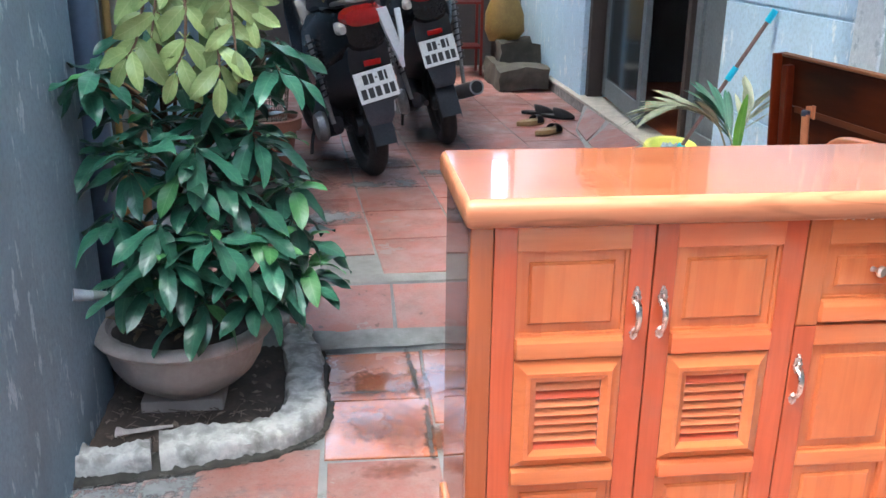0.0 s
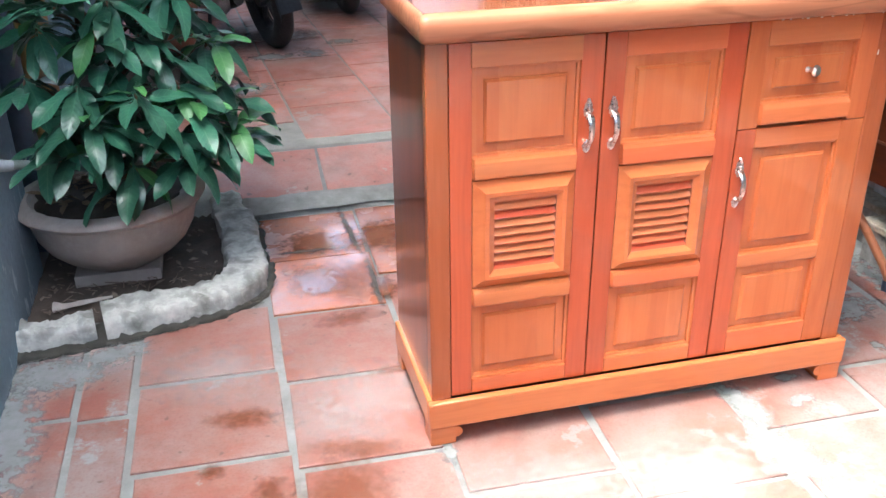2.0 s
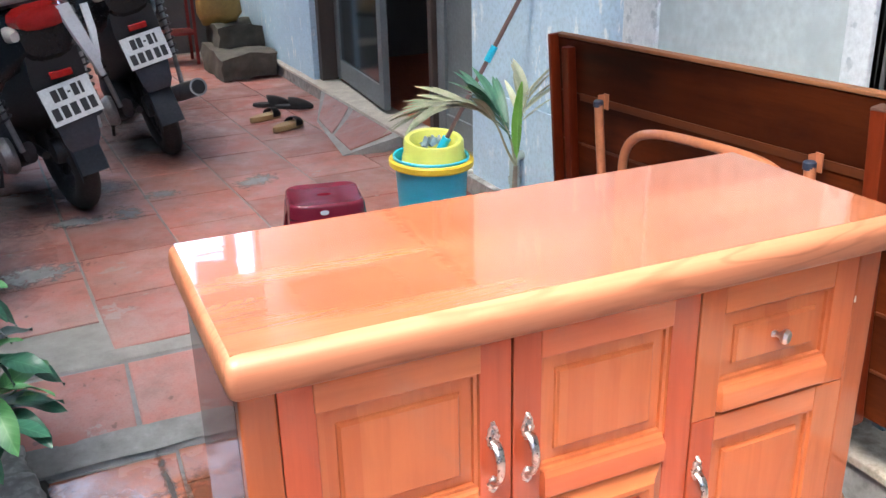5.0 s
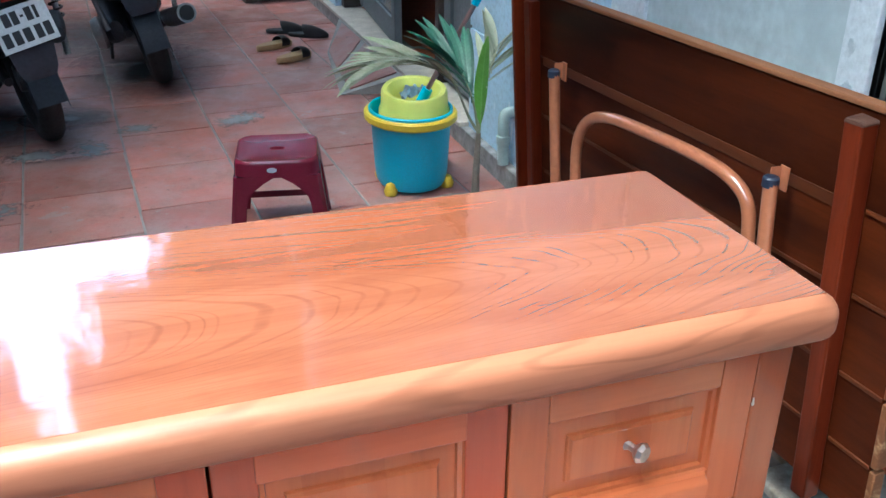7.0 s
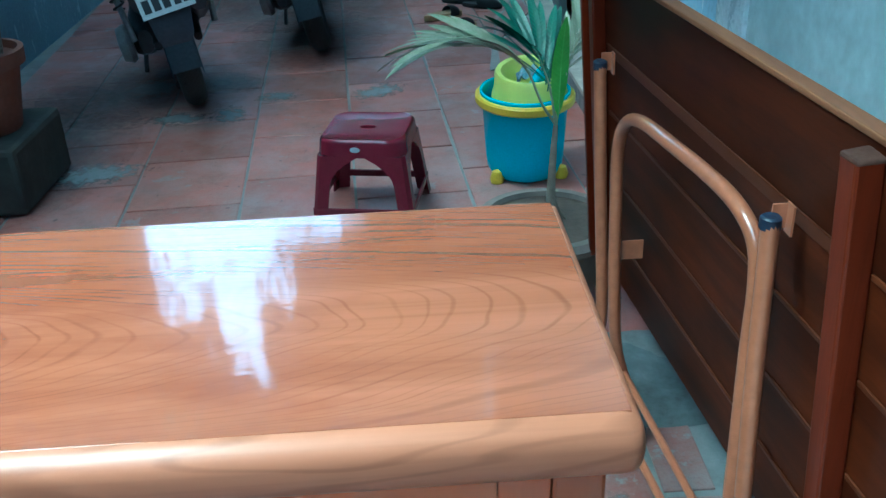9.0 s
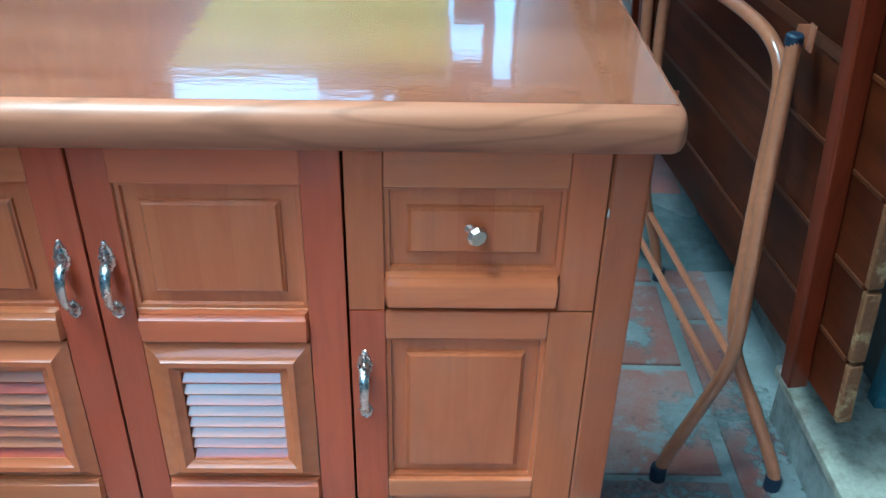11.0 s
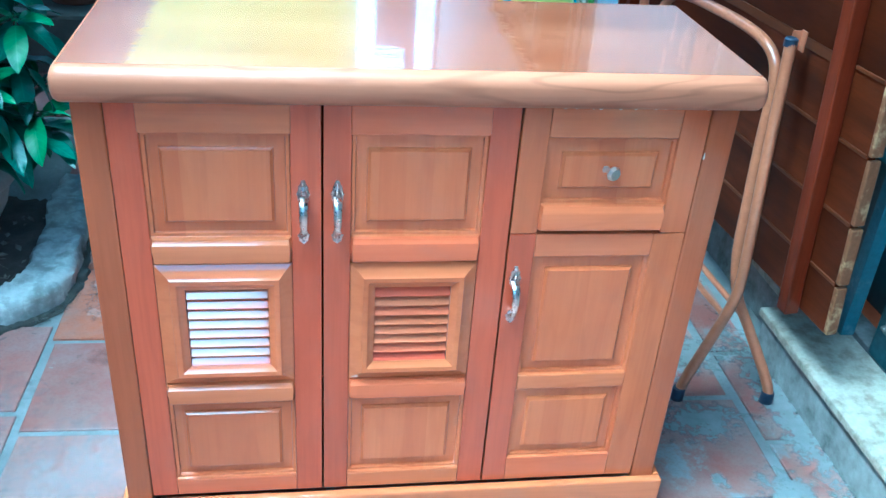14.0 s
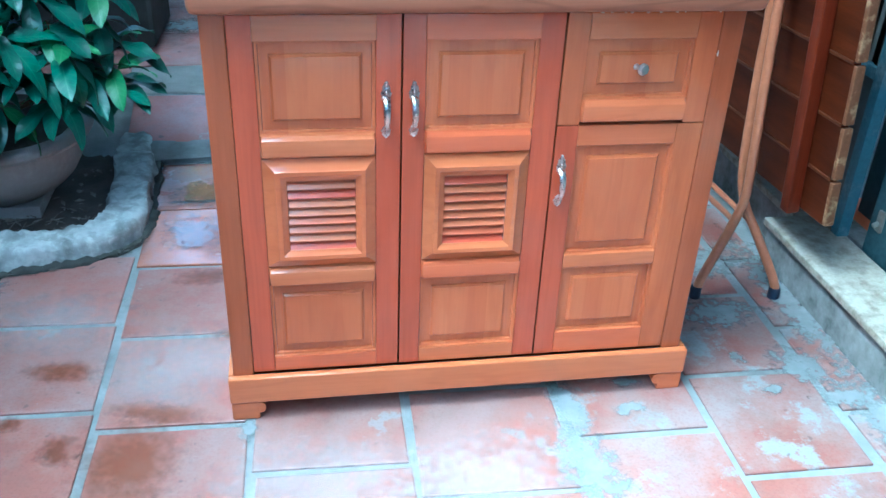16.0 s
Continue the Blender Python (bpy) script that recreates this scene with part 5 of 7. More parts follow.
# ---- mop bucket ----
def bucket():
    b = thing("mop_bucket", "turquoise plastic mop bucket with a yellow rim and wringer", "bucket", m=pose(1.265, 2.37, UP, 0, 0, 4))
    bm = bmesh.new()
    lathe(bm, [(0.0, 0.006), (0.098, 0.006), (0.118, 0.012), (0.129, 0.030), (0.134, 0.07), (0.144, 0.25), (0.152, 0.262), (0.153, 0.300), (0.149, 0.304), (0.144, 0.300), (0.138, 0.25), (0.124, 0.04), (0.112, 0.024), (0.0, 0.022)], 48, (0, 0.012, 0), sx=1.0, sy=1.12)
    part("body", bm, M_BUCKET, b)
    bm = bmesh.new()
    lathe(bm, [(0.1535, 0.262), (0.164, 0.260), (0.169, 0.266), (0.169, 0.285), (0.163, 0.292), (0.1535, 0.292)], 48, (0, 0.012, 0), sx=1.0, sy=1.12, caps=False)
    part("rim", bm, M_YELLOW, b, "yellow plastic rim")
    bm = bmesh.new()
    lathe(bm, [(0.0, 0.20), (0.092, 0.20), (0.118, 0.262), (0.130, 0.272), (0.129, 0.286), (0.122, 0.300), (0.120, 0.352), (0.114, 0.362), (0.098, 0.360), (0.090, 0.345), (0.074, 0.235), (0.0, 0.23)], 40, (0.018, 0.02, 0), sy=1.10)
    for v in bm.verts:
        v.co.z += 0.10 * v.co.y + 0.05 * v.co.x
    part("wringer", bm, surface("pale_yellow_plastic", (0.72, 0.74, 0.15), (0.64, 0.66, 0.13), 10, 0.35, fine=9, bumps=0.0), b, "pale yellow wringer basket")
    for x, y in ((-0.112, -0.070), (0.112, -0.070), (-0.085, 0.11), (0.085, 0.11)):
        bm = bmesh.new()
        lathe(bm, [(0.0, 0.0), (0.022, 0.001), (0.026, 0.016), (0.017, 0.042), (0.0, 0.050)], 14, (x, y, 0))
        part("castor", bm, M_YELLOW, b, "yellow castor")
    # rag and small bottle in the basket
    r = thing("cleaning_rag", "crumpled grey and blue rag in the bucket", "rag")
    bm = bmesh.new()
    rnd = random.Random(4)
    n = 12
    g = [[bm.verts.new((1.24 + 0.10 * i / n, 2.36 + 0.09 * j / n, UP + 0.335 + 0.04 * noise.noise(Vector((i * 0.45, j * 0.5, 3.1))) + 0.02 * math.sin(math.pi * i / n))) for i in range(n + 1)] for j in range(n + 1)]
    for j in range(n):
        for i in range(n):
            bm.faces.new((g[j][i], g[j][i + 1], g[j + 1][i + 1], g[j + 1][i]))
    bmesh.ops.solidify(bm, geom=list(bm.faces), thickness=0.004)
    part("cloth", bm, surface("grey_blue_rag", (0.42, 0.46, 0.50), (0.2, 0.4, 0.5), 14, 0.9, fine=150, bumps=0.3), r, angle=180)


bucket()
mop = thing("mop", "mop with a brown and turquoise handle leaning on the wall", "mop")
M_STICK = surface("brown_mop_stick", (0.20, 0.12, 0.11), (0.14, 0.09, 0.08), 20, 0.4, fine=100)
a, b = Vector((1.262, 2.365, UP + 0.26)), Vector((1.606, 2.19, 1.085))
for t0, t1, r, mat, nm in ((0.0, 0.16, 0.019, M_BUCKET, "socket"), (0.16, 0.58, 0.0092, M_STICK, "handle"), (0.58, 0.66, 0.0145, M_BUCKET, "collar"), (0.66, 0.93, 0.0092, M_STICK, "handle"), (0.93, 1.0, 0.015, M_BUCKET, "grip")):
    bm = bmesh.new()
    tube(bm, [a.lerp(b, t0), a.lerp(b, t1)], r, 12)
    part(nm, bm, mat, mop)


outlet = thing("drain_outlet", "pale green plastic drain outlet with an elbow on the wall foot", "pipe")
M_OUTLET = surface("pale_green_pipe", (0.42, 0.50, 0.47), (0.32, 0.39, 0.37), 14, 0.5, fine=80, bumps=0.1)
bm = bmesh.new()
tube(bm, smooth_path([(1.64, 2.26, 0.385), (1.60, 2.26, 0.385), (1.585, 2.26, 0.37), (1.583, 2.258, 0.33), (1.583, 2.255, 0.24), (1.583, 2.25, 0.19)], 5), 0.021, 14)
part("elbow", bm, M_OUTLET, outlet)
bm = bmesh.new()
tube(bm, [(1.583, 2.256, 0.30), (1.583, 2.254, 0.27)], 0.026, 14)
part("collar", bm, M_OUTLET, outlet)

# ---- palm in a pot ----
def palm():
    p = thing("potted_palm", "young palm with split fronds in a grey pot", "potted plant")
    cx, cy, z0 = 1.21, 1.60, 0.055
    bm = bmesh.new()
    lathe(bm, [(0.0, z0), (0.085, z0), (0.105, z0 + 0.012), (0.142, z0 + 0.06), (0.166, z0 + 0.115), (0.176, z0 + 0.165), (0.174, 0.255), (0.185, 0.27), (0.19, 0.285), (0.182, 0.302), (0.166, 0.302), (0.158, 0.28), (0.0, 0.275)], 40, (cx, cy, 0))
    part("pot", bm, surface("brown_clay_pot", (0.21, 0.155, 0.115), (0.12, 0.093, 0.072), 9, 0.75, fine=60, bumps=0.3), p, "round dark brown clay pot")
    bm = bmesh.new()
    lathe(bm, [(0.184, 0.268), (0.193, 0.272), (0.196, 0.288), (0.186, 0.306), (0.165, 0.306), (0.162, 0.29)], 40, (cx, cy, 0), caps=False)
    part("rim", bm, surface("brown_grey_clay", (0.30, 0.25, 0.21), (0.21, 0.17, 0.14), 9, 0.75, fine=60, bumps=0.3), p, "paler grey-brown rim")
    bm = bmesh.new()
    lathe(bm, [(0.166, 0.288), (0.1, 0.294), (0.0, 0.297)], 24, (cx, cy, 0))
    part("soil", bm, surface("sandy_soil", (0.165, 0.118, 0.086), (0.09, 0.066, 0.05), 22, 0.95, fine=60, bumps=1.0), p)
    base = Vector((1.225, 1.60, 0.285))
    bm = bmesh.new()
    trunk = smooth_path([base, (1.222, 1.60, 0.37), (1.226, 1.605, 0.47), (1.232, 1.61, 0.56)], 5)
    tube(bm, trunk, [0.015 - 0.008 * i / (len(trunk) - 1) for i in range(len(trunk))], 10)
    for a in range(5):
        r = Vector((math.cos(a * 1.3), math.sin(a * 1.3), 0))
        tube(bm, smooth_path([base + Vector((0, 0, 0.09)), base + r * 0.02 + Vector((0, 0, 0.04)), base + r * 0.045], 4), 0.004, 6)
    part("trunk", bm, surface("pale_palm_stem", (0.30, 0.25, 0.19), (0.20, 0.165, 0.12), 25, 0.8, fine=100, bumps=0.4), p, "pale brown palm stem")
    top = trunk[-1]
    greens = [leaf_mesh("leaflet", L, 0.032, d, M_PALM, 0.0, s) for L, d, s in ((0.20, 0.25, 31), (0.24, 0.4, 32))]
    deep = [leaf_mesh("leaflet", L, 0.026, d, M_LEAF_DARK, 0.0, s) for L, d, s in ((0.20, 0.25, 34), (0.24, 0.4, 35))]
    pale_green = [leaf_mesh("leaflet", L, 0.030, d, M_PALMPALE, 0.0, s) for L, d, s in ((0.20, 0.3, 36), (0.23, 0.45, 37))]
    wide = leaf_mesh("leaf", 0.30, 0.046, 0.25, M_SPEAR, 0.002, 33)
    rnd = random.Random(12)

    def frond(pts, n, meshes, sweep, size=1.0, first=0.25):
        path = smooth_path(pts, 6)
        bm = bmesh.new()
        tube(bm, path, [0.0045 - 0.003 * i / (len(path) - 1) for i in range(len(path))], 6)
        fr = part("frond", bm, M_PALM, p)
        for i in range(n):
            t = first + (1 - first) * i / (n - 1)
            k = min(len(path) - 2, int(t * (len(path) - 1)))
            c, d = path[k], (path[k + 1] - path[k]).normalized()
            for s in (-1, 1):
                ob = new("leaflet", rnd.choice(meshes))
                ob.parent = fr
                side = d.cross(Vector((0, 0, 1))).normalized() * s
                way = (d * sweep + side).normalized()
                zz = (Vector((0, 0, 1)) - way * way.z).normalized()
                xx = way.cross(zz)
                m = Matrix((xx, way, zz)).transposed().to_4x4()
                k2 = size * (0.75 + 0.5 * math.sin(math.pi * (0.15 + 0.8 * t))) * rnd.uniform(0.85, 1.1)
                ob.matrix_basis = Matrix.Translation(c) @ m @ pose(0, 0, 0, rnd.uniform(-9, 4), rnd.uniform(-25, 25), 0) @ Matrix.Diagonal((k2, k2, k2, 1))

    frond([top, (1.195, 1.60, 0.62), (1.152, 1.60, 0.715), (1.085, 1.59, 0.77), (0.985, 1.585, 0.800), (0.90, 1.58, 0.785)], 13, greens, 2.1, 0.80, 0.40)
    frond([top, (1.218, 1.62, 0.65), (1.190, 1.65, 0.73), (1.165, 1.66, 0.765)], 8, deep, 1.7, 0.82, 0.40)
    frond([top, (1.255, 1.63, 0.68), (1.285, 1.64, 0.76), (1.30, 1.65, 0.80)], 7, pale_green, 1.8, 0.72, 0.4)
    ob = new("leaf", wide)
    ob.parent = p
    ob.matrix_basis = Matrix.Translation((1.238, 1.61, 0.58)) @ pose(0, 0, 0, 83, 0, -10) @ pose(0, 0, 0, 0, 205, 0) @ Matrix.Diagonal((1.0, 0.85, 0.9, 1))
    return p


M_SPEAR = leaf_material("bright_spear_leaf", (0.13, 0.30, 0.035), (0.17, 0.36, 0.05), (0.25, 0.45, 0.1), 0.4)
M_PALMPALE = leaf_material("pale_blue_green_palm", (0.30, 0.34, 0.21), (0.40, 0.40, 0.28), (0.48, 0.48, 0.36), 0.45)
M_PALM = leaf_material("palm_green", (0.25, 0.30, 0.16), (0.42, 0.39, 0.27), (0.42, 0.40, 0.28), 0.45)
palm()


# ---- folding table set on edge ----
def folding_table():
    ft = thing("folding_table", "folded wooden table, dark plank top on edge, tan tubular legs", "folding table")
    L, Hh = 1.215, 0.722
    slant = math.degrees(math.atan2(0.052, 0.72))
    M = Matrix.Translation((1.415, 0.215, 0.283)) @ pose(0, 0, 0, 0, -slant, 0) @ pose(0, 0, 0, 0, 0, SKEW)

    def put(bm):
        for v in bm.verts:
            v.co = M @ v.co
        return bm

    n = 5
    cuts = [0.0, 0.125, 0.265, 0.415, 0.565, Hh]
    for z0, z1 in zip(cuts, cuts[1:]):
        part("plank", put(B((0.0, 0.018, 0.0, L, z0 + 0.0012, z1 - 0.0012), bevel=0.0015)), M_DARKWOOD, ft)
        bm = B((-0.0025, 0.0225, -0.0135, -0.0005, z0 + 0.004, z1 - 0.004), bevel=0.003)
        for v in bm.verts:
            v.co.y += 0.002 * noise.noise(v.co * 60)
        part("plank_end", put(bm), M_CHIPPED, ft, "chipped brown plank end")
        if z0 > 0:
            part("joint_strip", put(B((-0.0035, 0.0, 0.131, L - 0.1, z0 - 0.004 - (0.014 if z0 > 0.5 else 0), z0 + 0.004), bevel=0.001)), M_BATTEN_Y, ft, "lighter wooden joint strip")
            part("joint_strip", put(B((-0.0035, 0.0, 0.002, 0.092, z0 - 0.004, z0 + 0.004), bevel=0.001)), M_BATTEN_Y, ft, "lighter wooden joint strip")
    part("batten", put(B((-0.036, -0.0005, 0.094, 0.130, -0.012, Hh - 0.012), bevel=0.004)), M_BATTEN, ft, "reddish vertical batten")
    part("batten", put(B((-0.03, -0.0005, L - 0.085, L - 0.052, 0.0, Hh - 0.02), bevel=0.004)), M_BATTEN, ft, "reddish vertical batten")
    bm = B((-0.0365, 0.0, 0.0935, 0.1305, Hh - 0.018, Hh - 0.009), bevel=0.004)
    for v in bm.verts:
        v.co.z += 0.004 * noise.noise(v.co * 70)
    part("batten_end", put(bm), surface("bare_batten_end", (0.085, 0.035, 0.018), (0.05, 0.015, 0.007), 40, 0.8, fine=120, bumps=0.6), ft, "bare pale broken batten end")
    part("edge_strip", put(B((-0.004, 0.022, 0.0, L, Hh, Hh + 0.010), bevel=0.003)), M_EDGEWOOD, ft, "worn pale top edge")
    for i in range(6):
        bm = bmesh.new()
        lathe(bm, [(0.0, 0.0), (0.0028, 0.0), (0.002, 0.0012), (0.0, 0.0014)], 10, m=pose(-0.018, 0.1305, 0.05 + 0.12 * i, -90, 0, 0))
        part("screw", put(bm), M_ALUSCREW, ft, "pale screw head")
    part("edge_strip", put(B((-0.030, 0.022, L, L + 0.014, 0.0, Hh + 0.010), bevel=0.003)), M_BATTEN, ft)

    r = 0.0128

    def leg(name, pts, steps=6):
        bm = bmesh.new()
        tube(bm, smooth_path(pts, steps), r, 14)
        return part(name, bm, M_TUBE, ft)

    leg("post", [(1.307, 0.460, 0.845), (1.306, 0.438, 0.62), (1.307, 0.420, 0.45), (1.308, 0.408, 0.32), (1.300, 0.400, 0.25), (1.268, 0.388, 0.17), (1.210, 0.362, 0.06), (1.192, 0.352, 0.012)])
    leg("post", [(1.232, 1.145, 0.855), (1.240, 1.120, 0.60), (1.246, 1.085, 0.36), (1.238, 1.075, 0.27), (1.19, 1.08, 0.16), (1.13, 1.09, 0.012)])
    leg("arch", [(1.407, 0.327, 0.012), (1.402, 0.333, 0.05), (1.362, 0.385, 0.15), (1.325, 0.435, 0.24), (1.315, 0.465, 0.33), (1.318, 0.485, 0.45), (1.322, 0.505, 0.60), (1.325, 0.515, 0.71), (1.322, 0.530, 0.775), (1.312, 0.575, 0.808), (1.298, 0.66, 0.820), (1.276, 0.80, 0.821), (1.262, 0.93, 0.812), (1.256, 1.01, 0.782), (1.253, 1.048, 0.72), (1.254, 1.045, 0.60), (1.256, 1.02, 0.40), (1.27, 1.02, 0.26), (1.31, 1.03, 0.13), (1.34, 1.04, 0.012)], 5)
    for a, b in (((1.285, 0.395, 0.205), (1.215, 1.078, 0.22)), ((1.345, 0.41, 0.19), (1.285, 1.022, 0.21))):
        bm = bmesh.new()
        tube(bm, [a, b], 0.008, 10)
        part("stretcher", bm, M_TUBE, ft)
    for x, y, z in ((1.307, 0.461, 0.847), (1.232, 1.146, 0.857)):
        bm = bmesh.new()
        lathe(bm, [(0.0, -0.012), (0.0142, -0.012), (0.0142, 0.003), (0.011, 0.006), (0.0, 0.007)], 16, (x, y, z))
        part("cap", bm, M_NAVY, ft, "dark blue plastic cap")
        bm = B((x + 0.004, x + 0.028, y + 0.008, y + 0.011, z - 0.018, z + 0.018), bevel=0.001)
        box(bm, x + 0.024, x + 0.027, y - 0.010, y + 0.011, z - 0.022, z + 0.020)
        part("bracket", bm, M_TUBE, ft, "folded steel hinge bracket")
    for x, y, z in ((1.270, 1.04, 0.50),):
        bm = B((x, x + 0.045, y, y + 0.003, z - 0.025, z + 0.018), bevel=0.001)
        part("bracket", bm, M_TUBE, ft, "folded steel hinge bracket")
    for x, y in ((1.192, 0.352), (1.407, 0.327), (1.13, 1.09), (1.34, 1.04)):
        bm = bmesh.new()
        lathe(bm, [(0.0, 0.0), (0.0155, 0.0), (0.0155, 0.030), (0.0135, 0.033), (0.0, 0.033)], 16, (x, y, 0))
        part("foot_cap", bm, M_NAVY, ft, "dark plastic foot cap")
    return ft


SKEW = 4.3
M_ALUSCREW = surface("pale_screw", (0.5, 0.47, 0.4), (0.4, 0.37, 0.3), 30, 0.4, 0.8)
M_NAVY = surface("navy_plastic", (0.018, 0.028, 0.055), (0.014, 0.02, 0.04), 20, 0.5, fine=100)
M_BATTEN_Y = wood("joint_strip_wood", (0.115, 0.030, 0.008), (0.06, 0.015, 0.0045), 1, rough=0.45, coat=0.15, coat_rough=0.2, gloss=0.3)
folding_table()

# ---- gate by the house ----
M_GATEBLUE = surface("worn_blue_gate_paint", (0.085, 0.170, 0.210), (0.22, 0.265, 0.275), 14, 0.55, fine=70, bumps=0.4, spread=(0.50, 0.66))
M_GATETEAL = surface("dull_teal_steel", (0.055, 0.105, 0.12), (0.085, 0.14, 0.15), 8, 0.5, fine=70, bumps=0.3)
gate = thing("steel_gate", "worn blue painted steel gate with a corrugated panel", "gate")
part("gate_post", B((1.60, 1.635, 0.400, 0.435, 0.138, 2.1), bevel=0.002), M_GATEBLUE, gate, "chalky blue steel post")
part("gate_rail", B((1.60, 1.635, 0.435, 0.60, 0.575, 0.605), bevel=0.002), M_GATEBLUE, gate)
bm = bmesh.new()
prof = []
for i in range(9):
    y = 0.437 + 0.02 * i
    prof += [(1.614 if i % 2 else 1.620, y), (1.614 if i % 2 else 1.620, y + 0.012)]
lo = [bm.verts.new((x, y, 0.605)) for x, y in prof]
hi = [bm.verts.new((x, y, 2.1)) for x, y in prof]
for i in range(len(prof) - 1):
    bm.faces.new((lo[i], lo[i + 1], hi[i + 1], hi[i]))
bmesh.ops.solidify(bm, geom=list(bm.faces), thickness=0.002)
part("corrugated_panel", bm, surface("grey_brown_sheet", (0.20, 0.20, 0.18), (0.13, 0.13, 0.12), 9, 0.6, fine=60, bumps=0.3), gate, "ribbed grey-blue sheet", smooth=False)
part("lower_plate", B((1.625, 1.63, 0.435, 0.61, 0.138, 0.575)), surface("grey_green_plate", (0.10, 0.115, 0.11), (0.06, 0.07, 0.068), 7, 0.6, fine=60, bumps=0.3), gate, "grey weathered plate")
plate_ = thing("gate_box", "grey-green steel lock box with a pale latch behind the gate post", "lock box")
part("box_body", B((1.655, 1.70, 0.12, 0.36, 0.118, 0.62), bevel=0.004), M_GATETEAL, plate_)
part("box_edge", B((1.648, 1.655, 0.125, 0.15, 0.205, 0.615), bevel=0.002), M_GATEBLUE, plate_)
part("latch", B((1.645, 1.655, 0.30, 0.325, 0.20, 0.26), bevel=0.003), M_ALUSCREW, plate_, "pale metal latch")
bm = bmesh.new()
tube(bm, [(1.646, 0.3125, 0.225), (1.632, 0.3125, 0.218)], 0.007, 10)
part("bolt", bm, M_ALUSCREW, plate_, "pale metal bolt")
leaf = thing("gate_leaf", "dull teal steel gate leaf standing ajar", "gate")
for z0, z1 in ((0.16, 0.22), (0.66, 0.70), (2.0, 2.05)):
    part("leaf_rail", B((1.70, 1.735, -1.0, 0.36, z0, z1), bevel=0.002), M_GATETEAL, leaf)
part("leaf_stile", B((1.70, 1.735, 0.33, 0.365, 0.22, 2.0), bevel=0.002), M_GATEBLUE, leaf)
part("leaf_sheet", B((1.715, 1.72, -1.0, 0.33, 0.22, 2.0)), M_GATETEAL, leaf)
part("leaf_stile", B((1.698, 1.735, 0.12, 0.145, 0.22, 2.0), bevel=0.002), M_GATETEAL, leaf)

# pale post by the pipe
post = thing("concrete_post", "pale beige concrete post by the drain pipe", "post")
part("shaft", B((-0.99, -0.90, 1.58, 1.66, 0.0, 2.6), bevel=0.006), surface("beige_concrete", (0.34, 0.31, 0.26), (0.25, 0.23, 0.20), 8, 0.85, fine=60, bumps=0.4), post)

# ---- doorway ----
M_DOORGREY = surface("grey_green_door_paint", (0.16, 0.185, 0.19), (0.12, 0.14, 0.145), 6, 0.5, fine=60, bumps=0.2)
M_DOORTRIM = surface("brown_door_frame", (0.075, 0.055, 0.045), (0.05, 0.04, 0.035), 10, 0.5, fine=60, bumps=0.2)
tagged(new("door_frame", finish("door_frame", B((1.66, 1.78, 2.72, 2.77, 0.205, 2.3), (1.66, 1.78, 5.15, 5.22, 0.205, 2.3), (1.66, 1.78, 2.77, 5.15, 2.24, 2.3), (1.68, 1.78, 3.30, 3.35, 0.205, 2.24), bevel=0.004), M_DOORTRIM)), "dark brown wooden door frame", "door frame", "", "structure")


def door_leaf(name, label, y0, y1, x, hinge, angle, glass):
    d = thing(name, label, "door", m=Matrix.Translation((x, hinge, 0.23)) @ pose(0, 0, 0, 0, 0, angle))
    w, h = y1 - y0, 1.98
    s = 1 if hinge == y0 else -1
    ys = sorted((0.0, s * w))
    part("stile", B((-0.02, 0.02, ys[0], ys[0] + 0.09, 0.0, h), bevel=0.003), M_DOORGREY, d)
    part("stile", B((-0.02, 0.02, ys[1] - 0.09, ys[1], 0.0, h), bevel=0.003), M_DOORGREY, d)
    for z0, z1 in ((0.0, 0.13), (0.95, 1.05), (1.88, 1.98)):
        part("rail", B((-0.018, 0.018, ys[0] + 0.09, ys[1] - 0.09, z0, z1), bevel=0.003), M_DOORGREY, d)
    for z0, z1 in ((0.13, 0.95), (1.05, 1.88)):
        part("pane", B((-0.004, 0.004, ys[0] + 0.09, ys[1] - 0.09, z0, z1)), M_DARKGLASS if glass else M_DOORGREY, d, "dark glossy pane" if glass else "sunk panel")
    return d


M_DARKGLASS = surface("dark_window_glass", (0.02, 0.03, 0.035), (0.03, 0.04, 0.045), 5, 0.12, fine=50, bumps=0.0)
door_leaf("glazed_door", "grey-green door with dark panes standing ajar", 3.95, 5.12, 1.78, 5.12, -5, True)
door_leaf("panel_door", "grey-green wooden door leaf folded against the frame", 2.79, 3.28, 1.72, 2.79, 0, False)

# stone step with a bag and a rack at the far end
M_STEP = surface("brown_step_stone", (0.105, 0.092, 0.07), (0.045, 0.04, 0.032), 9, 0.85, fine=50, bumps=0.6)
step = thing("stone_step", "rough grey stone step beside the house wall", "step")
for nm, dims in (("lower_stone", (1.14, 1.56, 6.0, 6.75, UP, 0.29)), ("upper_stone", (1.22, 1.55, 6.38, 7.0, 0.28, 0.44))):
    bm = B(dims)
    bmesh.ops.subdivide_edges(bm, edges=bm.edges[:], cuts=7, use_grid_fill=True)
    for v in bm.verts:
        v.co += 0.05 * noise.noise_vector(v.co * 4) + 0.018 * noise.noise_vector(v.co * 13)
        v.co.z = max(UP, v.co.z)
    part(nm, bm, M_STEP, step, angle=60)
bm = bmesh.new()
lathe(bm, [(0.0, 0.0), (0.15, 0.0), (0.19, 0.08), (0.18, 0.22), (0.10, 0.40), (0.05, 0.48), (0.065, 0.54), (0.0, 0.55)], 24, (1.30, 6.72, 0.46), sy=0.7)
for v in bm.verts:
    v.co += 0.03 * noise.noise_vector(v.co * 9)
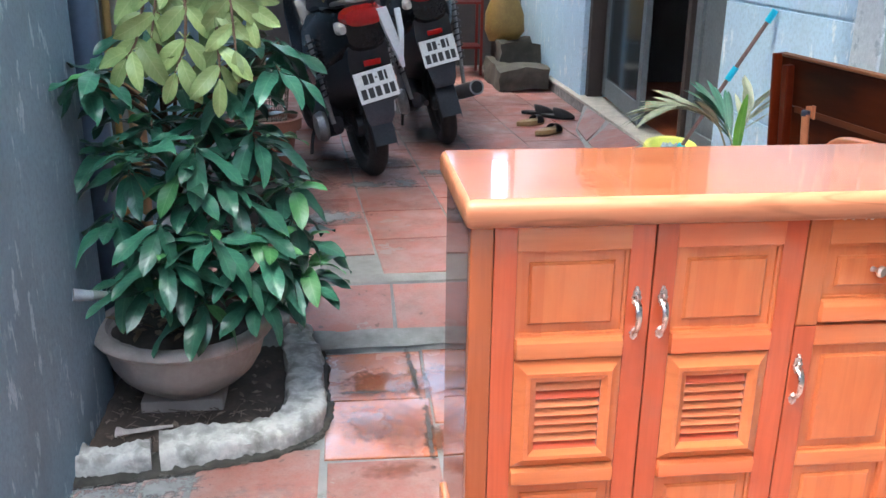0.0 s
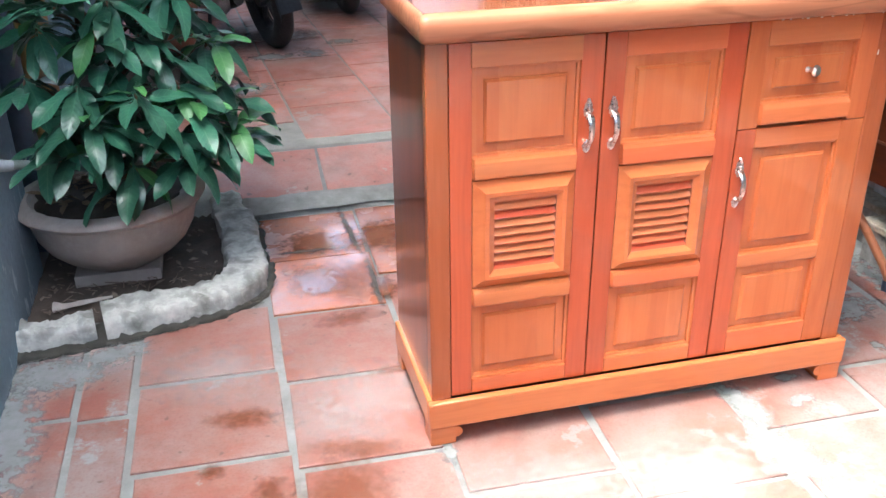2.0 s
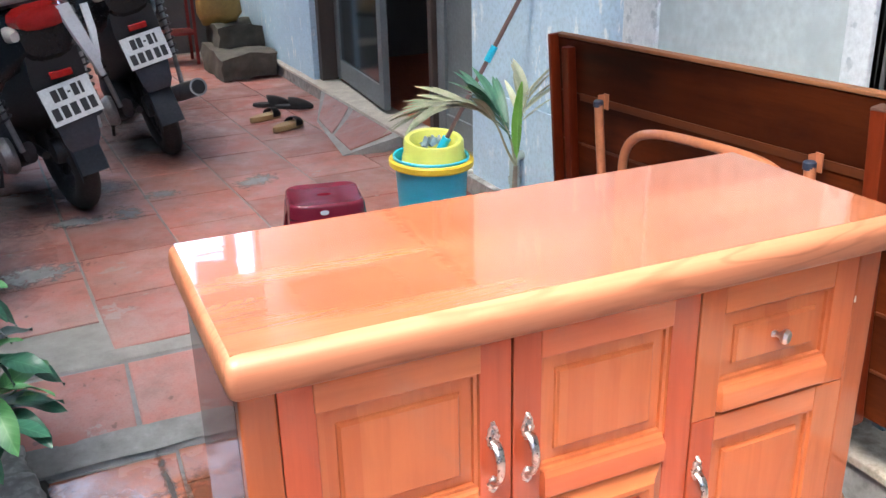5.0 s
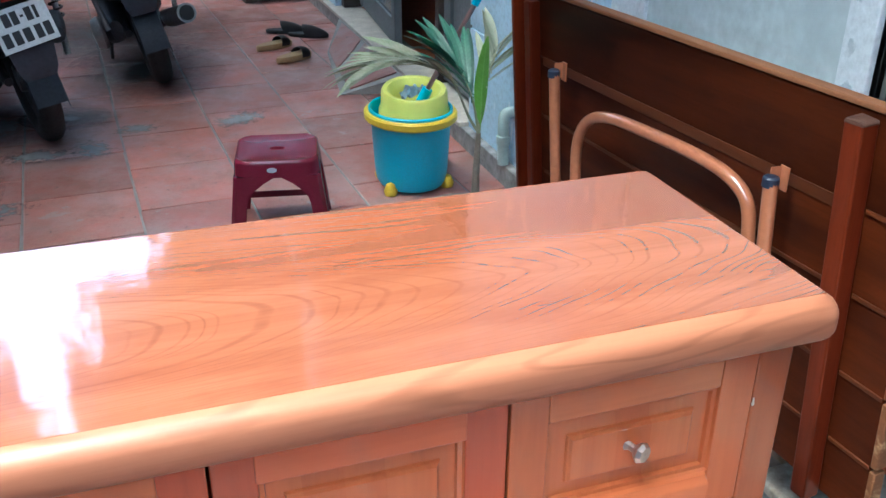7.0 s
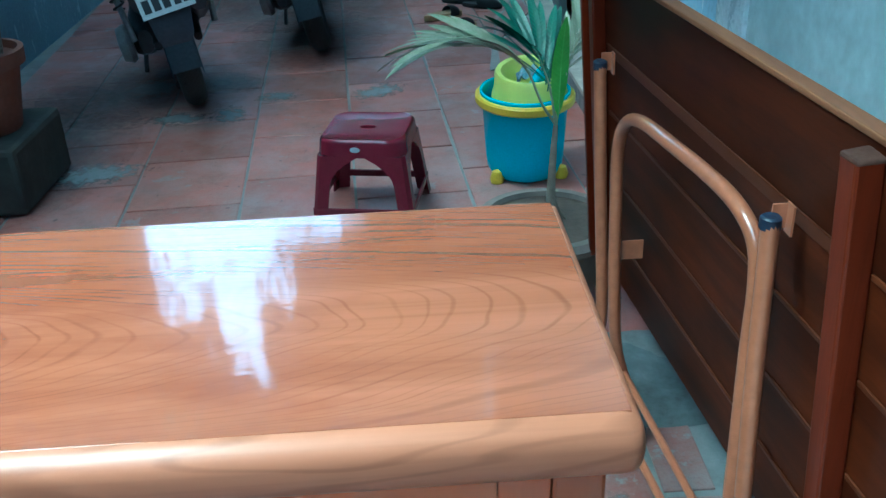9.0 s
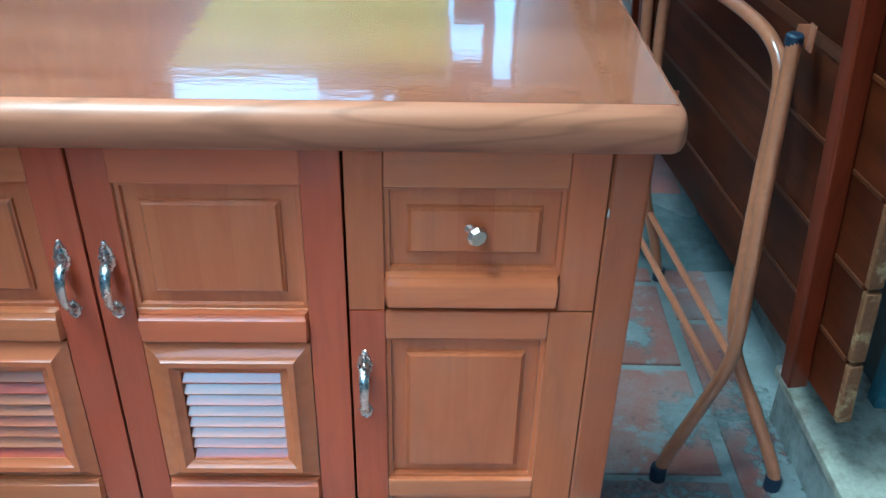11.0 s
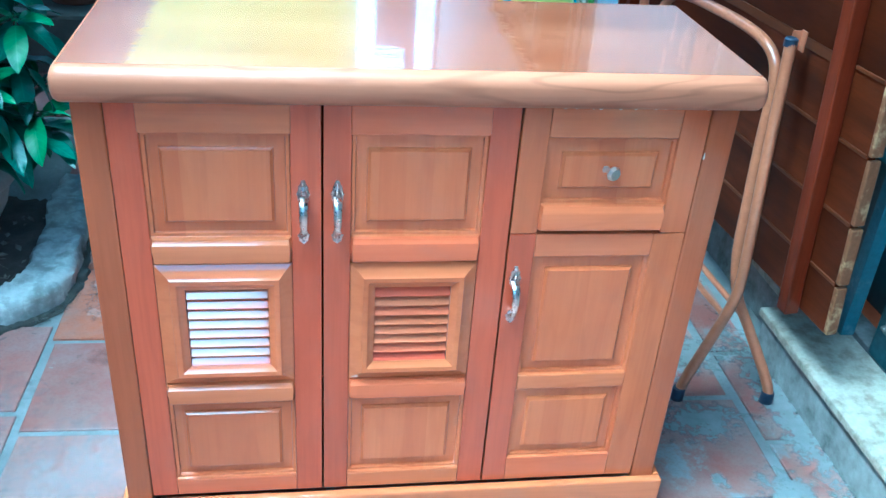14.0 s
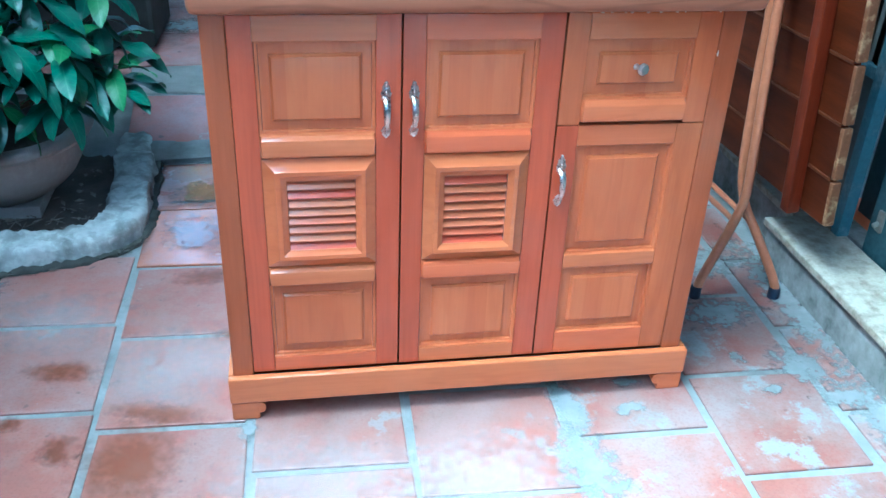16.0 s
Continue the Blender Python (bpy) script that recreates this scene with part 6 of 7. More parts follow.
sack = thing("plastic_sack", "crumpled yellow-brown plastic sack on the stone step", "sack")
part("sack_body", bm, surface("yellow_brown_sack", (0.36, 0.23, 0.06), (0.28, 0.17, 0.05), 14, 0.45, fine=60, bumps=0.3), sack, angle=180)
rack = thing("red_rack", "red metal rack with shelves at the far wall", "rack")
M_RED = surface("red_rack_paint", (0.30, 0.03, 0.02), (0.22, 0.025, 0.02), 12, 0.5)
for x in (0.78, 1.12):
    for y in (6.9, 7.2):
        part("upright", B((x - 0.012, x + 0.012, y - 0.012, y + 0.012, UP, 1.5)), M_RED, rack)
for z in (0.35, 0.75, 1.15):
    part("shelf", B((0.77, 1.13, 6.89, 7.21, z, z + 0.02)), M_RED, rack)


# ---- sandals ----
M_TAN = surface("tan_sole", (0.42, 0.29, 0.14), (0.36, 0.24, 0.11), 20, 0.6, fine=90, bumps=0.1)
M_STRAP = surface("black_strap", (0.018, 0.016, 0.018), (0.03, 0.027, 0.03), 30, 0.5)


def sandal(name, label, x, y, rz, sole, group):
    s = thing(name, label, "sandal", group, pose(x, y, UP + 0.003, 0, 0, rz))
    bm = bmesh.new()
    out = []
    n = 28
    for i in range(n):
        a = 2 * math.pi * i / n
        yy = 0.125 * math.sin(a)
        xx = (0.042 + 0.010 * math.sin(a)) * math.cos(a)
        out.append((xx, yy))
    rings = [[bm.verts.new((px * k, py * k, z)) for px, py in out] for k, z in ((0.96, 0.0), (1.0, 0.004), (1.0, 0.026), (0.96, 0.032))]
    for p, q in zip(rings, rings[1:]):
        for i in range(n):
            bm.faces.new((p[i], p[(i + 1) % n], q[(i + 1) % n], q[i]))
    bm.faces.new(rings[0][::-1])
    bm.faces.new(rings[-1])
    part("sole", bm, sole, s)
    for y0, h in ((0.050, 0.05),):
        bm = bmesh.new()
        rows = []
        for i in range(13):
            a = math.pi * i / 12
            rows.append([bm.verts.new(((0.050 + dx) * math.cos(a), y0 + dy + 0.012 * math.sin(a), 0.014 + (h - 0.004 + dz) * math.sin(a) ** 0.8)) for dx, dy, dz in ((0.0, -0.030, 0.004), (0.001, -0.010, 0.006), (0.0, 0.012, 0.002), (-0.003, 0.030, -0.008))])
        for p, q in zip(rows, rows[1:]):
            for k in range(3):
                bm.faces.new((p[k], p[k + 1], q[k + 1], q[k]))
        bmesh.ops.solidify(bm, geom=list(bm.faces), thickness=0.003)
        part("strap", bm, M_STRAP, s, "black strap")
    return s


sandal("sandal", "tan flat sandal with black straps on the tiles", 1.115, 4.62, -62, M_TAN, "tan sandals")
sandal("sandal", "tan flat sandal with black straps on the tiles", 1.175, 4.32, -58, M_TAN, "tan sandals")


def slipper(x, y, rz):
    """A flat black mule: a sole and a low closed toe that opens towards the heel."""
    s = thing("slipper", "black closed-toe slipper lying on the tiles", "slipper", "black slippers", pose(x, y, UP + 0.003, 0, 0, rz))
    bm = bmesh.new()
    n = 28
    out = [((0.040 + 0.006 * math.sin(2 * math.pi * i / n)) * math.cos(2 * math.pi * i / n), 0.128 * math.sin(2 * math.pi * i / n)) for i in range(n)]
    rings = [[bm.verts.new((px * k, py * k, z)) for px, py in out] for k, z in ((0.96, 0.0), (1.0, 0.004), (1.0, 0.018), (0.95, 0.022))]
    for p, q in zip(rings, rings[1:]):
        for i in range(n):
            bm.faces.new((p[i], p[(i + 1) % n], q[(i + 1) % n], q[i]))
    bm.faces.new(rings[0][::-1])
    bm.faces.new(rings[-1])
    part("sole", bm, M_RUBBER, s)
    bm = bmesh.new()
    rows = []
    for i in range(10):
        t = i / 9
        yy = -0.005 + 0.130 * t
        w = 0.050 * max(0.06, 1 - t ** 3.2) ** 0.5
        h = 0.075 * max(0.05, 1 - 0.75 * t * t) ** 0.8 if i < 9 else 0.024
        rows.append([bm.verts.new((w * math.cos(math.pi * k / 10), yy - 0.03 * math.sin(math.pi * k / 10) * (1 - t), 0.012 + (h - 0.012) * math.sin(math.pi * k / 10))) for k in range(11)])
    for p, q in zip(rows, rows[1:]):
        for k in range(10):
            bm.faces.new((p[k], p[k + 1], q[k + 1], q[k]))
    bmesh.ops.solidify(bm, geom=list(bm.faces), thickness=0.003)
    part("upper", bm, M_STRAP, s, "black upper")
    return s


slipper(1.25, 4.98, -112)
slipper(1.36, 4.84, -118)


# ---- motorbikes ----
M_ALU = surface("dull_aluminium", (0.45, 0.45, 0.45), (0.30, 0.30, 0.30), 30, 0.4, 0.8, 120, 0.2)
M_PLATEW = surface("white_number_plate", (0.68, 0.70, 0.70), (0.58, 0.60, 0.60), 12, 0.5, fine=100, bumps=0.05)
M_REDLENS = surface("red_lamp_lens", (0.35, 0.012, 0.012), (0.28, 0.01, 0.01), 20, 0.15, fine=100, bumps=0.0)
M_NAVYGREY = surface("dark_blue_grey_plastic", (0.035, 0.042, 0.055), (0.05, 0.058, 0.07), 10, 0.5, fine=80, bumps=0.1)
M_WHITEPLASTIC = surface("white_fairing", (0.62, 0.64, 0.66), (0.55, 0.57, 0.59), 10, 0.3, fine=100, bumps=0.02)
M_BLACKGLOSS = surface("glossy_black_fairing", (0.012, 0.012, 0.014), (0.018, 0.018, 0.02), 8, 0.22, fine=100, bumps=0.02)


def ring_of(bm, radius, tube_r, centre, n=36, k=10, flat=1.0):
    """A torus round the x axis."""
    rows = []
    for i in range(n):
        a = 2 * math.pi * i / n
        rows.append([bm.verts.new((centre[0] + tube_r * flat * math.sin(2 * math.pi * j / k), centre[1] + (radius + tube_r * math.cos(2 * math.pi * j / k)) * math.cos(a), centre[2] + (radius + tube_r * math.cos(2 * math.pi * j / k)) * math.sin(a))) for j in range(k)])
    for i in range(n):
        p, q = rows[i], rows[(i + 1) % n]
        for j in range(k):
            bm.faces.new((p[j], p[(j + 1) % k], q[(j + 1) % k], q[j]))


def loft(bm, sections):
    """Skin closed sections of equal point counts and cap the ends."""
    rings = [[bm.verts.new(p) for p in s] for s in sections]
    n = len(rings[0])
    for a, b in zip(rings, rings[1:]):
        for i in range(n):
            bm.faces.new((a[i], a[(i + 1) % n], b[(i + 1) % n], b[i]))
    bm.faces.new(rings[0][::-1])
    bm.faces.new(rings[-1])


def oval(y, z, w, h, n=14, x=0.0, power=2.6):
    out = []
    for i in range(n):
        a = 2 * math.pi * i / n
        c, s = math.cos(a), math.sin(a)
        out.append((x + w * math.copysign(abs(c) ** (2 / power), c), y, z + h * math.copysign(abs(s) ** (2 / power), s)))
    return out


M_ENGINE = surface("grimy_dark_metal", (0.09, 0.09, 0.095), (0.03, 0.03, 0.03), 18, 0.5, 0.8, 90, 0.3)


def motorbike(name, label, m, fairing, plate_z, scooter):
    k = thing(name, label, "motorbike", "parked motorbikes", m)
    R, t = 0.285, 0.054
    for y in (0.0, 1.24):
        wheel = part("wheel", bmesh.new(), M_RUBBER, k)
        bm = bmesh.new()
        ring_of(bm, R - t, t, (0, y, R), 40, 12, 0.95)
        old = wheel.data
        wheel.data = finish("tyre", bm, M_RUBBER)
        bpy.data.meshes.remove(old)
        bm = bmesh.new()
        ring_of(bm, R - 2 * t + 0.004, 0.016, (0, y, R), 36, 8, 1.6)
        part("rim", bm, M_ENGINE, wheel, "dull alloy rim")
        bm = bmesh.new()
        lathe(bm, [(0.0, -0.05), (0.055, -0.05), (0.06, -0.03), (0.06, 0.03), (0.055, 0.05), (0.0, 0.05)], 20, m=Matrix.Translation((0, y, R)) @ pose(0, 0, 0, 0, 90, 0))
        for i in range(5):
            a = radians(72 * i + 10)
            tube(bm, [(0, y + 0.05 * math.cos(a), R + 0.05 * math.sin(a)), (0, y + (R - 2 * t) * math.cos(a + 0.12), R + (R - 2 * t) * math.sin(a + 0.12))], [0.02, 0.013], 8)
        part("spokes", bm, M_ENGINE, wheel, "five-spoke alloy hub")
    # rear mudguard
    bm = bmesh.new()
    rows = []
    for i in range(15):
        a = radians(35 + 150 * i / 14)
        r = R + 0.035 + (0.05 if i > 11 else 0.0) * (i - 11) / 3
        w = 0.062
        y, z = -math.cos(math.pi - a) * r * -1, math.sin(a) * r + R
        y = math.cos(a) * r
        rows.append([bm.verts.new((-w, y, z - 0.035)), bm.verts.new((-w * 0.9, y, z)), bm.verts.new((w * 0.9, y, z)), bm.verts.new((w, y, z - 0.035))])
    for a, b in zip(rows, rows[1:]):
        for i in range(3):
            bm.faces.new((a[i], a[i + 1], b[i + 1], b[i]))
    bmesh.ops.solidify(bm, geom=list(bm.faces), thickness=0.004)
    part("mudguard", bm, M_NAVYGREY, k, "dark mudguard")
    # flap below the plate
    bm = bmesh.new()
    loft(bm, [[(s * w, y + dy, z) for s, dy in ((-1, 0), (1, 0), (1, 0.012), (-1, 0.012))] for w, y, z in ((0.085, -0.30, plate_z + 0.04), (0.085, -0.335, plate_z - 0.08), (0.072, -0.345, plate_z - 0.17), (0.055, -0.335, plate_z - 0.21))])
    part("mud_flap", bm, M_NAVYGREY, k, "dark blue-grey plastic flap")
    # plate with bars for its writing
    pm = Matrix.Translation((0, -0.352, plate_z)) @ pose(0, 0, 0, -14, -5 if scooter else -2, 0)
    bm = B((-0.104, 0.104, -0.002, 0.002, -0.077, 0.077), bevel=0.0015)
    for v in bm.verts:
        v.co = pm @ v.co
    plate = part("number_plate", bm, M_PLATEW, k, "white number plate with dark bars")
    for x0, x1, z0, z1 in ((-0.062, -0.036, 0.012, 0.060), (-0.030, -0.006, 0.012, 0.060), (0.002, 0.014, 0.032, 0.040), (0.022, 0.046, 0.012, 0.060), (0.054, 0.066, 0.012, 0.060), (-0.088, -0.060, -0.058, -0.008), (-0.050, -0.022, -0.058, -0.008), (-0.012, 0.016, -0.058, -0.008), (0.030, 0.056, -0.058, -0.008), (0.064, 0.090, -0.058, -0.008)):
        bm = B((x0, x1, -0.0032, -0.0022, z0, z1))
        for v in bm.verts:
            v.co = pm @ v.co
        part("plate_bar", bm, M_BLACK, plate)
    bm = B((-0.045, 0.045, -0.345, -0.325, plate_z + 0.095, plate_z + 0.125), bevel=0.004)
    part("reflector", bm, M_REDLENS, k, "red rear reflector")
    # tail, seat and side covers
    bm = bmesh.new()
    loft(bm, [oval(-0.31, plate_z + 0.260, 0.10, 0.08), oval(-0.22, plate_z + 0.240, 0.15, 0.15), oval(0.05, plate_z + 0.170, 0.19, 0.21), oval(0.35, plate_z + 0.090, 0.19, 0.25), oval(0.55, plate_z - 0.05, 0.12, 0.20)])
    part("tail_cover", bm, fairing, k)
    bm = bmesh.new()
    loft(bm, [oval(-0.24, plate_z + 0.400, 0.08, 0.03), oval(-0.18, plate_z + 0.410, 0.14, 0.05), oval(0.10, plate_z + 0.400, 0.155, 0.055), oval(0.40, plate_z + 0.340, 0.115, 0.045), oval(0.55, plate_z + 0.320, 0.07, 0.035)])
    part("seat", bm, M_BLACK, k, "black padded seat")
    bm = bmesh.new()
    loft(bm, [oval(-0.345, plate_z + 0.325, 0.06, 0.026), oval(-0.335, plate_z + 0.330, 0.10, 0.042), oval(-0.27, plate_z + 0.335, 0.12, 0.05)])
    part("tail_lamp", bm, M_REDLENS, k, "red tail lamp")
    for s in (-1, 1):
        bm = bmesh.new()
        loft(bm, [oval(-0.315, plate_z + 0.280, 0.016, 0.018, x=s * 0.115), oval(-0.28, plate_z + 0.285, 0.034, 0.03, x=s * 0.115), oval(-0.21, plate_z + 0.290, 0.025, 0.03, x=s * 0.11)])
        part("indicator", bm, surface("clear_lens", (0.6, 0.55, 0.5), (0.5, 0.45, 0.4), 20, 0.15), k, "pale turn indicator")
    bm = bmesh.new()
    tube(bm, smooth_path([(-0.115, 0.05, plate_z + 0.360), (-0.12, -0.15, plate_z + 0.390), (-0.09, -0.30, plate_z + 0.410), (0, -0.335, plate_z + 0.415), (0.09, -0.30, plate_z + 0.410), (0.12, -0.15, plate_z + 0.390), (0.115, 0.05, plate_z + 0.360)], 5), 0.012, 10)
    part("grab_rail", bm, M_ALU, k, "metal grab rail")
    # white blade down the tail's side
    if scooter:
        bm = bmesh.new()
        loft(bm, [[(x + dx, y + dy, z) for dx, dy in ((-w, 0), (w, 0), (w * 0.8, -0.014), (-w * 0.8, -0.014))] for x, y, z, w in ((0.085, -0.325, plate_z + 0.36, 0.032), (0.112, -0.345, plate_z + 0.24, 0.030), (0.140, -0.350, plate_z + 0.13, 0.022), (0.152, -0.345, plate_z + 0.06, 0.010))])
        loft(bm, [[(x + dx, y + dy, z) for dx, dy in ((-w, 0), (w, 0), (w * 0.8, -0.012), (-w * 0.8, -0.012))] for x, y, z, w in ((0.178, -0.300, plate_z + 0.34, 0.016), (0.172, -0.330, plate_z + 0.24, 0.016), (0.158, -0.346, plate_z + 0.15, 0.012), (0.152, -0.343, plate_z + 0.10, 0.006))])
        part("side_blade", bm, M_WHITEPLASTIC, k, "white plastic side blade")
        bm = bmesh.new()
        loft(bm, [oval(-0.20, plate_z - 0.10, 0.03, 0.03, x=0.125), oval(-0.10, plate_z - 0.08, 0.055, 0.06, x=0.13), oval(0.15, plate_z - 0.15, 0.05, 0.07, x=0.14), oval(0.35, plate_z - 0.25, 0.03, 0.04, x=0.13)])
        part("silencer", bm, M_NAVYGREY, k, "dark grey silencer cover")
    else:
        bm = bmesh.new()
        tube(bm, smooth_path([(0.10, 0.75, 0.16), (0.125, 0.45, 0.19), (0.13, 0.15, 0.27), (0.13, -0.05, 0.31)], 5), [0.014] * 6 + [0.016, 0.02, 0.026, 0.034] + [0.042] * 6, 14)
        tube(bm, [(0.135, -0.05, 0.31), (0.185, -0.33, 0.375)], 0.046, 20)
        part("silencer", bm, M_ALU, k, "bright steel silencer")
        bm = bmesh.new()
        tube(bm, [(0.183, -0.325, 0.3738), (0.1858, -0.334, 0.376)], 0.036, 18)
        part("silencer_end", bm, M_BLACK, k, "black silencer end")
    # inner guard between tail and wheel
    bm = bmesh.new()
    loft(bm, [oval(-0.29, plate_z + 0.10, 0.11, 0.16), oval(-0.05, plate_z + 0.05, 0.15, 0.17), oval(0.30, plate_z - 0.10, 0.16, 0.18), oval(0.5, 0.40, 0.14, 0.16)])
    part("inner_guard", bm, M_BLACK, k)
    # shock absorbers with springs
    for s in (-1, 1):
        a, b = Vector((s * 0.17, -0.02, 0.33)), Vector((s * 0.215, 0.04, plate_z + 0.24))
        bm = bmesh.new()
        tube(bm, [a, b], 0.013, 10)
        sh = part("shock_absorber", bm, M_ALU, k, "steel shock absorber")
        bm = bmesh.new()
        d = b - a
        side = d.orthogonal().normalized()
        up = d.normalized().cross(side)
        pts = [a + d * (0.28 + 0.66 * i / 108) + (side * math.cos(i * 0.58) + up * math.sin(i * 0.58)) * 0.024 for i in range(109)]
        tube(bm, pts, 0.0048, 6)
        part("spring", bm, M_ENGINE, sh, "dark steel coil spring")
        bm = bmesh.new()
        tube(bm, [(s * 0.085, -0.02, R), (s * 0.09, 0.25, R + 0.01), (s * 0.09, 0.5, R + 0.04)], [0.018, 0.022, 0.024], 10)
        part("swing_arm", bm, M_BLACK, k)
    bm = bmesh.new()
    loft(bm, [oval(0.05, 0.30, 0.03, 0.05, x=-0.13), oval(0.18, 0.30, 0.06, 0.09, x=-0.14), oval(0.42, 0.31, 0.13, 0.12, x=-0.05), oval(0.55, 0.33, 0.17, 0.14), oval(0.80, 0.34, 0.12, 0.12), oval(0.90, 0.36, 0.07, 0.07)])
    part("engine", bm, M_ENGINE, k, "dark grimy engine block")
    bm = bmesh.new()
    lathe(bm, [(0.0, 0.0), (0.075, 0.0), (0.085, 0.02), (0.07, 0.055), (0.0, 0.062)], 22, m=Matrix.Translation((-0.185, 0.10, 0.30)) @ pose(0, 0, 0, 0, -90, 0))
    part("case_cover", bm, M_ALU, k, "round metal case cover")
    bm = bmesh.new()
    loft(bm, [oval(0.50, plate_z - 0.10, 0.08, 0.08), oval(0.75, 0.48, 0.07, 0.09), oval(0.95, 0.62, 0.12, 0.20), oval(1.05, 0.80, 0.11, 0.16), oval(1.10, 0.95, 0.06, 0.06)])
    part("front_cover", bm, fairing, k)
    for s in (-1, 1):
        bm = bmesh.new()
        tube(bm, [(s * 0.075, 1.24, R), (s * 0.075, 1.08, 0.75)], 0.017, 10)
        part("fork", bm, M_ALU, k)
        bm = bmesh.new()
        tube(bm, smooth_path([(0, 1.02, 0.98), (s * 0.15, 0.98, 1.02), (s * 0.30, 0.90, 1.03)], 4), 0.014, 10)
        part("handlebar", bm, M_BLACK, k)
    bm = bmesh.new()
    rows = []
    for i in range(12):
        a = radians(20 + 150 * i / 11)
        y, z = 1.24 + math.cos(a) * (R + 0.03), R + math.sin(a) * (R + 0.03)
        rows.append([bm.verts.new((x, y, z - (0.03 if abs(x) > 0.05 else 0))) for x in (-0.058, -0.045, 0.045, 0.058)])
    for a, b in zip(rows, rows[1:]):
        for i in range(3):
            bm.faces.new((a[i], a[i + 1], b[i + 1], b[i]))
    bmesh.ops.solidify(bm, geom=list(bm.faces), thickness=0.004)
    part("front_mudguard", bm, fairing, k)
    bm = bmesh.new()
    tube(bm, smooth_path([(-0.09, 0.62, 0.26), (-0.16, 0.60, 0.14), (-0.20, 0.58, 0.01)], 4), 0.011, 8)
    part("side_stand", bm, M_BLACK, k)
    return k


a_bike = motorbike("motorbike", "black scooter with a white side blade parked on the tiles", pose(-0.045, 3.34, UP, 0, -8.5, 15), M_BLACKGLOSS, 0.560, True)
motorbike("motorbike", "dark motorbike with a steel silencer parked on the tiles", pose(0.465, 4.10, UP, 0, -12, 5), M_BLACKGLOSS, 0.635, False)

cover = thing("rain_cover", "folded yellow plastic rain cover on the scooter seat", "rain cover", m=a_bike.matrix_world.copy())
bm = bmesh.new()
n = 14
g = [[bm.verts.new((-0.17 + 0.30 * i / n, -0.28 + 0.46 * j / n, 1.045 + 0.030 * noise.noise(Vector((i * 0.5, j * 0.6, 1.7))) - 0.05 * abs(2 * i / n - 1) ** 3)) for i in range(n + 1)] for j in range(n + 1)]
for j in range(n):
    for i in range(n):
        bm.faces.new((g[j][i], g[j][i + 1], g[j + 1][i + 1], g[j + 1][i]))
bmesh.ops.solidify(bm, geom=list(bm.faces), thickness=-0.02)
part("fold", bm, surface("yellow_rain_plastic", (0.52, 0.36, 0.08), (0.42, 0.28, 0.07), 10, 0.35, fine=80), cover, angle=180)

# ---- tiles: last, many small pieces ----
def tile_mesh(w, d, seed):
    rnd = random.Random(seed)
    bm = bmesh.new()
    j = lambda: rnd.uniform(-0.003, 0.003)
    low = [(-w / 2, -d / 2), (w / 2, -d / 2), (w / 2, d / 2), (-w / 2, d / 2)]
    b0 = [bm.verts.new((x + j(), y + j(), -0.006)) for x, y in low]
    b1 = [bm.verts.new((v.co.x, v.co.y, -0.0012)) for v in b0]
    b2 = [bm.verts.new((v.co.x * (1 - 0.006 / w), v.co.y * (1 - 0.006 / d), 0)) for v in b0]
    for p, q in ((b0, b1), (b1, b2)):
        for i in range(4):
            bm.faces.new((p[i], p[(i + 1) % 4], q[(i + 1) % 4], q[i]))
    bm.faces.new(b2)
    me = bpy.data.meshes.new("tile")
    bmesh.ops.recalc_face_normals(bm, faces=bm.faces)
    bm.to_mesh(me)
    bm.free()
    return me


COLS = [(-0.95, -0.785, -0.03), (-0.785, -0.655, -0.055), (-0.655, -0.305, 0.05), (-0.305, 0.025, -0.025), (0.025, 0.36, -0.19), (0.36, 0.70, -0.30), (0.715, 1.03, -0.16), (1.03, 1.335, 0.02), (1.345, 1.475, -0.145)]
tr = random.Random(21)
for x0, x1, phase in COLS:
    w = x1 - x0 - 0.02
    kinds = []
    for k, mat in enumerate((M_TILE, M_TILE, M_WET, M_TILE_CEMENT)):
        me = tile_mesh(w + (0.011 if k == 2 else 0), 0.327 if k == 2 else 0.315, k)
        me.materials.append(mat)
        kinds.append(me)
    y = phase - 7 * 0.335
    while y < SLOPE0 - 0.1:
        yc = y + 0.1675
        d = 0.335
        if -2.4 < yc and yc + 0.17 < SLOPE0 + 0.05 and not (x1 < -0.3 and yc > 0.62):
            wet = -0.4 < x0 < 0.1 and yc > 0.75
            ob = new("tile", kinds[2] if wet else kinds[3] if x0 > 0.65 or x1 < -0.6 else tr.choice(kinds[:2]))
            ob.parent = floor
            ob.matrix_basis = pose((x0 + x1) / 2, yc, tr.uniform(-0.0008, 0.0012), tr.uniform(-0.2, 0.2), tr.uniform(-0.2, 0.2), -1.0 + tr.uniform(-0.5, 0.5))
        elif -1.3 < yc and yc + 0.17 >= SLOPE0 + 0.05 and y < SLOPE0 - 0.06 and x0 > -0.4:
            short = tile_mesh(w + 0.008, SLOPE0 - y - 0.014, 9)
            short.materials.append(M_WET if x0 < 0.1 else M_TILE)
            ob = new("tile", short)
            ob.parent = floor
            ob.matrix_basis = pose((x0 + x1) / 2, (y + SLOPE0) / 2, 0.0, 0, 0, -1.0)
        y += d
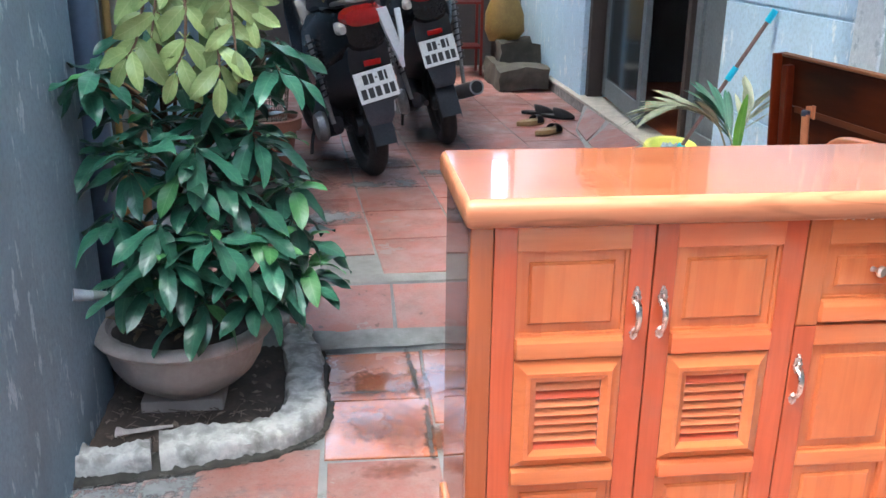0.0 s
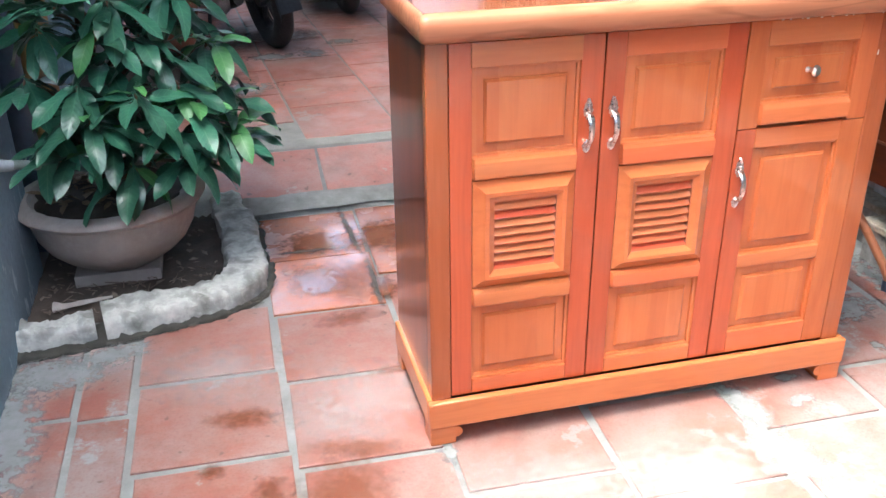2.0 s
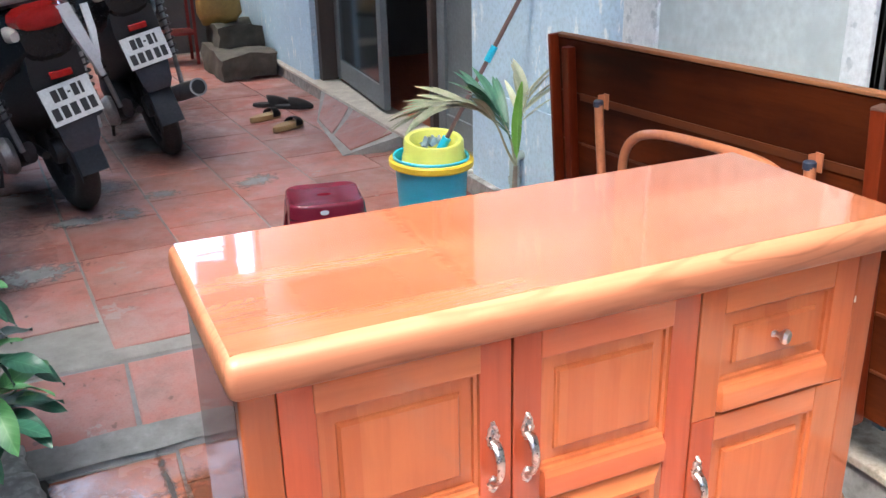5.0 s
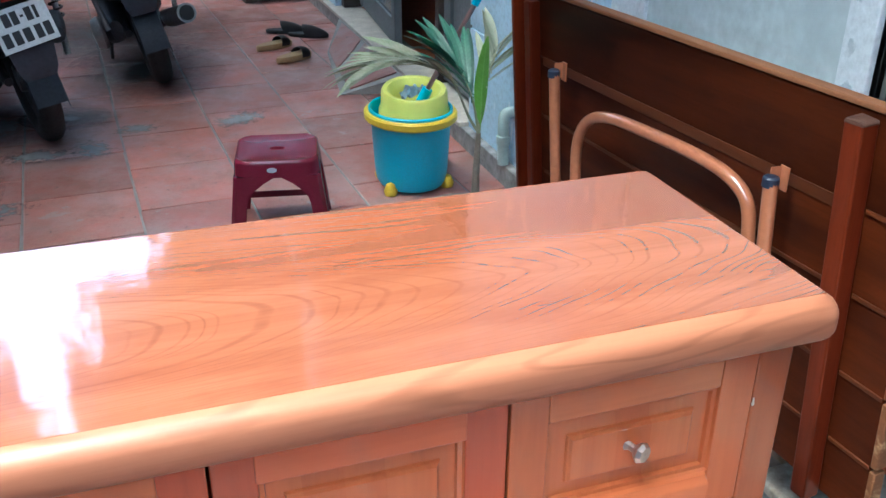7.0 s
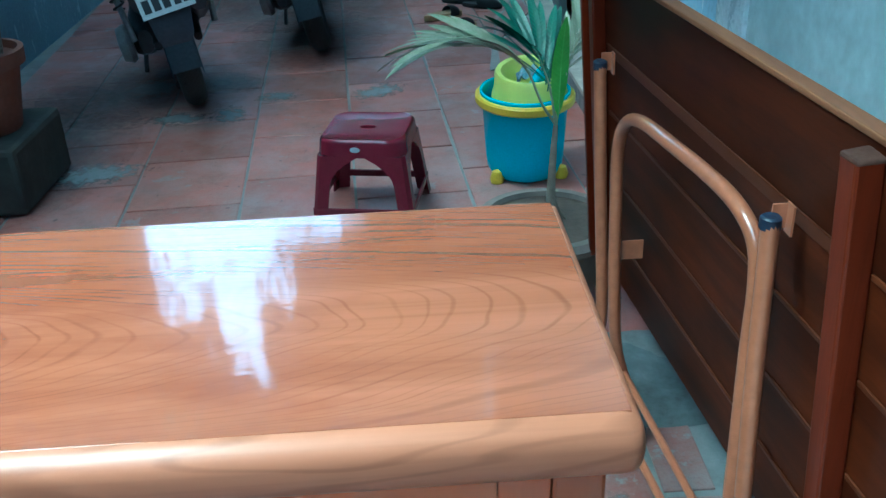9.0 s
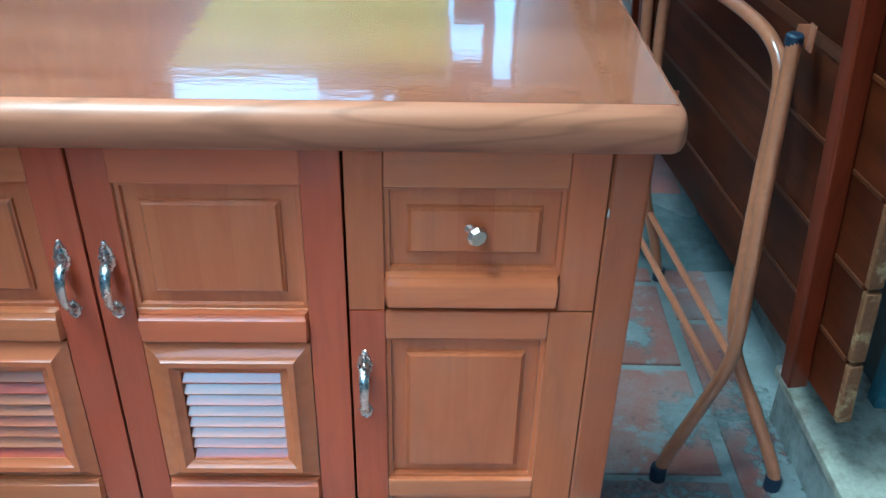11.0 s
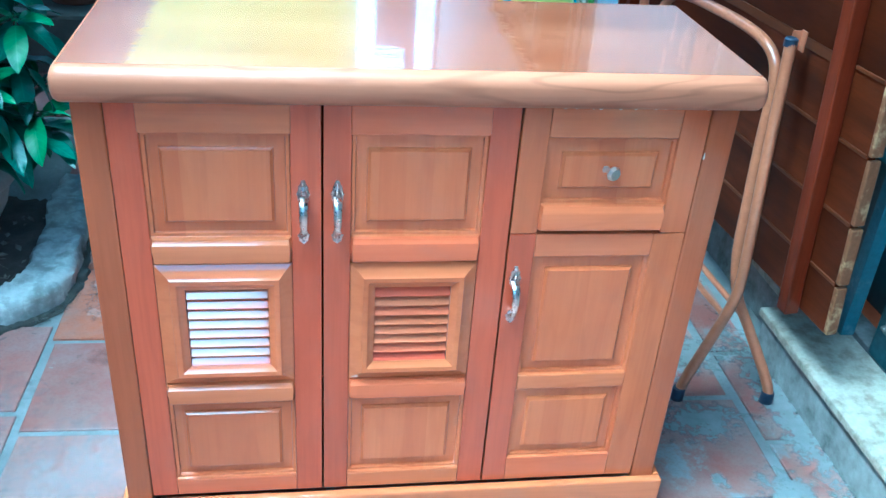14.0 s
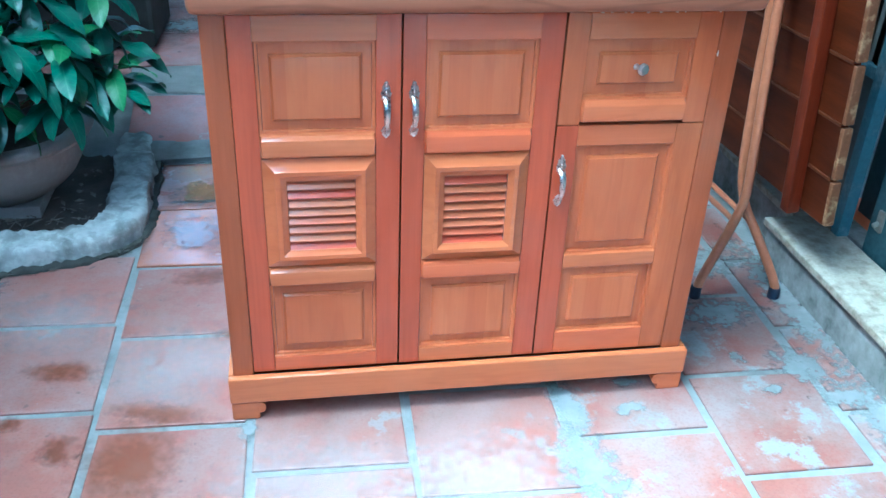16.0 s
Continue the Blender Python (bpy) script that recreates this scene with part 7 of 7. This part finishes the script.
# ramp: one course
ang = math.degrees(math.atan2(UP - 0.004 - 0.014, SLOPE1 - SLOPE0 - 0.012))
for i in range(5):
    me = tile_mesh(0.372, 0.300, 40 + i)
    me.materials.append(M_TILE_UP)
    ob = new("tile", me)
    ob.parent = floor
    yc = SLOPE1 - 0.045 - 0.15
    ob.matrix_basis = pose(-0.24 + 0.385 * i, yc, 0.014 + (UP - 0.018) * (yc - SLOPE0 - 0.012) / (SLOPE1 - SLOPE0 - 0.012) + 0.005, ang, 0, 0)
# upper floor: columns that slant a little
ups = []
for k in range(5):
    me = tile_mesh(0.374, 0.412, 60 + k)
    me.materials.append(M_TILE_UP)
    ups.append(me)
for c in range(-3, 6):
    y = SLOPE1 + 0.05 + (0.21 if c % 2 else 0.0)
    row = 0
    while y < 7.2:
        yc = y + 0.21
        xc = 0.075 + 0.385 * c - 0.053 * (yc - 2.6)
        if -1.05 < xc < 1.66:
            ob = new("tile", tr.choice(ups))
            ob.parent = upper_floor
            ob.matrix_basis = pose(xc, yc, UP + tr.uniform(-0.0006, 0.001), tr.uniform(-0.15, 0.15), tr.uniform(-0.15, 0.15), 3.0)
        y += 0.42


# ---- cement smears, stains, dirt and painted bike shade on the tiles ----
def film(name, base, other, rough, ragged, edge, most=1.0, grain=26.0, relief=0.3):
    """A thin film whose ragged, thinning rim lets the tile show through."""
    m, nt, bsdf, vec = begin(name)
    pos = nt.nodes.new("ShaderNodeNewGeometry").outputs["Position"]
    reach = nt.nodes.new("ShaderNodeVectorMath")
    reach.operation = "LENGTH"
    nt.links.new(vec, reach.inputs[0])
    wob = nt.nodes.new("ShaderNodeMath")
    wob.operation = "MULTIPLY_ADD"
    wob.inputs[1].default_value = ragged
    nt.links.new(noise_of(nt, pos, 34, 8, 0.7), wob.inputs[0])
    nt.links.new(reach.outputs["Value"], wob.inputs[2])
    cover = ramp(nt, wob.outputs[0], 0.62 + ragged * 0.5 + edge, 0.62 + ragged * 0.5 - edge)
    cover.node.inputs["To Max"].default_value = most
    nt.links.new(cover, bsdf.inputs["Alpha"])
    fine = noise_of(nt, pos, grain * 4, 4, 0.6)
    nt.links.new(mix_colour(nt, ramp(nt, noise_of(nt, pos, grain, 5, 0.6), 0.35, 0.65), base, other), bsdf.inputs["Base Color"])
    bsdf.inputs["Roughness"].default_value = rough
    bump(nt, bsdf, fine, relief)
    return m


def blot(name, label, cx, cy, rx, ry, rz, mat, cat="stain", level=0.0024):
    """A flat spill or patch of painted shade on the floor, faded out by its film."""
    bm = bmesh.new()
    n = 28
    ring = [bm.verts.new((1.05 * math.cos(2 * math.pi * i / n), 1.05 * math.sin(2 * math.pi * i / n), 0)) for i in range(n)]
    bm.faces.new(ring)
    ob = structure(name, bm, mat, label, category=cat)
    ob.matrix_world = pose(cx, cy, level, 0, 0, rz) @ Matrix.Diagonal((rx, ry, 1.0, 1.0))
    return ob


M_SMEAR = film("cement_smear", (0.30, 0.312, 0.310), (0.23, 0.238, 0.237), 0.85, 2.6, 0.22, 0.75)
M_STAIN = film("bare_tile_stain", (0.25, 0.070, 0.028), (0.19, 0.052, 0.022), 0.4, 1.7, 0.35, 0.62)
M_WETSTAIN = film("wet_tile_stain", (0.27, 0.085, 0.036), (0.20, 0.062, 0.028), 0.28, 1.5, 0.35, 0.55)
M_DIRT = film("black_wet_dirt", (0.055, 0.050, 0.042), (0.095, 0.088, 0.075), 0.6, 2.0, 0.25, 0.8)
M_PUDDLE = film("standing_water", (0.23, 0.078, 0.038), (0.19, 0.066, 0.032), 0.03, 2.2, 0.22, 0.75, relief=0.05)
# oily grime, darkened to carry the bikes' shade as well
M_GRIME_SHADE = film("floor_grime_and_shade", (0.040, 0.036, 0.033), (0.070, 0.062, 0.057), 0.55, 0.8, 0.52, 0.78)
M_CHALK = film("chalky_film", (0.47, 0.42, 0.41), (0.40, 0.34, 0.33), 0.7, 3.0, 0.45, 0.4)
blot_at = 0
for cx, cy, rx, ry, rz in ((0.725, -0.06, 0.05, 0.15, 8), (0.715, -0.24, 0.085, 0.17, 12), (1.44, 0.30, 0.07, 0.45, 1), (1.43, -0.20, 0.07, 0.30, 2), (-0.86, 0.50, 0.20, 0.11, -8), (-0.92, 0.25, 0.09, 0.32, 4), (-0.72, 0.56, 0.14, 0.06, 10), (1.22, 0.27, 0.15, 0.09, 4), (1.33, 0.03, 0.08, 0.10, 20), (1.39, -0.09, 0.10, 0.06, 0), (0.86, -0.075, 0.055, 0.028, 12), (0.88, 0.015, 0.05, 0.022, -10), (1.225, -0.05, 0.035, 0.022, 20), (1.19, 0.08, 0.022, 0.04, 35), (1.24, 0.81, 0.05, 0.085, 10), (1.30, 0.52, 0.10, 0.10, 0), (1.05, 0.62, 0.09, 0.07, 0), (-0.19, 0.845, 0.045, 0.03, -30), (0.02, -0.05, 0.03, 0.05, 0)):
    blot_at += 1
    blot("cement_smear", "pale grey cement smeared over the clay tiles", cx, cy, rx, ry, rz, M_SMEAR, level=0.0024 + 0.00008 * blot_at)
for cx, cy, rx, ry, rz in ((-0.41, 0.195, 0.10, 0.045, -8), (-0.365, -0.075, 0.05, 0.055, 0), (-0.10, 0.58, 0.11, 0.05, 5), (-0.03, 0.30, 0.07, 0.03, 5), (-0.48, 0.02, 0.04, 0.03, 0)):
    blot_at += 1
    blot("tile_stain", "bare orange-brown stain on the clay tiles", cx, cy, rx, ry, rz, M_STAIN, level=0.0024 + 0.00008 * blot_at)
for cx, cy, rx, ry, rz in ((-0.215, -0.13, 0.12, 0.16, -4), (-0.17, 0.02, 0.14, 0.04, -14), (-0.06, 0.80, 0.12, 0.16, 0)):
    blot_at += 1
    blot("wet_stain", "damp dark red patch on the clay tiles", cx, cy, rx, ry, rz, M_WETSTAIN, level=0.0024 + 0.00008 * blot_at)
for cx, cy, rx, ry, rz in ((-0.13, 1.08, 0.15, 0.13, 0), (-0.17, 0.83, 0.10, 0.13, 8), (0.085, 1.08, 0.13, 0.16, 0), (0.02, 0.72, 0.05, 0.10, 0)):
    blot_at += 1
    blot("puddle", "shallow puddle on the clay tiles", cx, cy, rx, ry, rz, M_PUDDLE, "puddle", level=0.0024 + 0.00008 * blot_at)
for cx, cy, rx, ry, rz in ((-0.90, 0.595, 0.10, 0.035, 2), (-0.70, 0.625, 0.15, 0.030, 8), (-0.50, 0.675, 0.14, 0.038, 18), (-0.335, 0.78, 0.05, 0.12, -28), (-0.305, 0.98, 0.032, 0.20, 0), (-0.31, 1.22, 0.035, 0.16, 0)):
    blot_at += 1
    blot("dirt_line", "dark wet dirt along the foot of the kerb", cx, cy, rx, ry, rz, M_DIRT, "dirt", level=0.0024 + 0.00008 * blot_at)
for cx, cy, rx, ry, rz in ((-0.12, 0.20, 0.22, 0.16, 0), (0.16, -0.25, 0.25, 0.16, 0), (-0.45, 0.40, 0.2, 0.14, 0), (0.5, -0.25, 0.2, 0.14, 10)):
    blot_at += 1
    blot("chalk_film", "dry chalky film on the clay tiles", cx, cy, rx, ry, rz, M_CHALK, level=0.0024 + 0.00008 * blot_at)
# grime plus the motorbikes' shade, painted as soft dark blots
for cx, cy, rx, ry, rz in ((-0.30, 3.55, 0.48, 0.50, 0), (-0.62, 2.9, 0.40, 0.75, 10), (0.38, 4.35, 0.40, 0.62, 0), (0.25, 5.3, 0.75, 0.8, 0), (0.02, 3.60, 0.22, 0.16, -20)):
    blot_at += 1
    blot("floor_grime", "dark grime and painted shade on the tiles around the motorbikes", cx, cy, rx, ry, rz, M_GRIME_SHADE, "dirt", level=UP + 0.0034 + 0.00008 * (blot_at - 45))
for cx, cy, rx, ry, rz in ((0.12, 3.14, 0.10, 0.13, 20), (-0.10, 3.12, 0.16, 0.08, 0), (-0.28, 2.55, 0.22, 0.12, 12), (0.30, 3.35, 0.12, 0.07, 0), (0.75, 3.35, 0.16, 0.10, 30)):
    blot_at += 1
    blot("cement_smear", "thin grey cement haze on the worn back tiles", cx, cy, rx, ry, rz, M_SMEAR, level=UP + 0.0034 + 0.00008 * (blot_at - 45))
for cx, cy, rx, ry, rz in ((-0.012, 1.14, 0.016, 0.26, 3), (0.004, 0.76, 0.014, 0.22, -2), (-0.15, 1.02, 0.15, 0.013, -1)):
    blot_at += 1
    blot("joint_dirt", "black moss in the joints of the wet tiles", cx, cy, rx, ry, rz, M_DIRT, "dirt", level=0.0024 + 0.00008 * blot_at)
